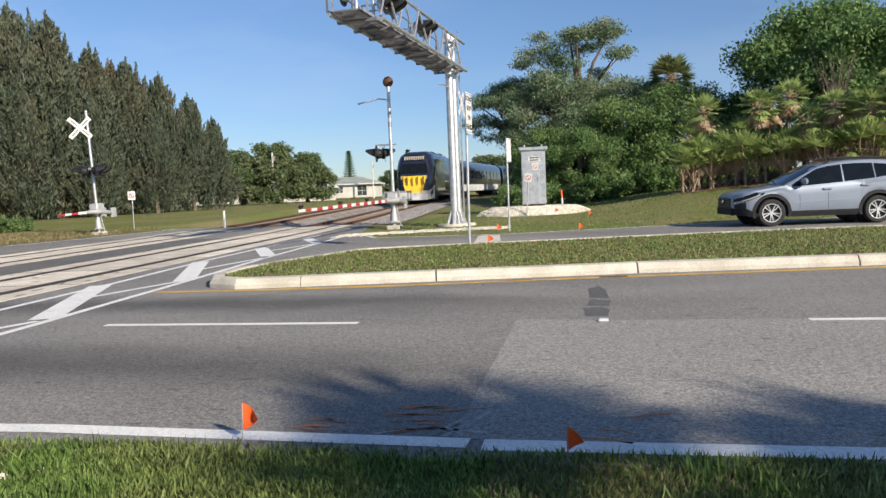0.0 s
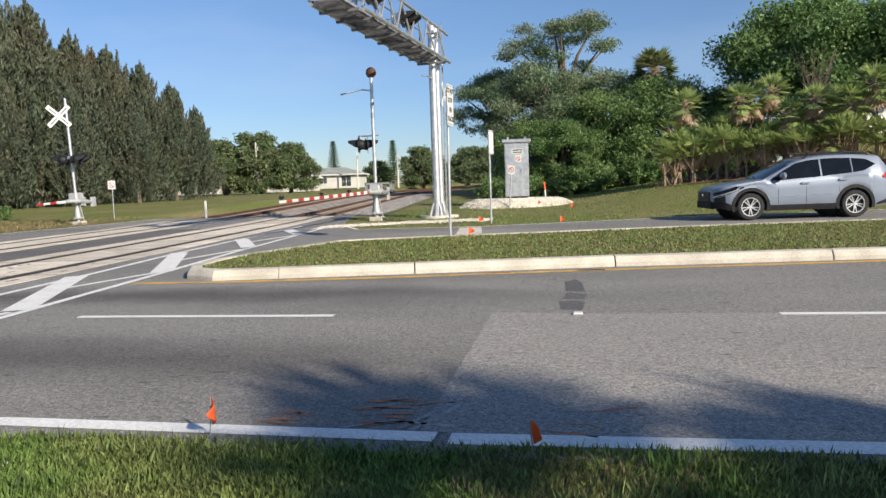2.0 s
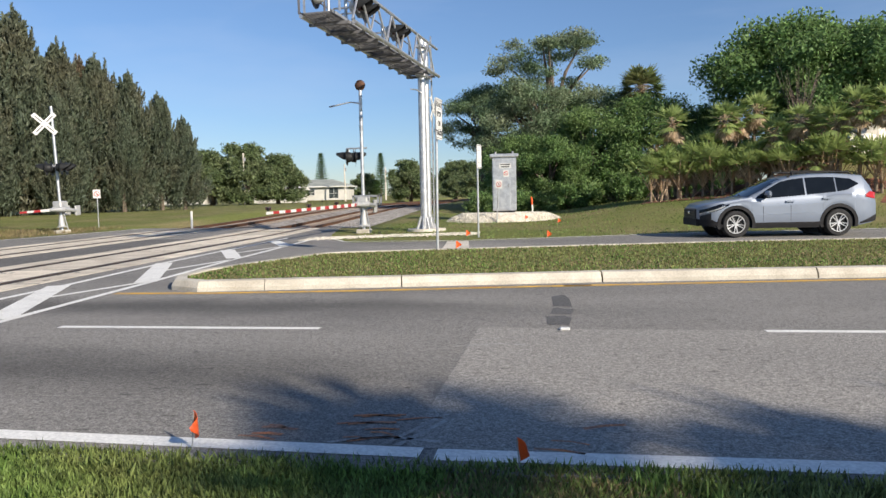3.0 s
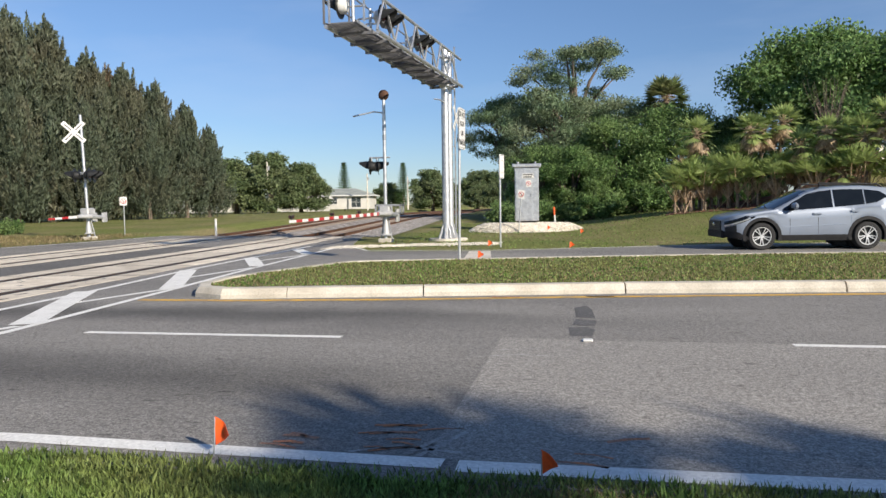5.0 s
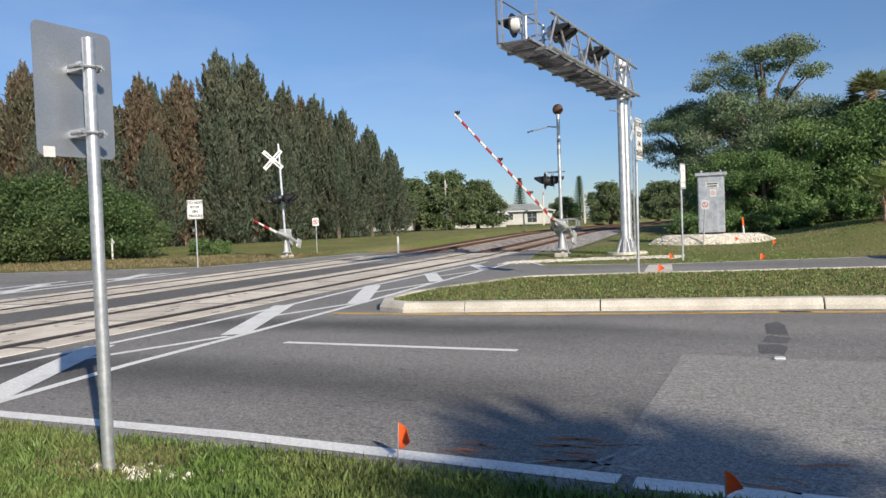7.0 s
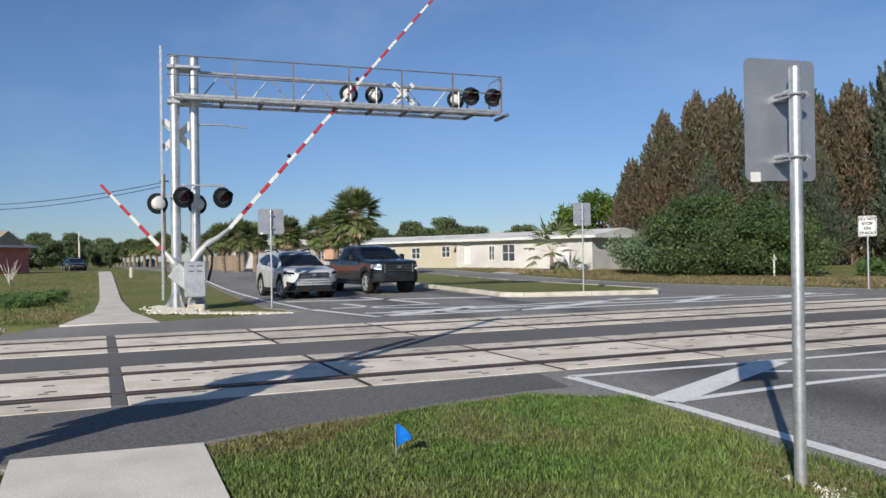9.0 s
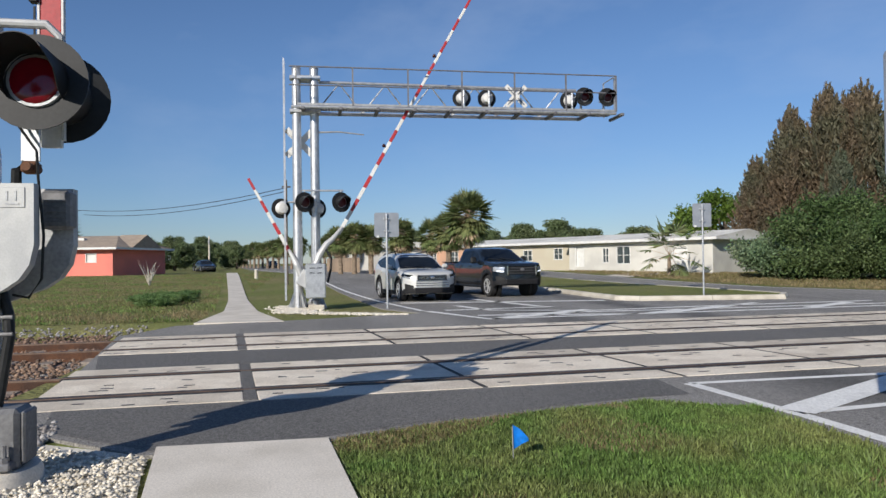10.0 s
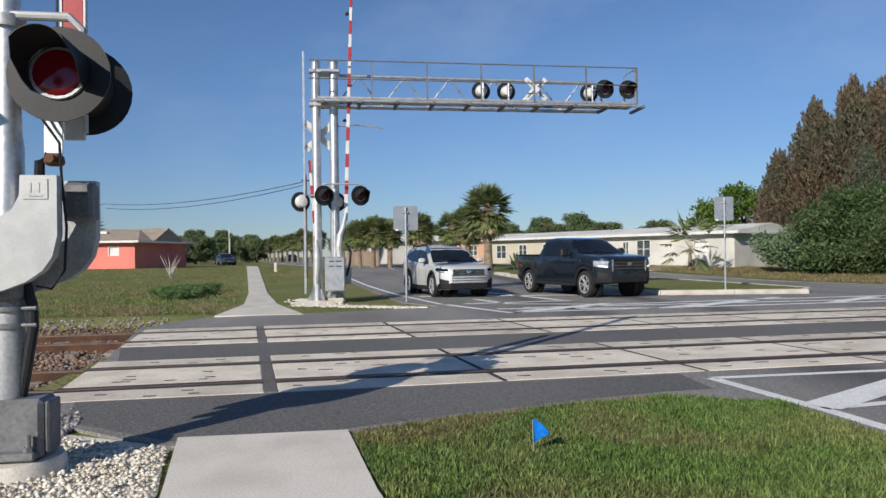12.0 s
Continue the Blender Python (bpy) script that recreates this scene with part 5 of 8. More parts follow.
def palm_mesh(seed, h, fronds, ln, fan, dead=0, trunk_r=0.16, green=None, blades=13, low=-0.7, split=False):
    rng = np.random.default_rng(seed)
    bend = rng.normal(size=2) * 0.04 * h
    top = (bend[0], bend[1], h)
    tr = MB().tube([(0, 0, -0.2), (bend[0] * 0.3, bend[1] * 0.3, h * 0.5), top], [trunk_r * 1.25, trunk_r, trunk_r * 0.95], 10)
    out = [tr.mesh("trunk", PALM_BARK)]
    stalks = MB()
    for kind, n in ((0, fronds), (1, dead)):
        cs, aa, bb = [], [], []
        for i in range(n):
            az = i * 2.4 + rng.normal() * 0.2
            el = low + (1.45 - low) * (i + 0.5) / n if kind == 0 else rng.uniform(-1.45, -0.75)
            l2 = ln * rng.uniform(0.8, 1.15)
            d = (math.cos(az) * math.cos(el) * l2, math.sin(az) * math.cos(el) * l2, math.sin(el) * l2)
            (stalks := MB() if split else stalks).tube([top, (top[0] + d[0], top[1] + d[1], top[2] + d[2])], [0.018, 0.01], 4)
            fan_frond(rng, top, az, el, l2, fan * rng.uniform(0.85, 1.1), cs, aa, bb, blades)
            if split:
                out.append(quads("dead_frond" if kind else "frond", np.array(cs), np.array(aa), np.array(bb), FROND_DEAD if kind else (green or FROND)))
                out.append(stalks.mesh("stalk", FROND_DEAD, 0))
                cs, aa, bb = [], [], []
        if cs:
            out.append(quads("dead_skirt" if kind else "frond_crown", np.array(cs), np.array(aa), np.array(bb), (green or FROND) if kind == 0 else FROND_DEAD))
    if not split:
        out.append(stalks.mesh("stalk", FROND_DEAD, 0))
    return out


def palm(meshes, x, y, s=1.0, rz=0.0, label="", group="", name="palm_tree", dz=0.0):
    t = thing(name, pose(x, y, gz(x, y) + dz, 0, 0, rz) @ Matrix.Diagonal((s, s, s, 1)), label, "palm tree", group)
    for me in meshes:
        part(me.name.split(".")[0], me, None, t)
    return t


def bush_mesh(seed, r, h, per, size, material, clumps=26, aspect=0.45):
    rng = np.random.default_rng(seed)
    cl = []
    for i in range(clumps):
        a, q, u = rng.uniform(0, 6.28), math.sqrt(rng.random()), rng.random()
        top = h * (1 - 0.45 * q * q)
        cl.append((r * q * math.cos(a), r * q * math.sin(a), 0.12 * h + top * 0.8 * u, r * rng.uniform(0.22, 0.36), 0.85))
    st = MB()
    for x, y, z, q, f in cl[:7]:
        st.tube([(x * 0.15, y * 0.15, -0.1), (x * 0.6, y * 0.6, z * 0.6), (x, y, z)], [0.05, 0.035, 0.01], 5)
    return st.mesh("stems", BARK), leaf_mesh("crown", rng, cl, per, size, aspect, material)


def bush(meshes, x, y, s, sz, rz, label, group="", dz=0.0):
    t = thing("bush", pose(x, y, gz(x, y) + dz, 0, 0, rz) @ Matrix.Diagonal((s, s, sz, 1)), label, "bush", group)
    part("stem", meshes[0], None, t)
    part("crown", meshes[1], None, t)
    return t


def build_plants():
    # the tall row beyond the tracks
    kinds = [casuarina_mesh(1, False), casuarina_mesh(2, True), casuarina_mesh(3, False)]
    row = ((-57.3, 37.2, 9.6, 1), (-55.6, 39.3, 13.6, 1), (-53.9, 41.4, 15.0, 1), (-52.3, 43.3, 15.0, 1), (-50.4, 45.6, 14.2, 0), (-48.4, 48.2, 14.6, 1), (-46.4, 50.7, 14.8, 1),
           (-44.3, 53.3, 17.0, 2), (-42.6, 55.4, 16.6, 0), (-40.6, 57.9, 14.4, 2), (-38.7, 60.2, 13.4, 0), (-37.0, 62.3, 12.3, 2), (-35.4, 64.3, 10.6, 0), (-34.0, 66.0, 8.6, 2),
           (-56.5, 42.5, 12.5, 0), (-49.5, 50.3, 14.6, 0), (-45.5, 56.2, 15.8, 2), (-41.0, 61.0, 13.6, 1), (-46.3, 47.2, 9.5, 0), (-42.8, 51.8, 11, 2), (-39.4, 55.4, 10, 0), (-36.4, 59.8, 9, 2), (-51.6, 40.6, 9.5, 0))
    for i, (x, y, h, k) in enumerate(row):
        s = h / 10
        tree("casuarina_tree", kinds[k], x, y, s * 0.92 + 0.12, i * 47, ("tall feathery casuarina with brown dry plumes" if k == 1 else "tall feathery grey-green casuarina tree"), "casuarina row", "tree", s)
    # bushes before the row
    b1, b2, b3 = bush_mesh(11, 3.2, 4.6, 620, 0.11, SHRUB, 40), bush_mesh(12, 2.4, 2.6, 420, 0.15, LEAF, 24), bush_mesh(13, 2.6, 3.2, 380, 0.15, LEAF_GREY, 26)
    for x, y, s, sz, r, k in ((-37.6, 29.8, 1.2, 1.15, 0, 0), (-34.4, 32.6, 0.8, 0.9, 70, 0), (-40.5, 27.6, 0.95, 0.85, 140, 2), (-42.2, 29.5, 1.1, 1.0, 40, 2), (-35.0, 30.4, 0.9, 0.9, 200, 0), (-30.5, 35.3, 0.45, 0.4, 20, 1)):
        bush((b1, b2, b3)[k], x, y, s, sz, r, ("dense dark green shrub", "low leafy green shrub", "grey-green shrub")[k] + " before the casuarina row", "roadside shrubs")
    lime = tree_mesh(21, 6.6, 4.2, 1.2, 34, 260, 0.2, 0.5, LEAF_LIME)
    tree("shade_tree", lime, -64.4, 38.2, 1.05, 0, "spreading bright green shade tree behind the houses")
    bush(bush_mesh(14, 1.8, 4.2, 260, 0.13, LEAF_LIME, 18), -52.5, 28.5, 1, 1, 0, "sparse yellow-green shrub beside the white house")
    pg = palm_mesh(31, 1.4, 16, 1.5, 1.3, 2, 0.12, FROND, 9)
    palm(pg, -46.3, 23.4, 1.0, 0, "low garden palm with drooping fronds beside the house")
    # north: clumps, cone-shaped pines, hedges beyond the tracks
    oak = tree_mesh(22, 8.6, 5.4, 0.4, 70, 150, 0.26, 0.5, LEAF_FAR, 0.8, 0.8)
    oak2 = tree_mesh(23, 7.0, 4.6, 0.4, 60, 150, 0.25, 0.5, LEAF_FAR, 0.8, 0.8)
    for x, y, s, r, k in ((-49.5, 104, 0.9, 0, 0), (-45.0, 106, 1.0, 60, 0), (-40.6, 107.5, 0.82, 120, 0), (-22.3, 118, 0.72, 0, 0), (-20.5, 120, 0.6, 90, 1), (-17.5, 139, 0.6, 10, 1), (-64, 168, 0.8, 20, 1),
                          (-58, 165, 0.75, 70, 1), (-38, 150, 0.75, 40, 1), (-30, 155, 0.7, 90, 1), (-52, 148, 0.7, 10, 1), (-13, 128, 0.62, 50, 1), (-2, 112, 0.8, 90, 0), (-3, 100, 0.9, 120, 0), (-15.8, 148, 0.8, 30, 0), (-19.5, 152, 0.85, 200, 0)):
        tree("shade_tree", (oak, oak2)[k], x, y, s, r, "rounded green shade tree beyond the tracks", "far shade trees")
    rng = np.random.default_rng(41)
    cs, aa, bb = [], [], []
    for tier in range(18):
        z = 1.2 + 10.0 * tier / 18
        rad = 2.3 * (1 - tier / 19) + 0.2
        for i in range(17):
            az = i * 0.37 + tier * 0.33
            for s in np.linspace(0.25, 1, 9):
                c = np.array([rad * s * math.cos(az), rad * s * math.sin(az), z + 0.3 * s * s])
                cs.append(c + rng.normal(size=3) * 0.07), aa.append(np.array([math.cos(az), math.sin(az), 0.35]) * 0.27), bb.append(np.array([-math.sin(az), math.cos(az), 0.1]) * 0.15)
    pine = (MB().tube([(0, 0, -0.3), (0, 0, 11.3)], [0.18, 0.03], 8).mesh("trunk", BARK), quads("crown", np.array(cs), np.array(aa), np.array(bb), LEAF_DARK))
    for x, y, s in ((-45, 143, 0.86), (-33.6, 146, 0.84), (-105, -31.8, 0.85)):
        tree("norfolk_pine", pine, x, y, s, 0, "dark cone-shaped pine with tiered branches", "cone pines")
    # north-east grove behind the cabinet
    tall = tree_mesh(24, 12.2, 4.6, 4.6, 62, 420, 0.105, 0.4, LEAF_GREY, 0.42, 0.75, 30)
    big = tree_mesh(25, 9.2, 4.6, 1.0, 74, 340, 0.11, 0.4, LEAF_GREY, 0.6, 0.8, 24)
    edge = tree_mesh(28, 9.6, 4.0, 4.6, 54, 340, 0.11, 0.4, LEAF_GREY, 0.6, 0.8, 24)
    mid = tree_mesh(26, 6.4, 3.6, 0.5, 60, 430, 0.115, 0.45, LEAF, 0.7, 0.85)
    drk = tree_mesh(27, 9.6, 5.0, 1.0, 80, 330, 0.14, 0.48, LEAF_DARK, 0.75, 0.8)
    tree("tall_tree", tall, 0.3, 55.5, 1.06, 0, "tall open-crowned tree with flat leafy tiers")
    for m, x, y, s, r, lb in ((big, -0.9, 53.6, 0.95, 0, "grey-green spreading tree with fine twigs"), (edge, -4.8, 57, 0.9, 80, "grey-green spreading tree with fine twigs"), (mid, 2.8, 48.3, 0.92, 30, "leafy green tree at the edge of the lawn"), (mid, 6.6, 48.6, 0.95, 120, "leafy green tree at the edge of the lawn"),
                              (mid, 0.2, 46.6, 0.68, 200, "low leafy tree beside the cabinet"), (mid, -1.9, 48.5, 0.72, 260, "low leafy tree beside the cabinet"), (mid, 9.5, 50, 0.85, 310, "leafy green tree at the edge of the lawn"), (big, 3.6, 54, 0.85, 140, "grey-green spreading tree with fine twigs"),
                              (drk, 14.4, 47.5, 1.06, 0, "large dark green oak behind the palms"), (drk, 16.6, 45.0, 0.97, 100, "large dark green oak behind the palms"), (drk, 21.5, 46, 0.8, 250, "large dark green oak behind the palms"), (mid, -2.6, 64, 0.9, 15, "leafy green tree at the edge of the lawn"), (mid, -3.4, 74, 0.8, 15, "leafy green tree beside the tracks"), (oak, -3.0, 88, 0.8, 15, "leafy green tree beside the tracks")):
        tree("grove_tree", m, x, y, s, r, lb, "north-east grove")
    for x, y, s, r in ((-0.8, 44.2, 0.6, 0), (1.6, 44.6, 0.7, 60), (4.2, 44.8, 0.75, 130), (6.8, 44.8, 0.7, 190), (-3.0, 44.8, 0.65, 250), (-3.6, 47, 0.6, 10), (9.4, 45.4, 0.8, 60)):
        bush(b2, x, y, s, s * 0.9, r, "low leafy green shrub under the grove", "grove shrubs")
    cab = palm_mesh(32, 5.5, 84, 0.75, 0.78, 18, 0.17, FROND, 15, -1.1)
    palm(cab, 6.0, 51.5, 1.25, 0, "round-headed cabbage palm rising from the grove")
    # palmetto clumps with dead skirts on the planted bed
    pm = [palm_mesh(33 + i, h, 22, 0.5, 0.58, 24, 0.075, FROND_PALE, 13, -0.7, True) for i, h in enumerate((2.5, 3.3, 1.5))]
    rnd = random.Random(9)
    for i, (x, y) in enumerate(((5.3, 37.6), (6.1, 37.9), (6.9, 37.2), (7.6, 36.6), (8.4, 36.5), (9.2, 35.4), (9.9, 35.0), (10.7, 34.6), (11.4, 34.0), (12.2, 33.6), (13.0, 33.4), (6.5, 39), (8, 38.3), (9.6, 37.2), (11, 36.4), (12.4, 35.6), (14.2, 33), (5.8, 36.9), (7.2, 38.5), (8.9, 37.3), (10.3, 36), (11.8, 34.9))):
        palm(pm[i % 3], x + rnd.uniform(-0.2, 0.2), y, rnd.uniform(0.85, 1.12), i * 61, "palmetto clump with brown hanging dead fronds", "palmetto bed", "palmetto")
    low = [palm_mesh(45 + i, 0.4, 13, 0.95, 0.5, 2, 0.05, FROND_PALE, 11, 0.85, True) for i in range(2)]
    for i in range(30):
        x = 4.9 + 9.6 * i / 29
        palm(low[i % 2], x + rnd.uniform(-0.3, 0.3), float(np.interp(x, (4.9, 9, 14.5), (37.0, 35.3, 32.6))) + rnd.uniform(-0.5, 0.7), rnd.uniform(0.95, 1.5), i * 77, "low yellow-green palmetto with upright fans", "palmetto bed", "palmetto")
    for i, (x, y, r) in enumerate(((14.0, 36.6, 0.55), (14.6, 36.9, 0.7), (15.2, 36.7, 0.5), (14.9, 37.4, 0.95), (15.7, 37.2, 0.6), (14.4, 37.6, 0.75), (16.3, 36.9, 0.5))):
        rk = MB()
        rg = random.Random(200 + i)
        rk.loft([[(r * q * math.cos(t) * rg.uniform(0.8, 1.15), r * 0.8 * q * math.sin(t) * rg.uniform(0.8, 1.15), z * r) for t in [2 * math.pi * k / 9 for k in range(9)]] for q, z in ((0.9, -0.3), (1.05, 0.2), (0.95, 0.7), (0.7, 1.05), (0.3, 1.2))])
        solid("limestone_rock", rk, STONE, "rough pale limestone boulder on the mulch mound", "rock", "mound rocks", m=pose(x, y, gz(x, y) - 0.05, 0, 0, i * 40), smooth=25)
    dead = MB()
    rg = random.Random(77)
    for i in range(26):
        a, q = i * 2.4, rg.uniform(0.5, 1.5)
        dead.tube([(0, 0, 0), (q * 0.5 * math.cos(a), q * 0.5 * math.sin(a), 3.6), (q * math.cos(a), q * math.sin(a), rg.uniform(4.0, 5.6))], [0.03, 0.018, 0.007], 5)
    solid("bare_tree", dead, BARK, "leafless pale tree before the dark oak", "tree", m=pose(12.8, 40.4, gz(12.8, 40.4) - 0.1))
    ob = new("mulch_bed", sheet("mulch_bed", [(4.4, 36.2), (8, 34.6), (12, 31.8), (20, 31), (22, 42), (12, 42), (6, 40.5)], MULCH, 0.012))
    tagged(ob, "red-brown bark mulch bed on the mound", "mulch", kind="structure")
    # street palms and trees to the west
    sp = palm_mesh(36, 3.3, 84, 0.8, 0.9, 22, 0.2, FROND, 17, -1.1)
    sp2 = palm_mesh(37, 3.0, 74, 0.7, 0.85, 22, 0.18, FROND, 15, -1.1)
    for i, (x, y, s) in enumerate(((-46.6, 9.7, 1.22), (-56.9, 8.8, 1.0), (-59.2, 6.8, 0.95), (-61.5, 4.5, 0.92), (-61.6, 3.1, 0.9), (-61.8, 2.0, 0.92), (-52.5, 9.4, 1.0), (-64, 7.6, 0.95), (-71, 5.2, 0.95))):
        palm((sp, sp2)[i % 2], x, y, s, i * 50, "stout street palm with a dense round head", "street palms")
    for i in range(14):
        palm((sp, sp2)[i % 2], -110 - 6 * i, -2.2 - 1.25 * i, 1.05 + 0.05 * (i % 3), i * 70, "stout street palm with a dense round head", "far street palms")
    for i in range(6):
        palm((sp, sp2)[i % 2], -82 - 8 * i, 3.2 - 0.6 * i, 1.0, i * 70, "stout street palm with a dense round head", "far street palms")
    for x, y, s, r, k in ((-124, 36, 0.8, 0, 0), (-120, 41, 0.85, 60, 0), (-128, 31, 0.7, 90, 0), (-100, 46, 0.75, 0, 1), (-105, 40, 0.75, 30, 1), (-92, 48, 0.75, 100, 1), (-118, -21, 0.58, 0, 0), (-122, -26, 0.6, 40, 0), (-135, -20, 0.62, 100, 1), (-140, -14, 0.6, 0, 1),
                          (-112, 24, 0.62, 0, 1), (-96, 20, 0.5, 20, 1), (-88, 16, 0.5, 60, 1), (-190, -20, 0.9, 0, 1), (-200, -28, 0.9, 40, 0), (-150, 20, 0.8, 0, 0), (-165, 8, 0.8, 70, 1)):
        tree("shade_tree", (oak, oak2)[k], x, y, s, r, "rounded green shade tree behind the street", "far shade trees")
    rng = np.random.default_rng(51)
    cs, aa, bb = [], [], []
    for i in range(46):
        az, el = i * 2.4, rng.uniform(0.1, 1.4)
        d = np.array([math.cos(az) * math.cos(el), math.sin(az) * math.cos(el), math.sin(el)])
        cs.append(d * 0.55 + (0, 0, 0.15)), aa.append(d * 0.55)
        w = np.cross(d, (0, 0, 1.0))
        bb.append(w / np.linalg.norm(w) * 0.075)
    ag = thing("agave", pose(-48.0, 11.9, gz(-48, 11.9) + 0.14), "large blue-grey agave rosette", "agave plant")
    part("rosette", quads("rosette", np.array(cs), np.array(aa), np.array(bb), LEAF_GREY), None, ag)
    part("stem", MB().ball((0, 0, 0.1), 0.22, n=10), BARK, ag)
    bare = MB()
    rnd = random.Random(2)
    for i in range(16):
        a, q = i * 0.7, rnd.uniform(0.2, 0.75)
        bare.tube([(0, 0, 0), (q * 0.4 * math.cos(a), q * 0.4 * math.sin(a), 0.6), (q * math.cos(a), q * math.sin(a), rnd.uniform(1.0, 1.5))], [0.03, 0.018, 0.006], 5)
    solid("bare_shrub", bare, CONCRETE, "leafless pale shrub on the lawn", "shrub", m=pose(-46.7, -10, gz(-46.7, -10)))
    # tree behind the camera whose shadow falls on the road
    shd = palm_mesh(39, 8.6, 34, 0.95, 1.0, 4, 0.17, FROND, 13)
    for x, y, sc, r in ((14.9, -8.5, 1.0, 20), (16.1, -8.7, 0.9, 200), (17.3, -8.55, 0.98, 130), (19.3, -8.6, 1.0, 250), (22.0, -8.5, 1.05, 60)):
        palm(shd, x, y, sc, r, "tall palm behind the near lawn that shades the road", "verge palms")
    # weeds by the track, west
    for i in range(7):
        bush(b2, -26.5 - 0.9 * i, -5.6 - 0.25 * (i % 3), 0.26 + 0.05 * (i % 2), 0.16, i * 40, "low green weeds in the lawn", "lawn weeds")


def blades(name, spots, h, w, material, seed, label):
    """Grass blades: slender kites, leaning at random."""
    rng = np.random.default_rng(seed)
    n = len(spots)
    hh = h * rng.uniform(0.45, 1.25, (n, 1))
    lean = rng.normal(size=(n, 3)) * 0.45
    lean[:, 2] = 1
    lean /= np.linalg.norm(lean, axis=1)[:, None]
    a = lean * hh / 2
    b = np.cross(lean, unit(rng, n))
    b /= np.linalg.norm(b, axis=1)[:, None] + 1e-6
    ob = new(name, quads(name, spots + a, a, b * w, material))
    return tagged(ob, label, "grass", kind="stuff")


def verge_edge(x):
    """y of the near verge's ragged edge."""
    return 3.68 + 0.05 * np.sin(x * 2.1) + 0.03 * np.sin(x * 5.3 + 1)


def build_grass():
    rng = np.random.default_rng(61)
    n = 175000
    x, y = rng.uniform(-6.0, 5.0, n), rng.uniform(1.6, 3.8, n)
    ok = (rng.random(n) < (y - 1.6) / 0.7) & (y < verge_edge(x)) & (rng.random(n) < 0.55 + 0.45 * (np.sin(x * 3.1) * np.sin(y * 4.3) > -0.4))
    p1 = np.stack([x, y, np.full(n, -0.02)], 1)[ok]
    n = 200000
    x, y = rng.uniform(-6.6, -0.7, n), rng.uniform(-0.3, 3.6, n)
    edge = np.interp(y, (-0.2, 0.7, 2.0, 2.9, 3.45), (-5.55, -5.95, -6.3, -6.5, -6.1))
    south = np.interp(x, (-5.6, -4.06, -1.0), (-0.17, -0.03, 0.43))
    ok = (rng.random(n) < (-0.7 - x) / 1.2) & (x > edge) & (y > south) & (y < verge_edge(x) - 0.1)
    bare = np.hypot(x + 3.15, (y - 3.1) * 1.4) < 0.3
    p2 = np.stack([x, y, np.full(n, -0.02)], 1)[ok & ~bare]
    green = np.concatenate([p1, p2])
    dry = (np.sin(green[:, 0] * 1.7 + 1) * np.sin(green[:, 1] * 2.3) > 0.55) & (rng.random(len(green)) < 0.5)
    near = np.interp(green[:, 1], (-0.2, 0.7, 2.0, 2.9, 3.45), (-5.55, -5.95, -6.3, -6.5, -6.1))
    dry |= (green[:, 0] - near < 0.3 + 0.35 * np.sin(green[:, 1] * 2.2 + 0.6)) & (green[:, 1] < 2.6) & (rng.random(len(green)) < 0.75)
    blades("grass_verge", green[~dry], 0.055, 0.005, BLADE, 62, "thick green verge grass")
    blades("dry_grass", green[dry], 0.05, 0.004, BLADE_DRY, 63, "dry straw-coloured grass among the green")
    n = 9000
    x = rng.uniform(-6.0, 5.0, n)
    y = verge_edge(x) + rng.normal(size=n) * 0.06
    blades("grass_tufts", np.stack([x, y, np.full(n, -0.02)], 1)[(y < 3.76)], 0.07, 0.0045, BLADE, 64, "longer grass tufts along the road edge")
    n = 5200
    c = rng.uniform(0, 1, (130, 2)) * (10.4, 1.7) + (-5.8, 1.95)
    p = c[rng.integers(0, 130, n)] + rng.normal(size=(n, 2)) * 0.05
    p = p[(p[:, 1] < 3.66) & (np.hypot(p[:, 0] + 3.15, p[:, 1] - 3.1) > 0.35)]
    blades("weed_tufts", np.stack([p[:, 0], p[:, 1], np.full(len(p), -0.02)], 1), 0.11, 0.005, BLADE, 69, "taller weed tufts standing out of the verge grass")
    # grass on the median and the far lawn edge
    n = 60000
    x = rng.uniform(-5.4, 16, n)
    f = np.interp(x, (-5.4, -4.9, -1.9, 4.2, 7.2, 20), (11.0, 10.65, 11.15, 12.05, 12.4, 14))
    k = np.interp(x, (-5.4, -4.7, -2.3, 4.7, 9, 20), (13.0, 15.3, 16.2, 17.85, 18.5, 20.2))
    y = f + (k - f) * rng.random(n)
    blades("median_grass", np.stack([x, y, np.full(n, 0.125)], 1)[::2], 0.05, 0.011, BLADE, 65, "tufted green and brown grass on the median")
    dr = rng.random(n) < 0.4
    blades("median_dry_grass", np.stack([x, y + 0.05, np.full(n, 0.125)], 1)[dr], 0.045, 0.011, BLADE_DRY, 66, "dry grass between the green on the median")
    n = 26000
    x, y = rng.uniform(-6.5, 14, n), rng.uniform(21.6, 44, n)
    ok = y > np.interp(x, (-6.5, -2, 4.6, 12), (22.8, 21.8, 24.3, 25.6))
    zz = np.array([gz(a, b) - 0.02 for a, b in zip(x[ok], y[ok])])
    blades("lawn_grass", np.stack([x[ok], y[ok], zz], 1)[::2], 0.06, 0.018, BLADE, 67, "mown lawn grass before the grove")
    n = 26000
    x, y = rng.uniform(-60, -20, n), np.empty(n)
    y = 24.2 + np.interp(x, (-60, -30, -20), (-3.5, -2.6, 0)) + rng.random(n) * 9
    zz = np.array([gz(a, b) - 0.02 for a, b in zip(x, y)])
    blades("verge_grass", np.stack([x, y, zz], 1), 0.16, 0.02, BLADE_DRY, 68, "dry rough grass along the far verge")


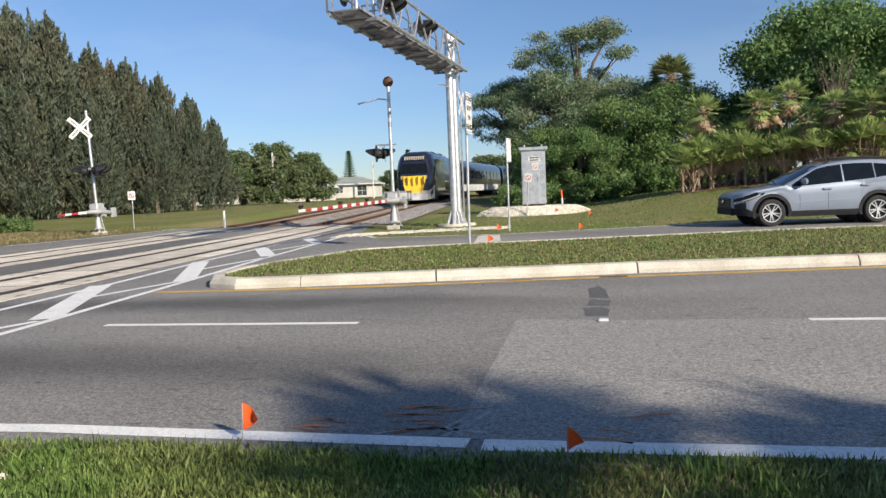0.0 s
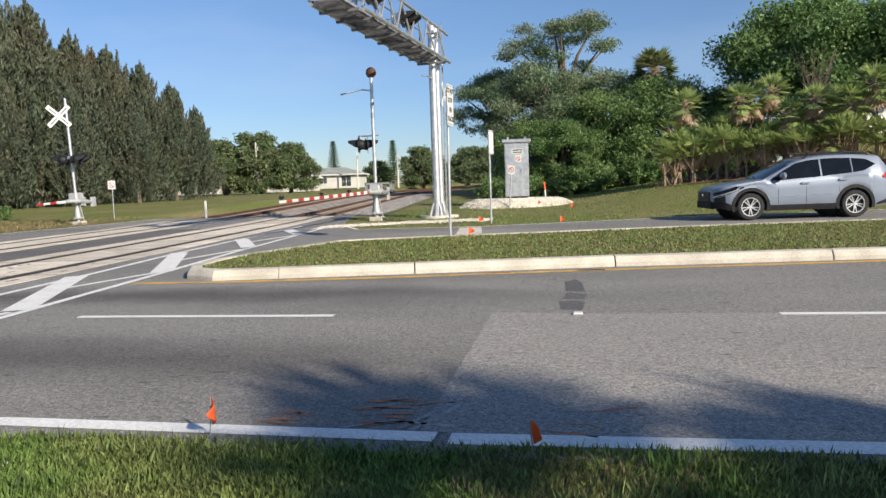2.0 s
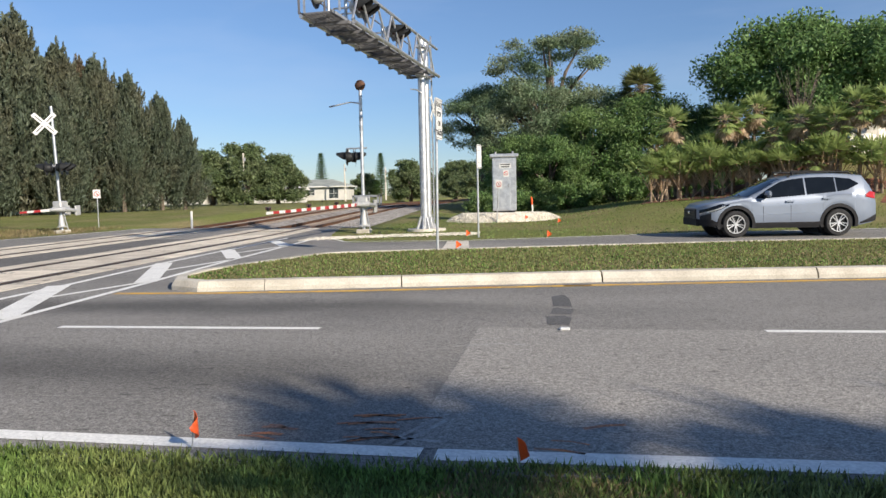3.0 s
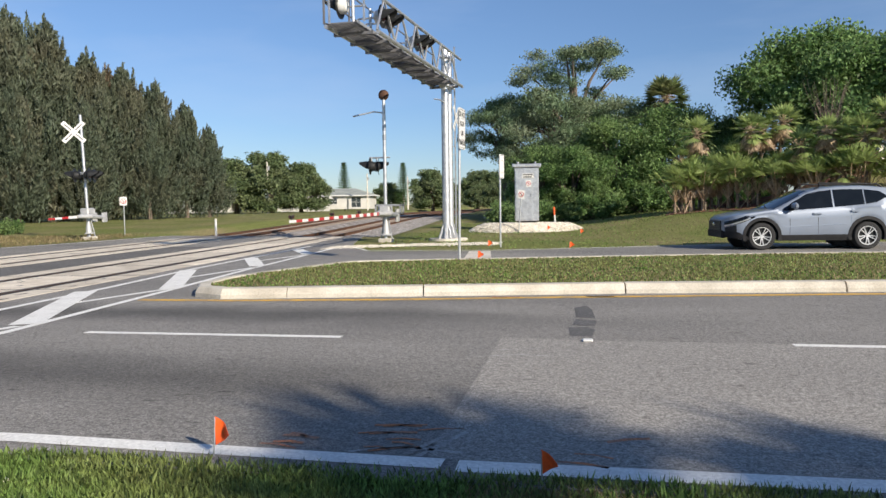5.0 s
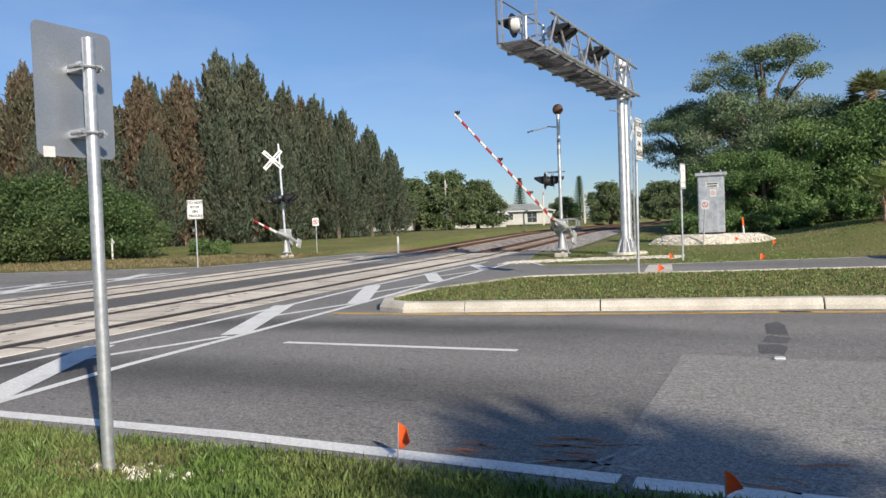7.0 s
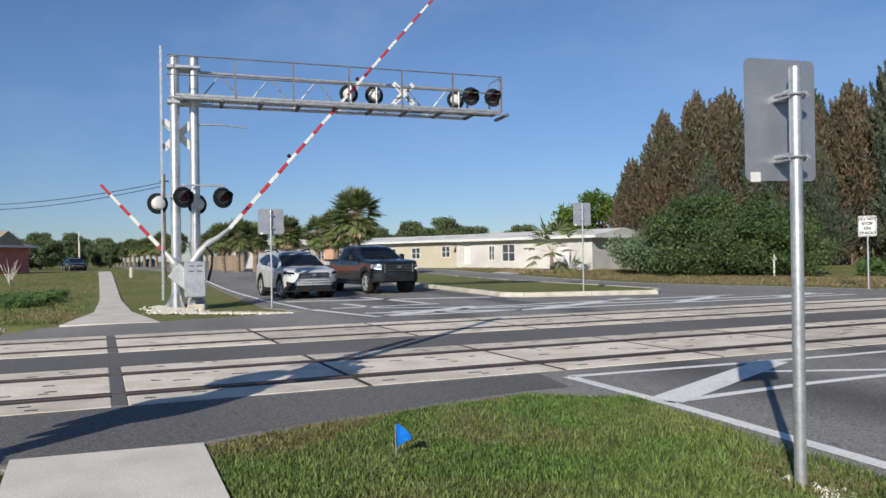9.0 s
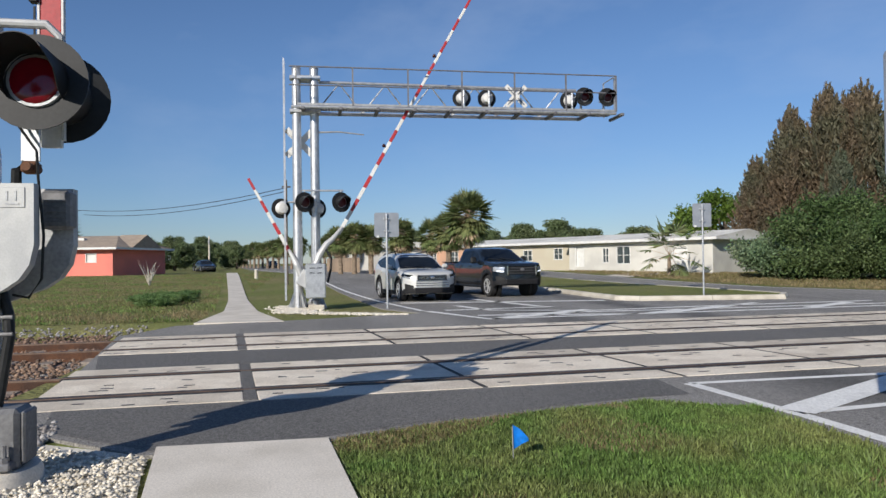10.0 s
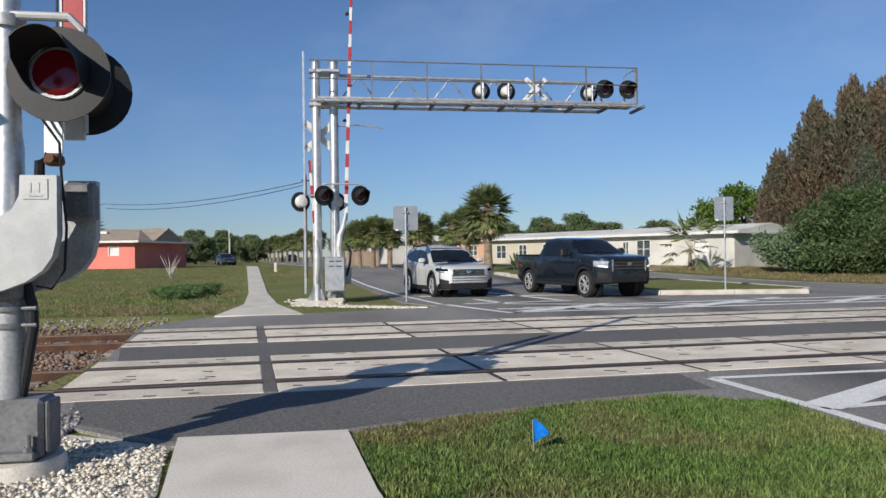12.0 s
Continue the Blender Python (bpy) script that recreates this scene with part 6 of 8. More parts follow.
def build_west_grass():
    rng = np.random.default_rng(91)
    n = 110000
    x = -19 - 52 * rng.random(n) ** 1.5
    y = rng.uniform(-30, -3.2, n)
    path = np.interp(x, (-78, -40, -29, -22, -18), (-8.4, -4.3, -3.1, -2.4, -2.0))
    ok = (np.abs(y - path) > 0.75) & (y < path + 3.4)
    tuft = np.sin(x * 0.9 + np.sin(y * 0.7) * 2) * np.sin(y * 1.3) + rng.normal(size=n) * 0.4
    zz = np.array([gz(a, b) - 0.03 for a, b in zip(x, y)])
    p = np.stack([x, y, zz], 1)
    blades("lawn_grass", p[ok & (tuft > 0.15)], 0.1, 0.011, BLADE, 92, "tufted green grass on the lawn beyond the tracks")
    blades("lawn_dry_grass", p[ok & (tuft <= 0.15)], 0.08, 0.011, BLADE_DRY, 93, "dry straw-coloured grass on the lawn beyond the tracks")


def pebbles(name, spots, r, material, seed, label, cat="gravel"):
    """Loose stones: squashed octahedra in one mesh."""
    rng = np.random.default_rng(seed)
    n = len(spots)
    o = np.array([(1, 0, 0), (0, 1, 0), (-1, 0, 0), (0, -1, 0), (0, 0, 1), (0, 0, -1)], float)
    s = r * rng.uniform(0.5, 1.3, (n, 1, 1)) * rng.uniform(0.6, 1.2, (n, 6, 1))
    ang = rng.uniform(0, 6.28, n)
    rot = np.zeros((n, 3, 3))
    rot[:, 0, 0], rot[:, 0, 1], rot[:, 1, 0], rot[:, 1, 1], rot[:, 2, 2] = np.cos(ang), -np.sin(ang), np.sin(ang), np.cos(ang), 0.65
    v = np.einsum("nij,kj->nki", rot, o) * s + np.asarray(spots)[:, None, :]
    f = np.array([(0, 1, 4), (1, 2, 4), (2, 3, 4), (3, 0, 4), (1, 0, 5), (2, 1, 5), (3, 2, 5), (0, 3, 5)])
    idx = (f[None] + 6 * np.arange(n)[:, None, None]).reshape(-1)
    me = bpy.data.meshes.new(name)
    me.vertices.add(6 * n), me.loops.add(24 * n), me.polygons.add(8 * n)
    me.vertices.foreach_set("co", v.astype(np.float32).ravel())
    me.loops.foreach_set("vertex_index", idx.astype(np.int32))
    me.polygons.foreach_set("loop_start", np.arange(0, 24 * n, 3, dtype=np.int32))
    me.update(calc_edges=True)
    me.materials.append(material)
    return tagged(new(name, me), label, cat, kind="stuff")


def build_stones():
    rng = np.random.default_rng(71)
    n = 9000
    x, y = rng.uniform(-6.4, -3.9, n), rng.uniform(-4.2, -1.25, n)
    ok = (y < np.interp(x, (-5.6, -4.3), (-1.52, -1.36)) - 0.02) & (x > np.interp(y, (-4, -2.75, -1.5), (-6.5, -6.0, -5.3)))
    pebbles("white_gravel", np.stack([x, y, rng.uniform(-0.015, 0.02, n)], 1)[ok], 0.022, STONE, 72, "loose white gravel round the mast's foot")
    ob = new("gravel_bed", sheet("gravel_bed", [(-5.45, -1.55), (-4.32, -1.36), (-3.6, -1.3), (-3.4, -4.5), (-6.4, -4.5), (-6.3, -2.9)], STONE, -0.012))
    tagged(ob, "bed of white gravel beside the sidewalk", "gravel", kind="structure")
    n = 7000
    x, y = rng.uniform(-17, -5.9, n), rng.uniform(-9, -3.3, n)
    pebbles("ballast_stones", np.stack([x, y, np.full(n, -0.14) + rng.uniform(0, 0.03, n)], 1)[y < np.interp(x, (-17, -6), (-4.6, -3.0))], 0.045, STONE_BROWN, 73, "grey ballast stones between the rails", "ballast")
    n = 2600
    x, y = rng.normal(-5.9, 0.35, n), rng.normal(-2.9, 0.3, n)
    pebbles("ballast_stones", np.stack([x, y, np.full(n, 0.0)], 1)[y < -2.45], 0.035, STONE_GREY, 74, "grey ballast stones at the asphalt edge", "ballast")
    # stone pad of the cabinet
    rows = []
    for q, z in ((1.0, -0.1), (0.86, 0.22), (0.7, 0.4), (0.3, 0.42)):
        rows.append([(-1.95 + 2.9 * q * math.cos(a) * (1 + 0.06 * math.sin(3 * a)), 35.2 + 2.0 * q * math.sin(a), z) for a in [2 * math.pi * i / 36 for i in range(36)]])
    solid("stone_pad", MB().loft(rows), STONE, "mound of pale crushed stone under the cabinet", "stone pad", kind="structure")
    n = 6000
    a, q = rng.uniform(0, 6.28, n), np.sqrt(rng.random(n))
    zz = np.interp(q, (0.3, 0.7, 0.86, 1.0), (0.42, 0.4, 0.22, -0.05))
    pebbles("pad_stones", np.stack([-1.95 + 2.9 * q * np.cos(a), 35.2 + 2.0 * q * np.sin(a), zz], 1), 0.05, STONE, 75, "loose pale stones on the pad", "stones")
    n = 5000
    x = rng.uniform(-7.6, -2.2, n)
    y = np.interp(x, (-7.6, -5, -2.2), (23.3, 24.6, 25.4)) + rng.normal(size=n) * 0.35
    pebbles("pale_stones", np.stack([x, y, np.full(n, 0.0)], 1), 0.035, STONE, 76, "strip of pale loose stones beside the tracks", "stones")
    n = 12000
    y = rng.uniform(30.5, 60, n)
    x = -8.98 - 0.062 * y + rng.uniform(1.2, 4.5, n)
    zz = np.array([gz(-14, b) for b in y]) - 0.12
    pebbles("ballast_stones", np.stack([x, y, zz + 0.05], 1), 0.055, STONE_GREY, 77, "grey ballast stones beside the rails", "ballast")
    n = 2500
    x = rng.uniform(-24.5, -19.2, n)
    y = np.interp(x, (-24.5, -21, -19.2), (-1.0, -0.8, 2.0)) + rng.normal(size=n) * 0.25
    pebbles("pale_stones", np.stack([x, y, np.full(n, 0.0)], 1)[np.abs(y + 0.3) < 2.5], 0.05, STONE, 78, "pale stones round the mast footing", "stones")
    n = 260
    x = rng.uniform(-18.0, -15.5, n)
    y = rng.uniform(-9, -3.9, n)
    pebbles("pale_stones", np.stack([x, y, np.full(n, -0.01)], 1), 0.045, STONE_GREY, 79, "grey stones beside the far rails", "stones")
    n = 40
    pebbles("pale_stones", np.stack([rng.normal(-3.0, 0.22, n), rng.normal(3.2, 0.06, n), np.full(n, 0.0)], 1), 0.04, STONE, 80, "few pale stones at the sign post's foot", "stones")


def flag(x, y, z, material, s, rz, lean, label, group):
    f = thing("marking_flag", pose(x, y, z, lean, 0, rz), label, "marking flag", group)
    part("wire", MB().tube([(0, 0, -0.03), (0, 0, 0.3 * s)], 0.004 * max(1, s), 6), GALV_DULL, f)
    rows = []
    for i in range(6):
        u = i / 5
        yy = 0.03 * math.sin(u * 4.0)
        rows.append([(0.15 * u * s, yy * s, (0.31 - 0.1 * u) * s), (0.15 * u * s, (yy + 0.003) * s, (0.31 - 0.1 * u) * s), (0.15 * u * s, (yy + 0.02) * s, (0.08 + 0.1 * u) * s), (0.15 * u * s, (yy + 0.017) * s, (0.08 + 0.1 * u) * s)])
    part("cloth", MB().loft(rows), material, f, smooth=60)
    return f


def build_flags():
    og = "orange flags"
    near = flag(-1.67, 3.84, 0, ORANGE, 0.7, -10, -4, "small orange marking flag on a wire at the road edge", og)
    other = flag(0.13, 3.68, 0, ORANGE, 0.56, -15, 6, "small orange marking flag on a wire at the road edge", og)
    flag(-0.56, 2.66, -0.02, ORANGE, 0.66, 60, 6, "small orange marking flag in the grass", og)
    for x, y, z in ((-1.95, 17.3, 0.0), (0.14, 21.3, 0.0), (-2.28, 22.25, 0.0), (0.5, 29.8, 0.05), (-0.9, 33.0, 0.1), (2.0, 45.0, 0.9)):
        flag(x, y, z, ORANGE, 0.9, 20, 8, "small orange marking flag in the lawn", og)
    flag(-4.71, 1.07, 0, BLUE, 0.78, 60, 4, "small blue marking flag in the grass", "blue flags")
    return near, other


build_plants()
build_grass()
build_west_grass()
build_stones()
FLAG_A, FLAG_B = build_flags()


# ---- houses, fence, wires ----
PINK = mat("pink_stucco", (0.72, 0.22, 0.17), 0.9, second=(0.64, 0.2, 0.16), scale=0.6, fine=20, vary=0.06, bump=0.15)
CREAM = mat("cream_stucco", (0.48, 0.43, 0.33), 0.9, second=(0.5, 0.46, 0.36), scale=0.6, fine=20, vary=0.06, bump=0.15)
STUCCO = mat("white_stucco", (0.58, 0.565, 0.52), 0.9, second=(0.5, 0.485, 0.45), scale=0.7, fine=20, vary=0.06, bump=0.15)
PEACH = mat("peach_stucco", (0.55, 0.33, 0.22), 0.9, second=(0.48, 0.29, 0.2), scale=0.7, fine=20, vary=0.06, bump=0.15)
ROOF_TAN = mat("tan_shingle", (0.36, 0.29, 0.22), 0.95, second=(0.3, 0.24, 0.19), scale=1.0, fine=9, vary=0.2, bump=0.4, depth=0.03)
ROOF_WHITE = mat("white_roof", (0.66, 0.65, 0.6), 0.85, second=(0.52, 0.5, 0.46), scale=0.6, fine=8, vary=0.1, bump=0.2)
ROOF_GREY = mat("grey_green_roof", (0.3, 0.32, 0.29), 0.9, second=(0.24, 0.26, 0.24), scale=0.8, fine=9, vary=0.15, bump=0.3)
WOOD = mat("weathered_fence_wood", (0.3, 0.22, 0.15), 0.95, second=(0.22, 0.17, 0.13), scale=2, fine=20, vary=0.25, bump=0.3, obj=0.2, stretch=(1, 1, 0.2))
WINDOW = mat("window_glass", (0.06, 0.075, 0.08), 0.08, bump=0, vary=0.02)


def house(name, m, w, d, h, rise, wall, roof, label, openings, over=0.5, hip=0.0):
    """A one-storey house: its front lies along local x at y = 0, facing -y; the ridge runs along x. openings: x, width, sill, height, kind."""
    hs = thing(name, m, label, "house", "houses")
    t = 0.2
    # front wall with openings through it
    cols = sorted(openings)
    x, front = 0.0, []
    for ox, ow, sill, oh, kind in cols:
        front.append((((x + ox) / 2, t / 2, h / 2 - 0.1), (ox - x, t, h + 0.2)))
        if sill > 0.05:
            front.append(((ox + ow / 2, t / 2, sill / 2 - 0.1), (ow, t, sill + 0.2)))
        if sill + oh < h:
            front.append(((ox + ow / 2, t / 2, (sill + oh + h) / 2), (ow, t, h - sill - oh)))
        x = ox + ow
    front.append((((x + w) / 2, t / 2, h / 2 - 0.1), (w - x, t, h + 0.2)))
    for c, sz in front:
        part("wall_section", MB().box(c, sz), wall, hs, smooth=0)
    part("back_wall", MB().box((w / 2, d - t / 2, h / 2 - 0.1), (w, t, h + 0.2)), wall, hs, smooth=0)
    for sx in (t / 2, w - t / 2):
        part("side_wall", MB().box((sx, d / 2, h / 2 - 0.1), (t, d - 2 * t, h + 0.2)), wall, hs, smooth=0)
    for ox, ow, sill, oh, kind in cols:
        win = part(kind, MB().box((ox + ow / 2, t * 0.6, sill + oh / 2), (ow, 0.03, oh)), WINDOW if kind == "window" else WHITE, hs, smooth=0)
        fr = MB()
        for a, b, c, e in ((0, oh / 2, ow + 0.1, 0.07), (0, -oh / 2, ow + 0.1, 0.07), (ow / 2, 0, 0.07, oh), (-ow / 2, 0, 0.07, oh)) + (((0, 0, 0.05, oh), (0, 0, ow, 0.05)) if kind == "window" else ()):
            fr.box((ox + ow / 2 + a, 0.03, sill + oh / 2 + b), (c, 0.09, e))
        part("frame", fr, WHITE, win, smooth=0)
    o = over
    rr = [[(-o, -o, h), (-o, -o, h + 0.16), (-o + hip, d / 2, h + rise), (-o, d + o, h + 0.16), (-o, d + o, h)], [(w + o, -o, h), (w + o, -o, h + 0.16), (w + o - hip, d / 2, h + rise), (w + o, d + o, h + 0.16), (w + o, d + o, h)]]
    part("roof", MB().loft(rr), roof, hs, smooth=0)
    part("fascia", MB().box((w / 2, -o - 0.015, h + 0.07), (w + 2 * o, 0.03, 0.2)).box((w + o + 0.015, d / 2, h + 0.07), (0.03, d + 2 * o, 0.2)), WHITE, hs, smooth=0)
    return hs


def build_houses():
    # pink house across the lawn: the front looks east
    ph = house("house", pose(-76.0, -32.0, gz(-73, -25), 0, 0, 75.0), 14.0, 10.5, 2.45, 1.45, PINK, ROOF_TAN, "pink stucco house with tan hipped roof and white fascia", ((11.4, 1.0, 1.25, 0.8, "shutter"), (5, 1.4, 0.9, 1.2, "window")), 0.7, 3.0)
    part("gable", MB().add([(14.72, 2.2, 2.6), (14.72, 8.3, 2.6), (14.72, 5.25, 3.95), (12.0, 5.25, 3.95), (12.0, 2.2, 2.6), (12, 8.3, 2.6)], [(0, 1, 2), (0, 2, 3, 4), (1, 5, 3, 2), (4, 3, 5)]), ROOF_TAN, ph, smooth=0)
    part("roof_vent", MB().box((9.0, 3.0, 3.5), (1.2, 0.5, 0.25), b=0.03), WHITE, ph)
    house("house", pose(-73.6, 15.6, gz(-70, 18), 0, 0, 30.0), 13.0, 8.0, 2.3, 0.75, CREAM, ROOF_WHITE, "low cream house with white low-pitched roof", ((1.0, 1.4, 0.5, 1.3, "window"), (4.2, 1.1, 0.8, 1.0, "window"), (7.4, 1.1, 0.8, 1.0, "window"), (11.2, 1.0, 0.9, 1.0, "window")), 0.6)
    house("house", pose(-61.0, 21.6, gz(-58, 24), 0, 0, 30.0), 13.5, 8.5, 2.35, 0.8, STUCCO, ROOF_WHITE, "low white house with white roof and green-curtained window", ((0.7, 0.9, 0.4, 1.7, "door"), (3.6, 0.6, 0.7, 1.2, "window"), (5.0, 1.3, 0.6, 1.4, "window"), (10.2, 1.2, 0.8, 1.0, "shutter")), 0.6)
    house("house", pose(-84, 12.0, gz(-80, 12), 0, 0, 24.0), 10, 7, 2.4, 0.7, PEACH, ROOF_WHITE, "peach house with pale low roof behind the palms", ((2, 1.2, 0.8, 1.1, "window"), (6, 1.4, 0.8, 1.1, "window")), 0.6)
    house("house", pose(-92, 3.5, gz(-90, 4), 0, 0, 12.0), 12, 7, 2.5, 0.8, STUCCO, ROOF_WHITE, "white house behind the street palms", ((2, 1.2, 0.8, 1.1, "window"), (7, 1.4, 0.8, 1.1, "window")), 0.6)
    house("house", pose(-48.2, 131, gz(-45, 131) + 0.5, 0, 0, 8), 11.5, 9, 2.2, 1.5, STUCCO, ROOF_GREY, "white house with grey-green hipped roof", ((1, 1.4, 0.7, 1.1, "window"), (4, 1.4, 0.7, 1.1, "window"), (8, 1.8, 0.1, 1.9, "window")), 0.6, 4.0)
    house("house", pose(-50.5, 122, gz(-45, 122) + 0.2, 0, 0, 8), 8, 6, 2.0, 0.6, STUCCO, ROOF_WHITE, "low white house with a covered porch", ((1, 1.8, 0.4, 1.4, "window"), (4, 1.4, 0.4, 1.4, "window")), 0.5)
    house("house", pose(-58, 99, gz(-50, 99) + 0.4, 0, 0, 8), 9, 7, 2.2, 0.6, STUCCO, ROOF_WHITE, "low white house behind the shade trees", ((2, 1.4, 0.7, 1.1, "window"), (6, 1.4, 0.7, 1.1, "window")), 0.5)
    fc = thing("wooden_fence", pose(-77.5, 1.2, gz(-76, 1), 0, 0, 14), "weathered brown wooden plank fence", "fence")
    pl = MB().box((0, 0, 0.6), (0.19, 0.025, 1.45), b=0.005).mesh("plank", WOOD, 0)
    for i in range(56):
        part("plank", pl, None, fc, m=pose(0.2 * i, 0, 0.03 * (i % 3 == 0)))
    part("fence_rail", MB().box((5.6, 0.04, 0.3), (11.3, 0.05, 0.1)).box((5.6, 0.04, 1.05), (11.3, 0.05, 0.1)), WOOD, fc, smooth=0)
    for i, (p, q, s) in enumerate((((-44.6, -1.8, 5.9), (-71.8, -21, 6.5), 0.55), ((-44.6, -1.8, 5.7), (-71.8, -20.8, 6.1), 0.6), ((-71.8, -21, 6.5), (-95, -45, 8.0), 0.8))):
        p, q = Vector(p), Vector(q)
        solid("overhead_wire", MB().tube([p.lerp(q, k / 12) - Vector((0, 0, s * 4 * (k / 12) * (1 - k / 12))) for k in range(13)], 0.022, 5), BLACK, "thin black overhead wire", "wire", "overhead wires")
    up = thing("utility_pole", pose(-44.6, -1.8, gz(-44.6, -1.8)), "slim grey utility pole behind the signal masts", "utility pole", "utility poles")
    part("pole", MB().tube([(0, 0, -0.2), (0, 0, 6.2)], [0.08, 0.06], 10), BARK, up)
    part("crossarm", MB().box((0, 0, 5.8), (0.09, 0.5, 0.09)), BARK, up)
    for x, y, h in ((-44, 103, 7.5), (-36, 128, 6.5), (-118.6, -16, 5.3), (-30, 134, 6)):
        up = thing("utility_pole", pose(x, y, gz(x, y)), "pale utility pole among the trees", "utility pole", "utility poles")
        part("pole", MB().tube([(0, 0, -0.2), (0, 0, h)], [0.15, 0.1], 8), CONCRETE, up)
        part("transformer", MB().cyl((0.2, 0, h - 1.2), (0.2, 0, h - 0.6), 0.15), GALV_DULL, up)


# ---- vehicles ----
def paint_mat(name, c, rough=0.42):
    return mat(name, c, rough, 0.25, second=[v * 0.94 for v in c], scale=2, fine=200, vary=0.04, bump=0, coat=0.7)


RIM = mat("silver_alloy", (0.6, 0.61, 0.62), 0.35, 0.3, fine=60, vary=0.06, bump=0)
SILVER_BLUE = paint_mat("silver_blue_paint", (0.205, 0.24, 0.3))
PEARL = paint_mat("white_pearl_paint", (0.62, 0.62, 0.6))
NAVY = paint_mat("dark_grey_blue_paint", (0.012, 0.018, 0.026), 0.22)
TAIL = glow("tail_lamp_red", (0.4, 0.01, 0.01), 0.02)
DRL = glow("running_light", (0.9, 0.92, 1.0), 1.2)


def wheel_mesh(r, w):
    """Tyre, rim lip, dark well and split spokes round a wheel centre, axle along y."""
    def turned(rows, n=32):
        return MB().loft([[(rr * math.cos(a), y, rr * math.sin(a)) for a in [2 * math.pi * k / n for k in range(n)]] for y, rr in rows], close=False)
    tyre = turned(((-w * 0.42, r * 0.66), (-w * 0.5, r * 0.72), (-w / 2, r * 0.92), (-w * 0.4, r * 0.985), (-w * 0.2, r), (w * 0.2, r), (w * 0.4, r * 0.985), (w / 2, r * 0.92), (w * 0.5, r * 0.72), (w * 0.42, r * 0.66)))
    rim = MB()
    for s in (-1, 1):
        lip = turned(((s * w * 0.42, r * 0.7), (s * w * 0.47, r * 0.685), (s * w * 0.46, r * 0.63), (s * w * 0.4, r * 0.625)))
        rim.add(lip.v, lip.f)
    disc = MB().cyl((0, -w * 0.22, 0), (0, w * 0.22, 0), r * 0.66, n=28)
    sp = MB()
    for sy in (-1, 1):
        for k in range(5):
            for d in (-11, 11):
                a = pose(0, 0, 0, 0, 72 * k + 18 + d, 0)
                sp.add([(r * 0.1, sy * w * 0.36, -r * 0.035), (r * 0.1, sy * w * 0.36, r * 0.035), (r * 0.65, sy * w * 0.45, r * 0.026), (r * 0.65, sy * w * 0.45, -r * 0.026),
                        (r * 0.1, sy * w * 0.28, -r * 0.035), (r * 0.1, sy * w * 0.28, r * 0.035), (r * 0.65, sy * w * 0.36, r * 0.026), (r * 0.65, sy * w * 0.36, -r * 0.026)],
                       [(0, 1, 2, 3), (4, 7, 6, 5), (0, 4, 5, 1), (2, 6, 7, 3), (0, 3, 7, 4), (1, 5, 6, 2)], a)
    sp.cyl((0, -w * 0.42, 0), (0, w * 0.42, 0), r * 0.13, n=14)
    return tyre.mesh("tyre", TYRE), rim.mesh("rim", RIM), disc.mesh("hub_well", BLACK), sp.mesh("spokes", RIM)


def curve(points):
    """Piecewise-linear height over x."""
    p = sorted(points)
    return lambda x: float(np.interp(x, [a for a, b in p], [b for a, b in p]))


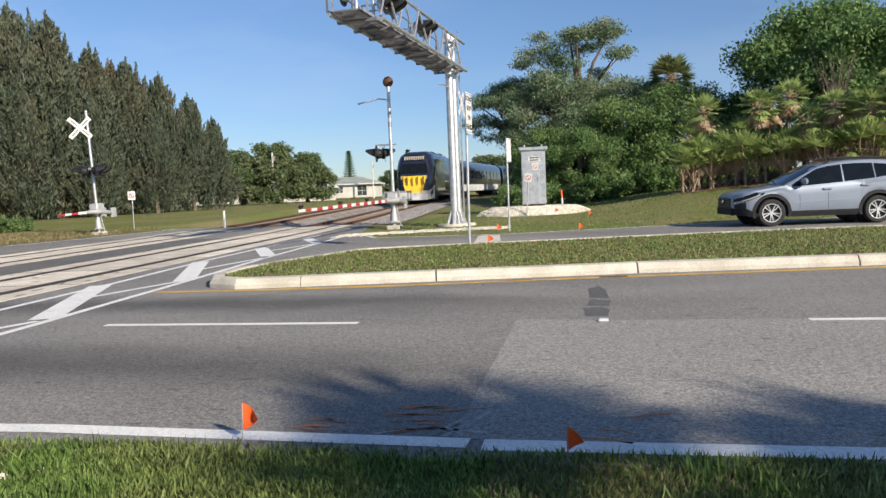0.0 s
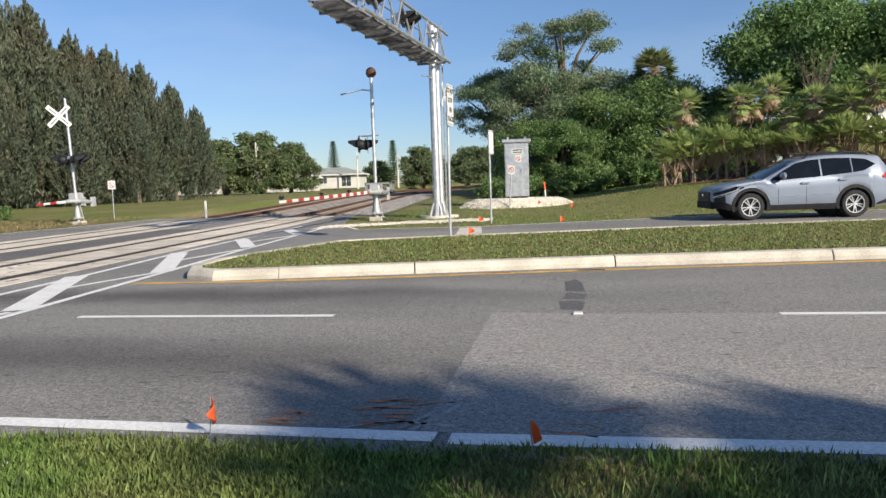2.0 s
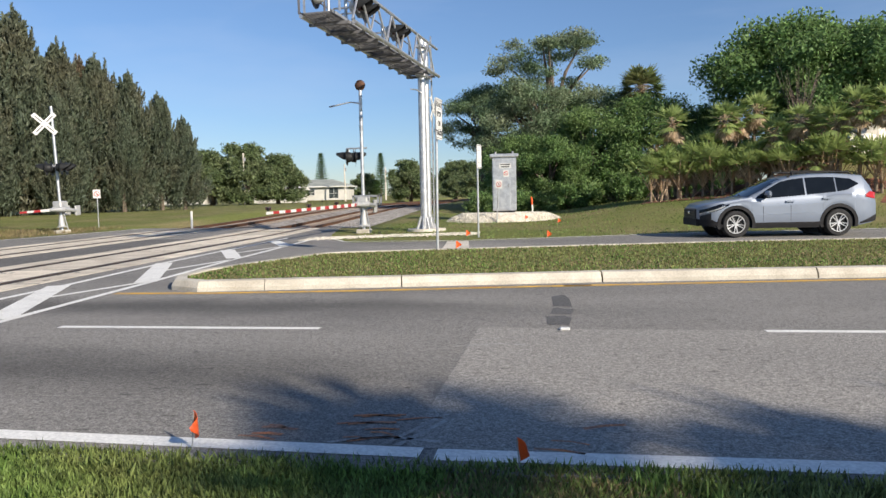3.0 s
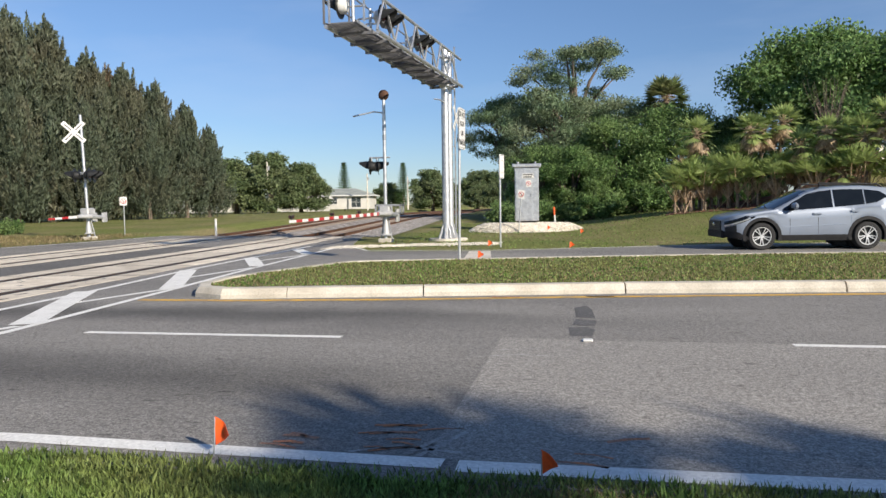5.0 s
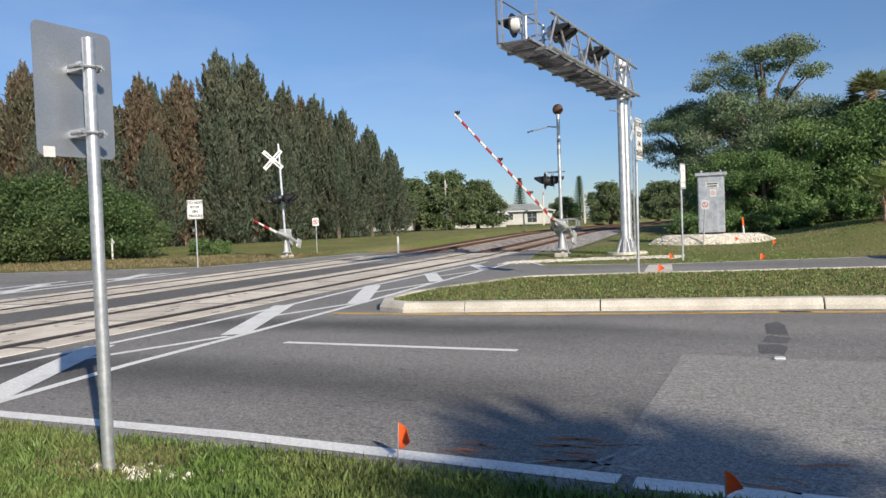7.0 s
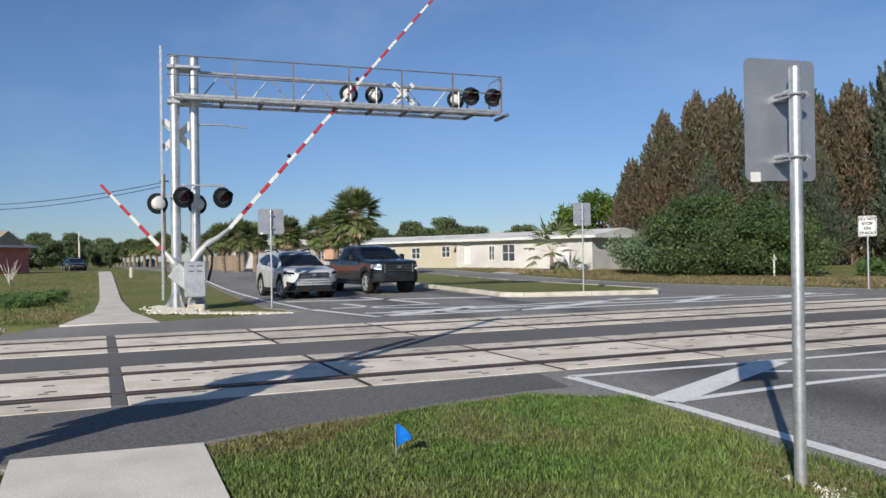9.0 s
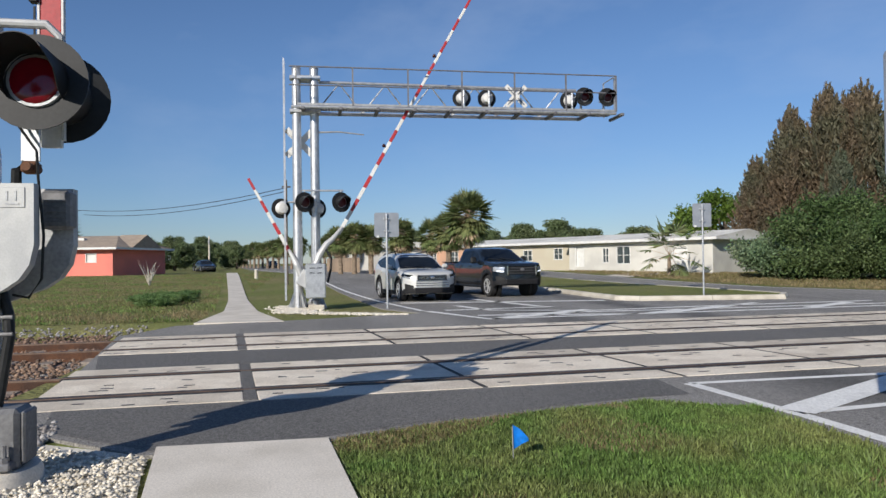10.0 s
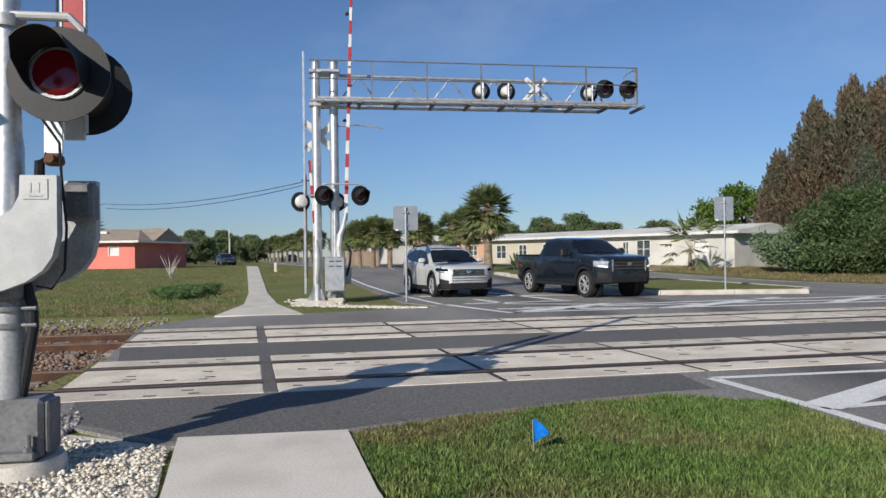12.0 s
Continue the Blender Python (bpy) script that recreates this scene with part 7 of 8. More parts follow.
def vehicle(name, m, label, category, paint, L, W, axles, wr, clear, top, belt, roof_f, windows, screens, lamps, tails, nose, bed=None, cover=PLASTIC, bars=None, chin=0.0, lip=None):
    """A car in its own space: +x forward, wheels on z = 0. top, belt: height of the centre line and of the shoulder over x; roof_f: roof width over body width;
    windows: lower and upper edge of each side pane; screens: x at foot and head of windscreen and rear pane; lamps, tails: lower and upper edge of each lamp; nose: z of grille's foot and head."""
    v = thing(name, m, label, category)
    hw, f = W / 2, L / 2
    zt_of, zb_of = curve(top), curve(belt)
    hmax = max(z for x, z in top)
    ar = wr * 1.19

    def section(x, arch=True):
        w = hw * (1 - 0.4 * max(0.0, 1 - (f - x) / 0.5) ** 2.4 - 0.22 * max(0.0, 1 - (f + x) / 0.55) ** 2.4)
        zt = zt_of(x)
        zb = min(zb_of(x), zt - 0.015)
        zl = clear + 0.1 * max(0.0, 1 - (f - x) / 0.5) + 0.12 * max(0.0, 1 - (f + x) / 0.6)
        if arch:
            for ax in axles:
                dx = abs(x - ax)
                if dx < ar * 0.995:
                    zl = max(zl, wr + math.sqrt(max(0.0, ar * ar - dx * dx)))
        zl = min(zl, zb - 0.1)
        e = zt - zb
        ye = w * 0.955 - (w * 0.955 - min(w * 0.93, hw * roof_f)) * min(1.0, e / (hmax - zb + 1e-4))
        hgt = zb - zl
        return [(w * 0.95, zl), (w * 0.985, zl + min(0.08, hgt * 0.3)), (w, zl + hgt * 0.45), (w * 0.985, zl + hgt * 0.72), (w * 0.99, zb - hgt * 0.1), (w * 0.955, zb),
                (ye + 0.01, zt - min(0.09, e * 0.4)), (ye - 0.03, zt - min(0.035, e * 0.25)), (ye * 0.8, zt - min(0.008, e * 0.1)), (ye * 0.4, zt)]

    def side_y(x, z):
        s = section(x, False)
        return float(np.interp(z, [q[1] for q in s[:8]], [q[0] for q in s[:8]]))

    xs = {round(x, 3) for x, z in top} | {round(x, 3) for x, z in belt} | {round(f - d, 3) for d in (0.0, 0.03, 0.08, 0.16, 0.28, 0.42)} | {round(-f + d, 3) for d in (0.0, 0.04, 0.12, 0.25, 0.42)}
    for ax in axles:
        xs |= {round(ax + ar * k, 3) for k in (-1.0, -0.985, -0.9, -0.75, -0.5, -0.25, 0, 0.25, 0.5, 0.75, 0.9, 0.985, 1.0)}
    rings = []
    for x in sorted(q for q in xs if -f <= q <= f):
        s = section(x)
        rings.append([(x, y, z) for y, z in s] + [(x, -y, z) for y, z in s[::-1]])
    part("body", MB().loft(rings), paint, v, smooth=32)

    def band(nm, lo, hi, material, parent, sides=(-1, 1), off=0.008, n=14, note="", depth=0.03):
        """A thin shell on the flank between two edges."""
        lo_c, hi_c = curve(lo), curve(hi)
        a, b = max(lo[0][0], lo[-1][0]), min(lo[0][0], lo[-1][0])
        out = []
        knots = sorted({a + (b - a) * k / n for k in range(n + 1)} | {p[0] for p in lo + hi if b <= p[0] <= a})
        for sy in sides:
            ring = []
            for x in knots:
                z0, z1 = lo_c(x), max(lo_c(x) + 0.002, hi_c(x))
                outer = [(x, sy * (side_y(x, z0 + (z1 - z0) * q) + off), z0 + (z1 - z0) * q) for q in (0, 0.33, 0.67, 1)]
                inner = [(x, y - sy * depth, z) for x, y, z in outer[::-1]]
                ring.append(outer + inner)
            out.append(part(nm, MB().loft(ring), material, parent, note, smooth=30))
        return out

    part("cabin_trim", MB().box((sum(screens[0]) / 2 - 0.4, 0, hmax - 0.35), (0.6, hw, 0.1), b=0.02), BLACK, v)
    for lo, hi in windows:
        band("side_window", lo, hi, GLASS, v, off=0.012)
    for (xa, xb), nm in zip(screens, ("windscreen", "rear_window")):
        rows = []
        for k in range(5):
            x = xa + (xb - xa) * (0.05 + 0.9 * k / 4)
            s = section(x)
            ye = s[7][0] * 0.94
            rows.append([(x, -ye, s[7][1] + 0.012), (x, -ye * 0.8, zt_of(x) + 0.004), (x, 0, zt_of(x) + 0.012), (x, ye * 0.8, zt_of(x) + 0.004), (x, ye, s[7][1] + 0.012), (x, ye * 0.9, s[7][1] - 0.06), (x, -ye * 0.9, s[7][1] - 0.06)])
        part(nm, MB().loft(rows), GLASS, v, smooth=30)
    x0 = screens[0][0]
    part("wiper", MB().tube([(x0 + 0.02, 0.45, zt_of(x0) + 0.025), (x0 - 0.14, -0.15, zt_of(x0 - 0.14) + 0.035)], 0.012, 5).tube([(x0 + 0.02, -0.1, zt_of(x0) + 0.025), (x0 - 0.14, -0.62, zt_of(x0 - 0.14) + 0.02)], 0.012, 5), BLACK, v)
    tm = wheel_mesh(wr, 0.24)
    wheels = []
    for ax in axles:
        for sy in (-1, 1):
            w = part("wheel", tm[0], None, v, "black tyre on a bright split-spoke rim", m=pose(ax, sy * (hw - 0.125), wr))
            part("rim", tm[1], None, w), part("hub_well", tm[2], None, w), part("spokes", tm[3], None, w)
            wheels.append(w)
            ring = []
            for k in range(19):
                a = math.pi * (-0.1 + 1.2 * k / 18)
                q = []
                for rr, dy in ((ar * 0.985, 0.012), (ar + 0.075, 0.012), (ar + 0.085, -0.02), (ar * 0.985, -0.1)):
                    x, z = ax + rr * math.cos(a), max(clear - 0.02, wr + rr * math.sin(a))
                    q.append((x, sy * (side_y(min(f - 0.02, max(-f + 0.02, x)), max(z, clear + 0.1)) + dy), z))
                ring.append(q)
            part("arch_trim", MB().loft(ring), cover, v, smooth=40)
            part("wheel_well", MB().cyl((ax, sy * (hw - 0.42), wr), (ax, sy * (hw - 0.3), wr), ar * 0.97, n=20), BLACK, v)
    xf, xr = max(axles), min(axles)
    band("sill", [(xf - ar, clear - 0.02), (xr + ar, clear - 0.02)], [(xf - ar, clear + 0.13), (xr + ar, clear + 0.13)], cover, v, off=0.015)
    mid = (xf + xr) / 2
    for xk in ((mid + 0.05, mid - 0.9) if not bed else (mid + 0.32, mid - 0.6)):
        z = zb_of(xk) - 0.1
        band("door_handle", [(xk, z - 0.02), (xk - 0.2, z - 0.02)], [(xk, z + 0.02), (xk - 0.2, z + 0.02)], paint, v, off=0.035, n=3)
    for xk in ((x0 - 0.42, mid - 0.08, xr + ar * 0.75) if not bed else (x0 - 0.3, mid + 0.12, mid - 0.78)):
        band("door_seam", [(xk, clear + 0.16 if abs(xk - xr) > ar else wr + ar), (xk - 0.009, clear + 0.16 if abs(xk - xr) > ar else wr + ar)], [(xk, zb_of(xk)), (xk - 0.009, zb_of(xk))], BLACK, v, off=0.002, n=1, depth=0.01)
    band("door_crease", [(xf - ar - 0.1, clear + 0.33), (xr + ar + 0.1, clear + 0.39)], [(xf - ar - 0.1, clear + 0.35), (xr + ar + 0.1, clear + 0.41)], paint, v, off=0.014)
    for sy in (-1, 1):
        zz = zb_of(x0 - 0.5)
        mr = part("mirror", MB().box((x0 - 0.5, sy * (hw + 0.1), zz + 0.14), (0.13, 0.24, 0.17 if not bed else 0.27), b=0.05), paint if not bed else BLACK, v)
        part("stalk", MB().box((x0 - 0.48, sy * (hw - 0.01), zz + 0.06), (0.08, 0.16, 0.05), b=0.01), BLACK, mr)
    z0, z1 = nose
    # front: dark lower bumper wrapped round the nose, grille, lamps
    band("front_bumper", [(f, clear + 0.08), (f - 0.62, clear)], [(f, clear + 0.24), (f - 0.3, clear + 0.22), (f - 0.62, clear + 0.06)], cover, v, off=0.012)
    part("bumper_centre", MB().box((f + 0.0, 0, clear + 0.16), (0.05, W * 0.66, 0.2), b=0.02), cover, v)
    gr = part("grille", MB().box((f + 0.0, 0, (z0 + z1) / 2), (0.05, W * 0.56, z1 - z0), b=0.02), BLACK, v, "dark barred grille")
    n = 4 if not bed else 3
    for k in range(n):
        part("grille_bar", MB().box((f + 0.028, 0, z0 + (z1 - z0) * (k + 0.5) / n), (0.018, W * 0.53, 0.02 if not bed else 0.012), b=0.006), bars or STEEL_DARK, gr)
    part("badge", MB().ball((f + 0.045, 0, z0 + (z1 - z0) * 0.62), 0.065, (0.25, 1.4, 0.85), 14), CHROME if not bed else STEEL_DARK, gr)
    if lip:
        for sy in (-1, 1):
            part("grille_surround", MB().box((f + 0.0, sy * W * 0.295, (z0 + z1) / 2), (0.09, 0.06, z1 - z0 + 0.08), pose(0, 0, 0), b=0.02), lip, v)
        part("grille_surround", MB().box((f + 0.0, 0, z1 + 0.02), (0.08, W * 0.58, 0.045), b=0.015), paint, v)
    if chin:
        for k in range(4):
            part("chrome_bar", MB().box((f + 0.03, 0, clear + 0.25 + chin * k / 3), (0.03, W * 0.62, 0.025), b=0.008), CHROME, v)
    for lo, hi in lamps:
        band("headlight", lo, hi, LAMP_GLASS if bed else GLASS, v, off=0.014, note="wrapped headlight behind clear glass")
        band("running_light", [(x, z + 0.015) for x, z in lo[:-1] + [((lo[-1][0] + lo[-2][0]) / 2, (lo[-1][1] + lo[-2][1]) / 2)]], [(x, z + 0.05) for x, z in lo], DRL if bed else LAMP_GLASS, v, off=0.02)
    band("fog_lamp", [(f - 0.05, clear + 0.24), (f - 0.28, clear + 0.2)], [(f - 0.05, clear + 0.33), (f - 0.28, clear + 0.4)], BLACK, v, off=0.012, n=4)
    for lo, hi in tails:
        band("tail_light", lo, hi, TAIL, v, off=0.016, note="red wrapped tail light")
    band("rear_bumper", [(-f + 0.5, clear + 0.06), (-f, clear + 0.12)], [(-f + 0.5, clear + 0.1), (-f, clear + 0.3)], cover, v, off=0.012)
    part("bumper_back", MB().box((-f, 0, clear + 0.2), (0.05, W * 0.7, 0.2), b=0.02), cover, v)
    part("number_plate", MB().box((-f - 0.02, 0, clear + 0.55), (0.02, 0.32, 0.16), b=0.006), WHITE, v)
    if not bed:
        xa, xb = screens[0][1] - 0.15, screens[1][1] + 0.25
        for sy in (-1, 1):
            ry = hw * roof_f * 0.9
            part("roof_rail", MB().tube([(xa, sy * ry, zt_of(xa) - 0.02), (xa - 0.12, sy * ry, zt_of(xa) + 0.05), (mid - 0.2, sy * ry, hmax + 0.055), (xb + 0.12, sy * ry, zt_of(xb) + 0.05), (xb, sy * ry, zt_of(xb) - 0.02)], 0.024, 8), PLASTIC, v)
    else:
        part("bed_well", MB().box(((bed[0] + bed[1]) / 2, 0, zt_of(bed[1]) + 0.012), (bed[0] - bed[1] - 0.14, W * 0.74, 0.03)), BLACK, v)
        for sy in (-1, 1):
            part("bed_rail", MB().box(((bed[0] + bed[1]) / 2, sy * hw * 0.88, zt_of(bed[1]) + 0.015), (bed[0] - bed[1], 0.12, 0.05), b=0.02), PLASTIC, v)
            part("side_step", MB().tube([(xf - ar, sy * (hw - 0.02), clear - 0.02), (xr + ar, sy * (hw - 0.02), clear - 0.02)], 0.05, 8), BLACK, v)
    return v, wheels


def build_vehicles():
    suv, _ = vehicle("suv", pose(6.6, 22.43, 0.0, 0, 0, 187.0) @ Matrix.Diagonal((1.04, 1.04, 1.04, 1)), "silver-blue suv with black cladding and roof rails on the road", "car", SILVER_BLUE, 4.64, 1.82, (1.4, -1.27), 0.355, 0.26,
                     [(2.32, 0.8), (2.26, 0.86), (2.1, 0.92), (1.75, 0.985), (1.2, 1.05), (1.1, 1.06), (0.7, 1.26), (0.3, 1.47), (0.15, 1.53), (-0.1, 1.6), (-0.6, 1.655), (-1.2, 1.665), (-1.6, 1.64), (-1.95, 1.6), (-2.14, 1.32), (-2.24, 1.12), (-2.32, 0.9)],
                     [(2.32, 0.72), (2.1, 0.84), (1.2, 0.98), (0.6, 1.0), (-1.0, 1.1), (-1.9, 1.17), (-2.24, 1.05), (-2.32, 0.86)], 0.72,
                     [([(0.86, 1.02), (0.6, 1.03), (-0.4, 1.095)], [(0.86, 1.06), (0.55, 1.26), (0.2, 1.45), (-0.1, 1.51), (-0.4, 1.54)]),
                      ([(-0.45, 1.1), (-1.2, 1.165)], [(-0.45, 1.545), (-0.8, 1.555), (-1.2, 1.545)]),
                      ([(-1.24, 1.17), (-1.5, 1.21), (-1.8, 1.35)], [(-1.24, 1.54), (-1.6, 1.5), (-1.8, 1.38)])],
                     ((1.12, 0.12), (-2.18, -1.98)),
                     [([(2.28, 0.6), (2.1, 0.66), (1.8, 0.76), (1.58, 0.86)], [(2.28, 0.74), (2.1, 0.8), (1.8, 0.9), (1.58, 0.89)])],
                     [([(-2.3, 0.95), (-1.95, 1.02)], [(-2.3, 1.12), (-2.1, 1.16), (-1.95, 1.08)])], (0.5, 0.77), bars=BLACK)
    white, w1 = vehicle("suv", pose(-28.4, 3.4, 0.0, 0, 0, 9), "white suv with chrome-barred grille waiting at the crossing", "car", PEARL, 4.89, 1.93, (1.45, -1.34), 0.38, 0.24,
                        [(2.445, 0.92), (2.38, 1.0), (2.2, 1.06), (1.6, 1.12), (1.2, 1.14), (0.8, 1.36), (0.35, 1.6), (0.1, 1.67), (-0.5, 1.72), (-1.3, 1.72), (-1.9, 1.66), (-2.1, 1.62), (-2.3, 1.25), (-2.445, 0.95)],
                        [(2.445, 0.82), (2.2, 0.94), (1.2, 1.06), (0.5, 1.08), (-1.4, 1.16), (-2.1, 1.2), (-2.445, 0.9)], 0.72,
                        [([(0.95, 1.1), (0.5, 1.12), (-0.4, 1.16)], [(0.95, 1.14), (0.3, 1.5), (-0.4, 1.6)]), ([(-0.45, 1.165), (-1.3, 1.21)], [(-0.45, 1.6), (-1.3, 1.6)]), ([(-1.35, 1.22), (-1.95, 1.36)], [(-1.35, 1.59), (-1.95, 1.44)])],
                        ((1.22, 0.16), (-2.26, -2.12)),
                        [([(2.36, 0.8), (1.9, 0.9)], [(2.36, 0.94), (1.9, 0.99)])], [([(-2.4, 0.95), (-2.1, 1.0)], [(-2.4, 1.12), (-2.1, 1.14)])], (0.72, 0.93), bars=CHROME, chin=0.24)
    truck, w2 = vehicle("pickup_truck", pose(-30.6, 6.8, 0.0, 0, 0, 11), "dark blue-grey crew-cab pickup truck with black grille", "pickup truck", NAVY, 5.85, 2.03, (1.95, -1.75), 0.42, 0.42,
                        [(2.925, 1.18), (2.86, 1.26), (2.7, 1.31), (1.8, 1.38), (1.4, 1.4), (1.0, 1.62), (0.6, 1.85), (0.4, 1.9), (-0.2, 1.95), (-0.75, 1.93), (-0.85, 1.9), (-1.05, 1.36), (-1.1, 1.32), (-2.88, 1.34), (-2.925, 1.3)],
                        [(2.925, 1.08), (2.7, 1.2), (1.6, 1.3), (0.6, 1.29), (-1.0, 1.29), (-2.88, 1.31), (-2.925, 1.27)], 0.74,
                        [([(1.15, 1.33), (0.6, 1.31), (0.28, 1.32)], [(1.15, 1.4), (0.6, 1.74), (0.28, 1.81)]), ([(0.22, 1.32), (-0.78, 1.34)], [(0.22, 1.82), (-0.4, 1.82), (-0.78, 1.76)])],
                        ((1.42, 0.52), (-1.02, -0.88)),
                        [([(2.86, 0.94), (2.5, 1.0)], [(2.86, 1.14), (2.5, 1.16)])], [([(-2.88, 0.95), (-2.7, 0.95)], [(-2.88, 1.24), (-2.7, 1.24)])], (0.86, 1.16), bed=(-1.1, -2.88), lip=CHROME)
    far = vehicle("car", pose(-96, -13.5, gz(-96, -13.5), 0, 0, 20), "dark parked car beside the far houses", "car", NAVY, 4.5, 1.8, (1.35, -1.3), 0.33, 0.2,
                  [(2.25, 0.68), (2.1, 0.78), (1.0, 0.95), (0.1, 1.4), (-0.6, 1.46), (-1.2, 1.38), (-1.8, 1.06), (-2.25, 0.98)],
                  [(2.25, 0.6), (1.0, 0.86), (-1.8, 0.96), (-2.25, 0.85)], 0.7,
                  [([(0.7, 0.93), (-0.3, 0.96)], [(0.7, 1.0), (0.1, 1.3), (-0.3, 1.36)]), ([(-0.35, 0.96), (-1.3, 0.99)], [(-0.35, 1.36), (-0.9, 1.34), (-1.3, 1.12)])],
                  ((1.02, 0.12), (-1.78, -1.22)), [([(2.2, 0.56), (1.85, 0.64)], [(2.2, 0.66), (1.85, 0.72)])], [([(-2.2, 0.74), (-1.95, 0.78)], [(-2.2, 0.9), (-1.95, 0.9)])], (0.42, 0.6))[0]
    for x, y, r in ((-104, -15, 200), (-150, -8, 5), (-158, -9, 5)):
        copy_thing(far, pose(x, y, gz(x, y), 0, 0, r))
    return suv, white, w1, truck, w2


YELLOW = mat("train_yellow", (0.8, 0.52, 0.03), 0.4, second=(0.74, 0.47, 0.03), scale=1, fine=30, vary=0.05, bump=0, coat=0.5)
TRAIN_DARK = mat("train_dark_blue", (0.012, 0.014, 0.03), 0.3, scale=1, fine=30, vary=0.1, bump=0, coat=0.6)
TRAIN_GREY = mat("train_silver", (0.7, 0.7, 0.69), 0.4, 0.15, scale=1, fine=30, vary=0.08, bump=0.02)


def build_train():
    """Diesel locomotive at the tail of a receding train, and two coaches before it. Local +x points back to the crossing."""
    lo = thing("locomotive", pose(-12.5, 57, 0.4, 0, 0, -93.5), "dark blue and yellow streamlined diesel locomotive", "locomotive")
    def sect(x, w, zl, zt, lean=0.0):
        s = [(w * 0.9, zl), (w, zl + 0.35), (w, 2.4), (w * 0.97, zt - 0.8), (w * 0.82, zt - 0.3), (w * 0.5, zt)]
        return [(x - lean * z, y, z) for y, z in s] + [(x - lean * z, -y, z) for y, z in s[::-1]]
    part("body", MB().loft([sect(-19, 1.5, 0.5, 4.1), sect(-2.2, 1.5, 0.5, 4.1), sect(-1.0, 1.47, 0.45, 4.0, 0.05), sect(-0.2, 1.35, 0.4, 3.8, 0.16), sect(0.15, 1.1, 0.4, 3.55, 0.2)]), TRAIN_DARK, lo, "dark blue glossy body", smooth=30)
    part("windscreen", MB().add([(-0.25, -1.05, 2.35), (-0.25, 1.05, 2.35), (-0.5, 0.95, 3.2), (-0.5, -0.95, 3.2), (-0.4, -1.05, 2.35), (-0.4, 1.05, 2.35), (-0.65, 0.95, 3.2), (-0.65, -0.95, 3.2)], [(0, 1, 2, 3), (4, 7, 6, 5), (0, 4, 5, 1), (3, 2, 6, 7), (0, 3, 7, 4), (1, 5, 6, 2)]), GLASS, lo, smooth=0)
    part("nose_panel", MB().add([(0.12, -1.0, 2.0), (0.12, 1.0, 2.0), (0.36, 0.62, 0.72), (0.36, -0.62, 0.72), (-0.3, -1.0, 2.05), (-0.3, 1.0, 2.05), (0, 0.62, 0.72), (0, -0.62, 0.72)], [(0, 1, 2, 3), (4, 7, 6, 5), (0, 4, 5, 1), (3, 2, 6, 7), (0, 3, 7, 4), (1, 5, 6, 2)]), YELLOW, lo, "bright yellow nose panel", m=pose(0.02, 0, 0.1), smooth=0)
    for k in range(5):
        part("nose_stripe", MB().box((0.3, -0.8 + 0.4 * k, 1.75 + 0.05 * (k % 2)), (0.3, 0.05, 0.6)), TRAIN_DARK if k in (0, 4) else YELLOW, lo, smooth=0)
    for k in range(9):
        part("roof_stripe", MB().box((-0.5, -0.72 + 0.18 * k, 3.52), (0.3, 0.07, 0.26)), CREAM, lo, smooth=0)
    part("skirt", MB().loft([[(0.4, -1.05, 0.25), (0.4, 1.05, 0.25), (0.4, 1.2, 0.8), (0.4, -1.2, 0.8)], [(-0.9, -1.48, 0.35), (-0.9, 1.48, 0.35), (-0.9, 1.5, 1.3), (-0.9, -1.5, 1.3)]]), TRAIN_GREY, lo, "silver curved skirt")
    for sy in (-1, 1):
        part("side_panel", MB().box((-4.6, sy * 1.51, 2.2), (5.4, 0.03, 2.6), b=0.005), YELLOW, lo, "yellow side panel")
        part("cab_door", MB().box((-1.6, sy * 1.51, 2.0), (0.5, 0.02, 2.0), b=0.005), CREAM, lo)
        part("headlight", MB().ball((0.12, sy * 0.95, 1.95), 0.12, (0.5, 1, 0.8), 10), LAMP_GLASS, lo)
    for x in (-3.5, -15.5):
        tr = part("bogie", MB().box((x, 0, 0.42), (3.6, 2.3, 0.45), b=0.08), BLACK, lo)
        for dx in (-1.3, 0, 1.3):
            part("wheelset", MB().cyl((x + dx, -0.8, 0.42), (x + dx, 0.8, 0.42), 0.42, n=20), RUST, tr)
    part("roof_unit", MB().box((-9, 0, 4.1), (7, 1.5, 0.25), b=0.06), GALV_DULL, lo)
    cars = [lo]
    first = None
    for k in range(3):
        if first is None:
            co = thing("passenger_coach", pose(-12, 90, 0.4, 0, 0, -93), "dark passenger coach with black window band", "train coach", "coaches")
            part("body", MB().loft([sect(-12.8, 1.5, 0.6, 4.0), sect(12.8, 1.5, 0.6, 4.0)]), TRAIN_DARK, co, smooth=30)
            for sy in (-1, 1):
                part("lower_panel", MB().box((0, sy * 1.505, 1.05), (25.2, 0.02, 0.7)), TRAIN_GREY, co, smooth=0)
                for j in range(9):
                    part("window", MB().box((-10.4 + 2.6 * j, sy * 1.5, 2.5), (1.9, 0.04, 0.9), b=0.01), GLASS, co)
            for x in (-9.2, 9.2):
                part("bogie", MB().box((x, 0, 0.5), (2.8, 2.3, 0.5), b=0.08).cyl((x - 0.9, -0.8, 0.45), (x - 0.9, 0.8, 0.45), 0.43).cyl((x + 0.9, -0.8, 0.45), (x + 0.9, 0.8, 0.45), 0.43), BLACK, co)
            first = co
            cars.append(co)
        else:
            cars.append(copy_thing(first, pose(-12, 90 + 27 * k, 0.4, 0, 0, -93)))
    return cars


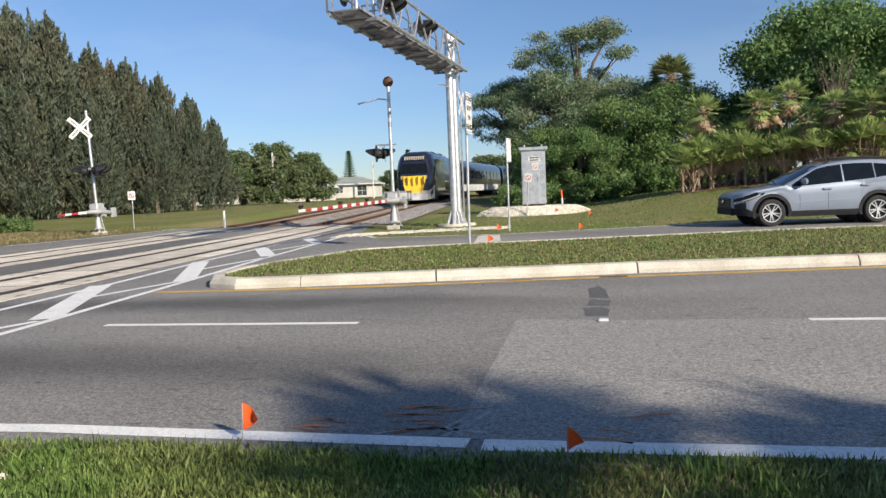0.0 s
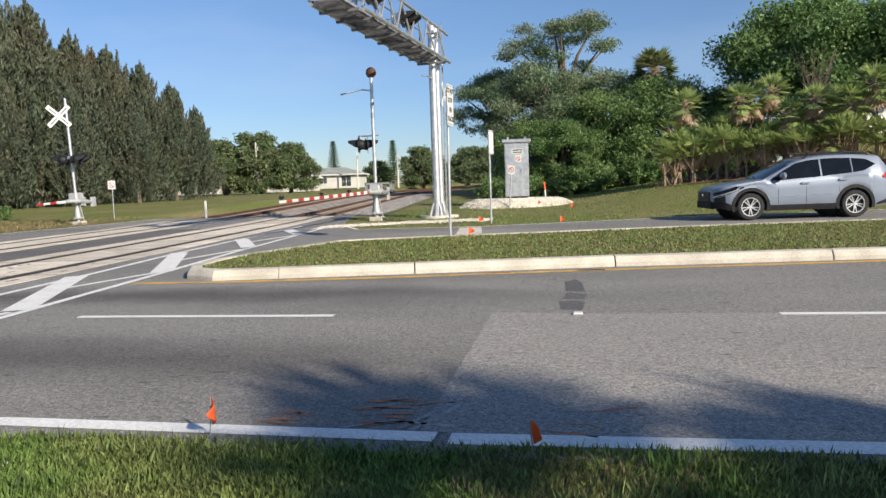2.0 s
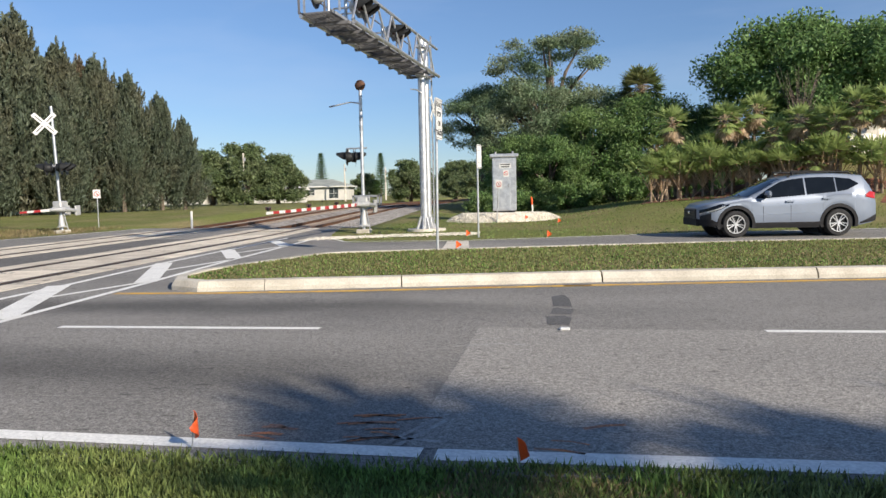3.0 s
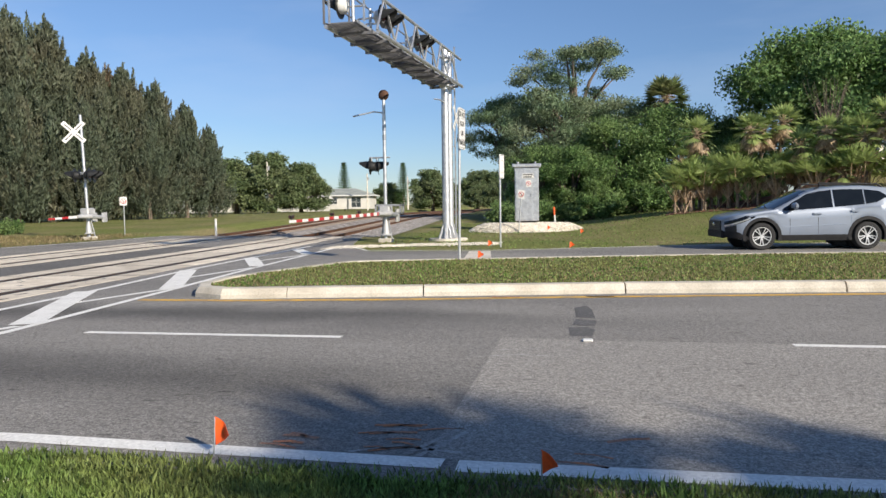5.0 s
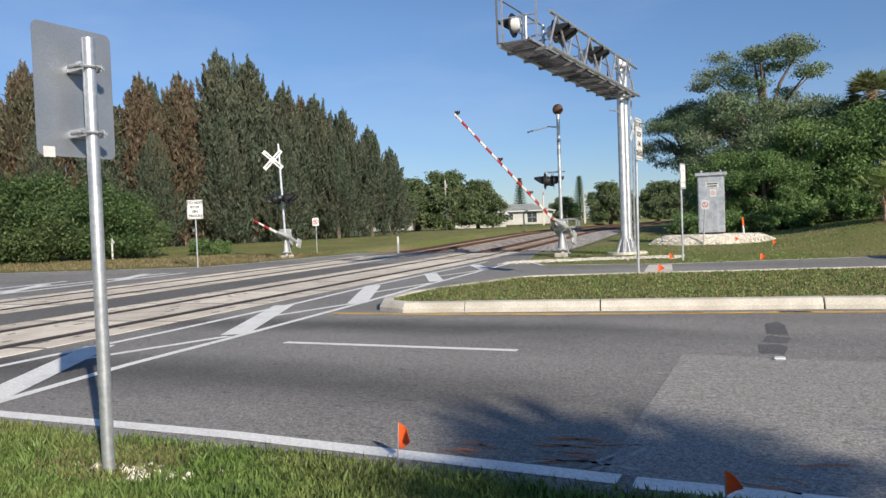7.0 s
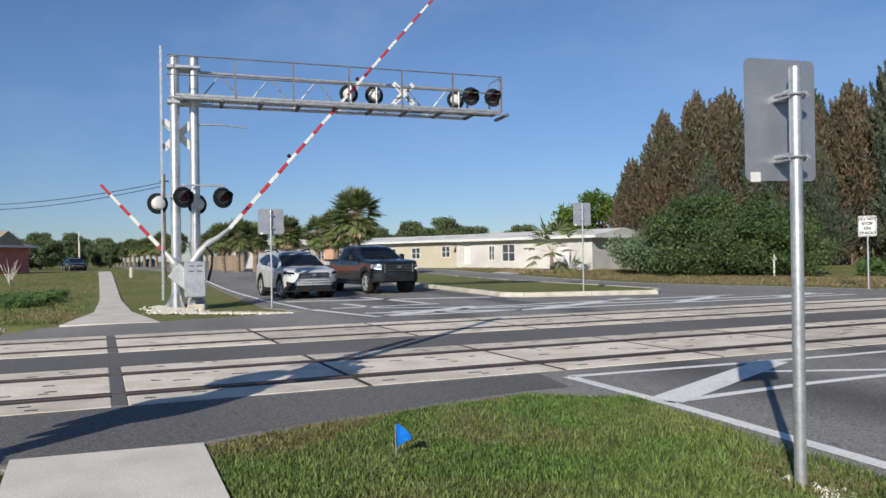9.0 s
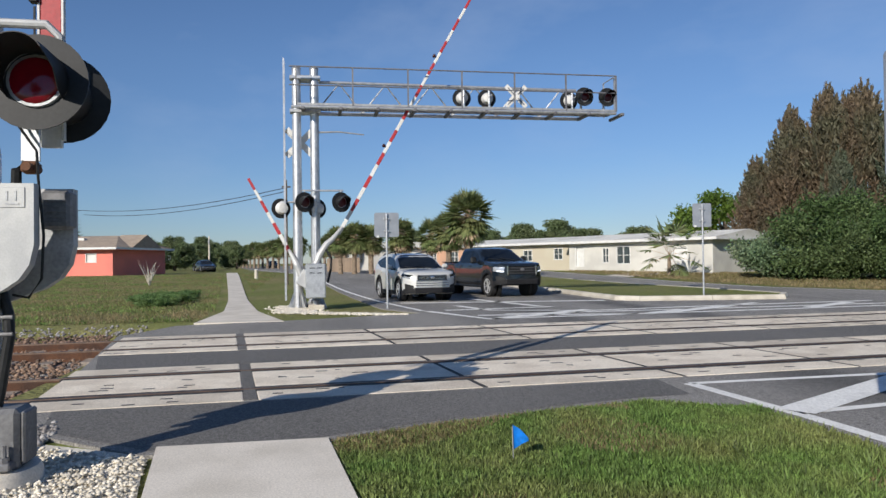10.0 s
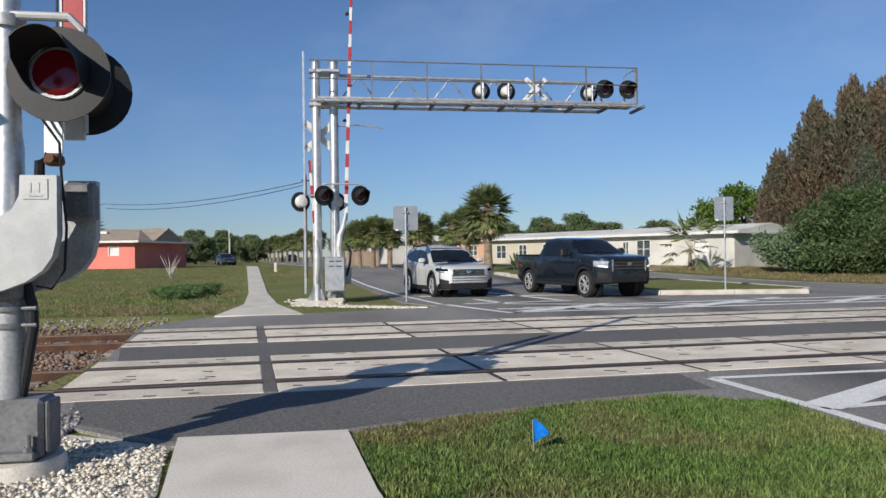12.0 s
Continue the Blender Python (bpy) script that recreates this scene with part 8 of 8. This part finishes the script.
build_houses()
SUV, WHITE_SUV, WHEELS_1, TRUCK, WHEELS_2 = build_vehicles()
TRAIN = build_train()


# ---- what moves ----
def motions():
    def swing(arm, base, rows, yaw):
        walk(arm, [(t, pose(*base, 0, -a, yaw)) for t, a in rows])

    walk(ARM_NE, [(t, pose(-6.65, 26.9, 1.05, 0, -a, y)) for t, a, y in ((0, -0.5, -91), (6.2, -0.5, -91), (6.5, 9.6, -92.4), (7.0, 21, -94.2), (7.5, 30.8, -95.6), (7.7, 34.7, -96), (8.5, 48, -96), (9.5, 58, -96), (12, 86, -96))])
    swing(ARM_SW, (-22.85, -0.1, 1.65), ((0, 0), (6.0, 0), (6.5, 12), (7.0, 30), (7.7, 45), (8.5, 48.5), (9.3, 51), (9.5, 53.5), (10.5, 67.5), (11.2, 78.5), (12, 88)), 90)
    swing(ARM_SWP, (-23.1, -0.75, 1.3), ((0, 0), (6.0, 0), (6.5, 12), (7.0, 30), (7.7, 45), (8.5, 48.5), (9.3, 50.5), (9.5, 53.5), (10.5, 68), (11.2, 76), (12, 86)), -90)
    swing(ARM_NW, (-20.8, 29.5, 1.05), ((0, -2), (6.2, -2), (6.5, 10), (7.0, 19), (7.5, 29), (7.7, 33), (8.5, 48), (12, 86)), -90)

    # the train recedes along the near track
    for k, (car, back) in enumerate(zip(TRAIN, (0.0, 33.5, 60.5, 87.5))):
        rows = []
        for i in range(37):
            t = i / 3
            y = 56.6 + 42.5 * t + back
            a = math.degrees(math.atan2(tx(y + 8, 0) - tx(y - 8, 0), 16.0))
            rows.append((t, pose(tx(y, 0), y, gz(-14, y) + 0.01, 0, 0, -90 - a)))
        walk(car, rows)

    # two flags flutter in the wind
    walk(FLAG_A, [(t, pose(-1.67, 3.84, 0, -4, 0, a)) for t, a in ((0, -10), (0.8, -15), (1.6, -50), (2.4, -75), (3.2, -60), (4.8, -20), (5.4, -10), (6.0, -50), (6.6, -40), (7.2, -15), (12, -15))])
    walk(FLAG_B, [(t, pose(0.13, 3.68, 0, 6, 0, a)) for t, a in ((0, -15), (0.8, -20), (1.6, -55), (2.4, -35), (3.2, -45), (4.8, -15), (6.0, -30), (7.2, -15), (12, -15))])

    # the waiting cars pull off
    def drive(car, wheels, r, rows):
        walk(car, [(t, pose(x, y, 0.0, 0, 0, yaw)) for t, x, y, yaw in rows])
        ts = [i * 0.1 for i in range(121)]
        px = np.interp(ts, [q[0] for q in rows], [q[1] for q in rows])
        for w in wheels:
            place = w.matrix_basis.translation.copy()
            walk(w, [(t, pose(*place, 0, math.degrees((x - px[0]) / r), 0)) for t, x in zip(ts, px)])

    drive(WHITE_SUV, WHEELS_1, 0.38, ((0, -28.35, 3.3, 9), (8.6, -28.3, 3.3, 9), (9.3, -27.95, 3.4, 9), (10.5, -27.35, 3.42, 9), (11.2, -26.95, 3.5, 9), (12, -25.7, 3.65, 10)))
    drive(TRUCK, WHEELS_2, 0.42, ((0, -30.7, 6.75, 11), (8.6, -30.6, 6.75, 11), (9.3, -30.4, 6.8, 11), (10.5, -28.9, 7.1, 12), (11.2, -27.2, 7.5, 12), (12, -24.3, 8.1, 13)))


motions()
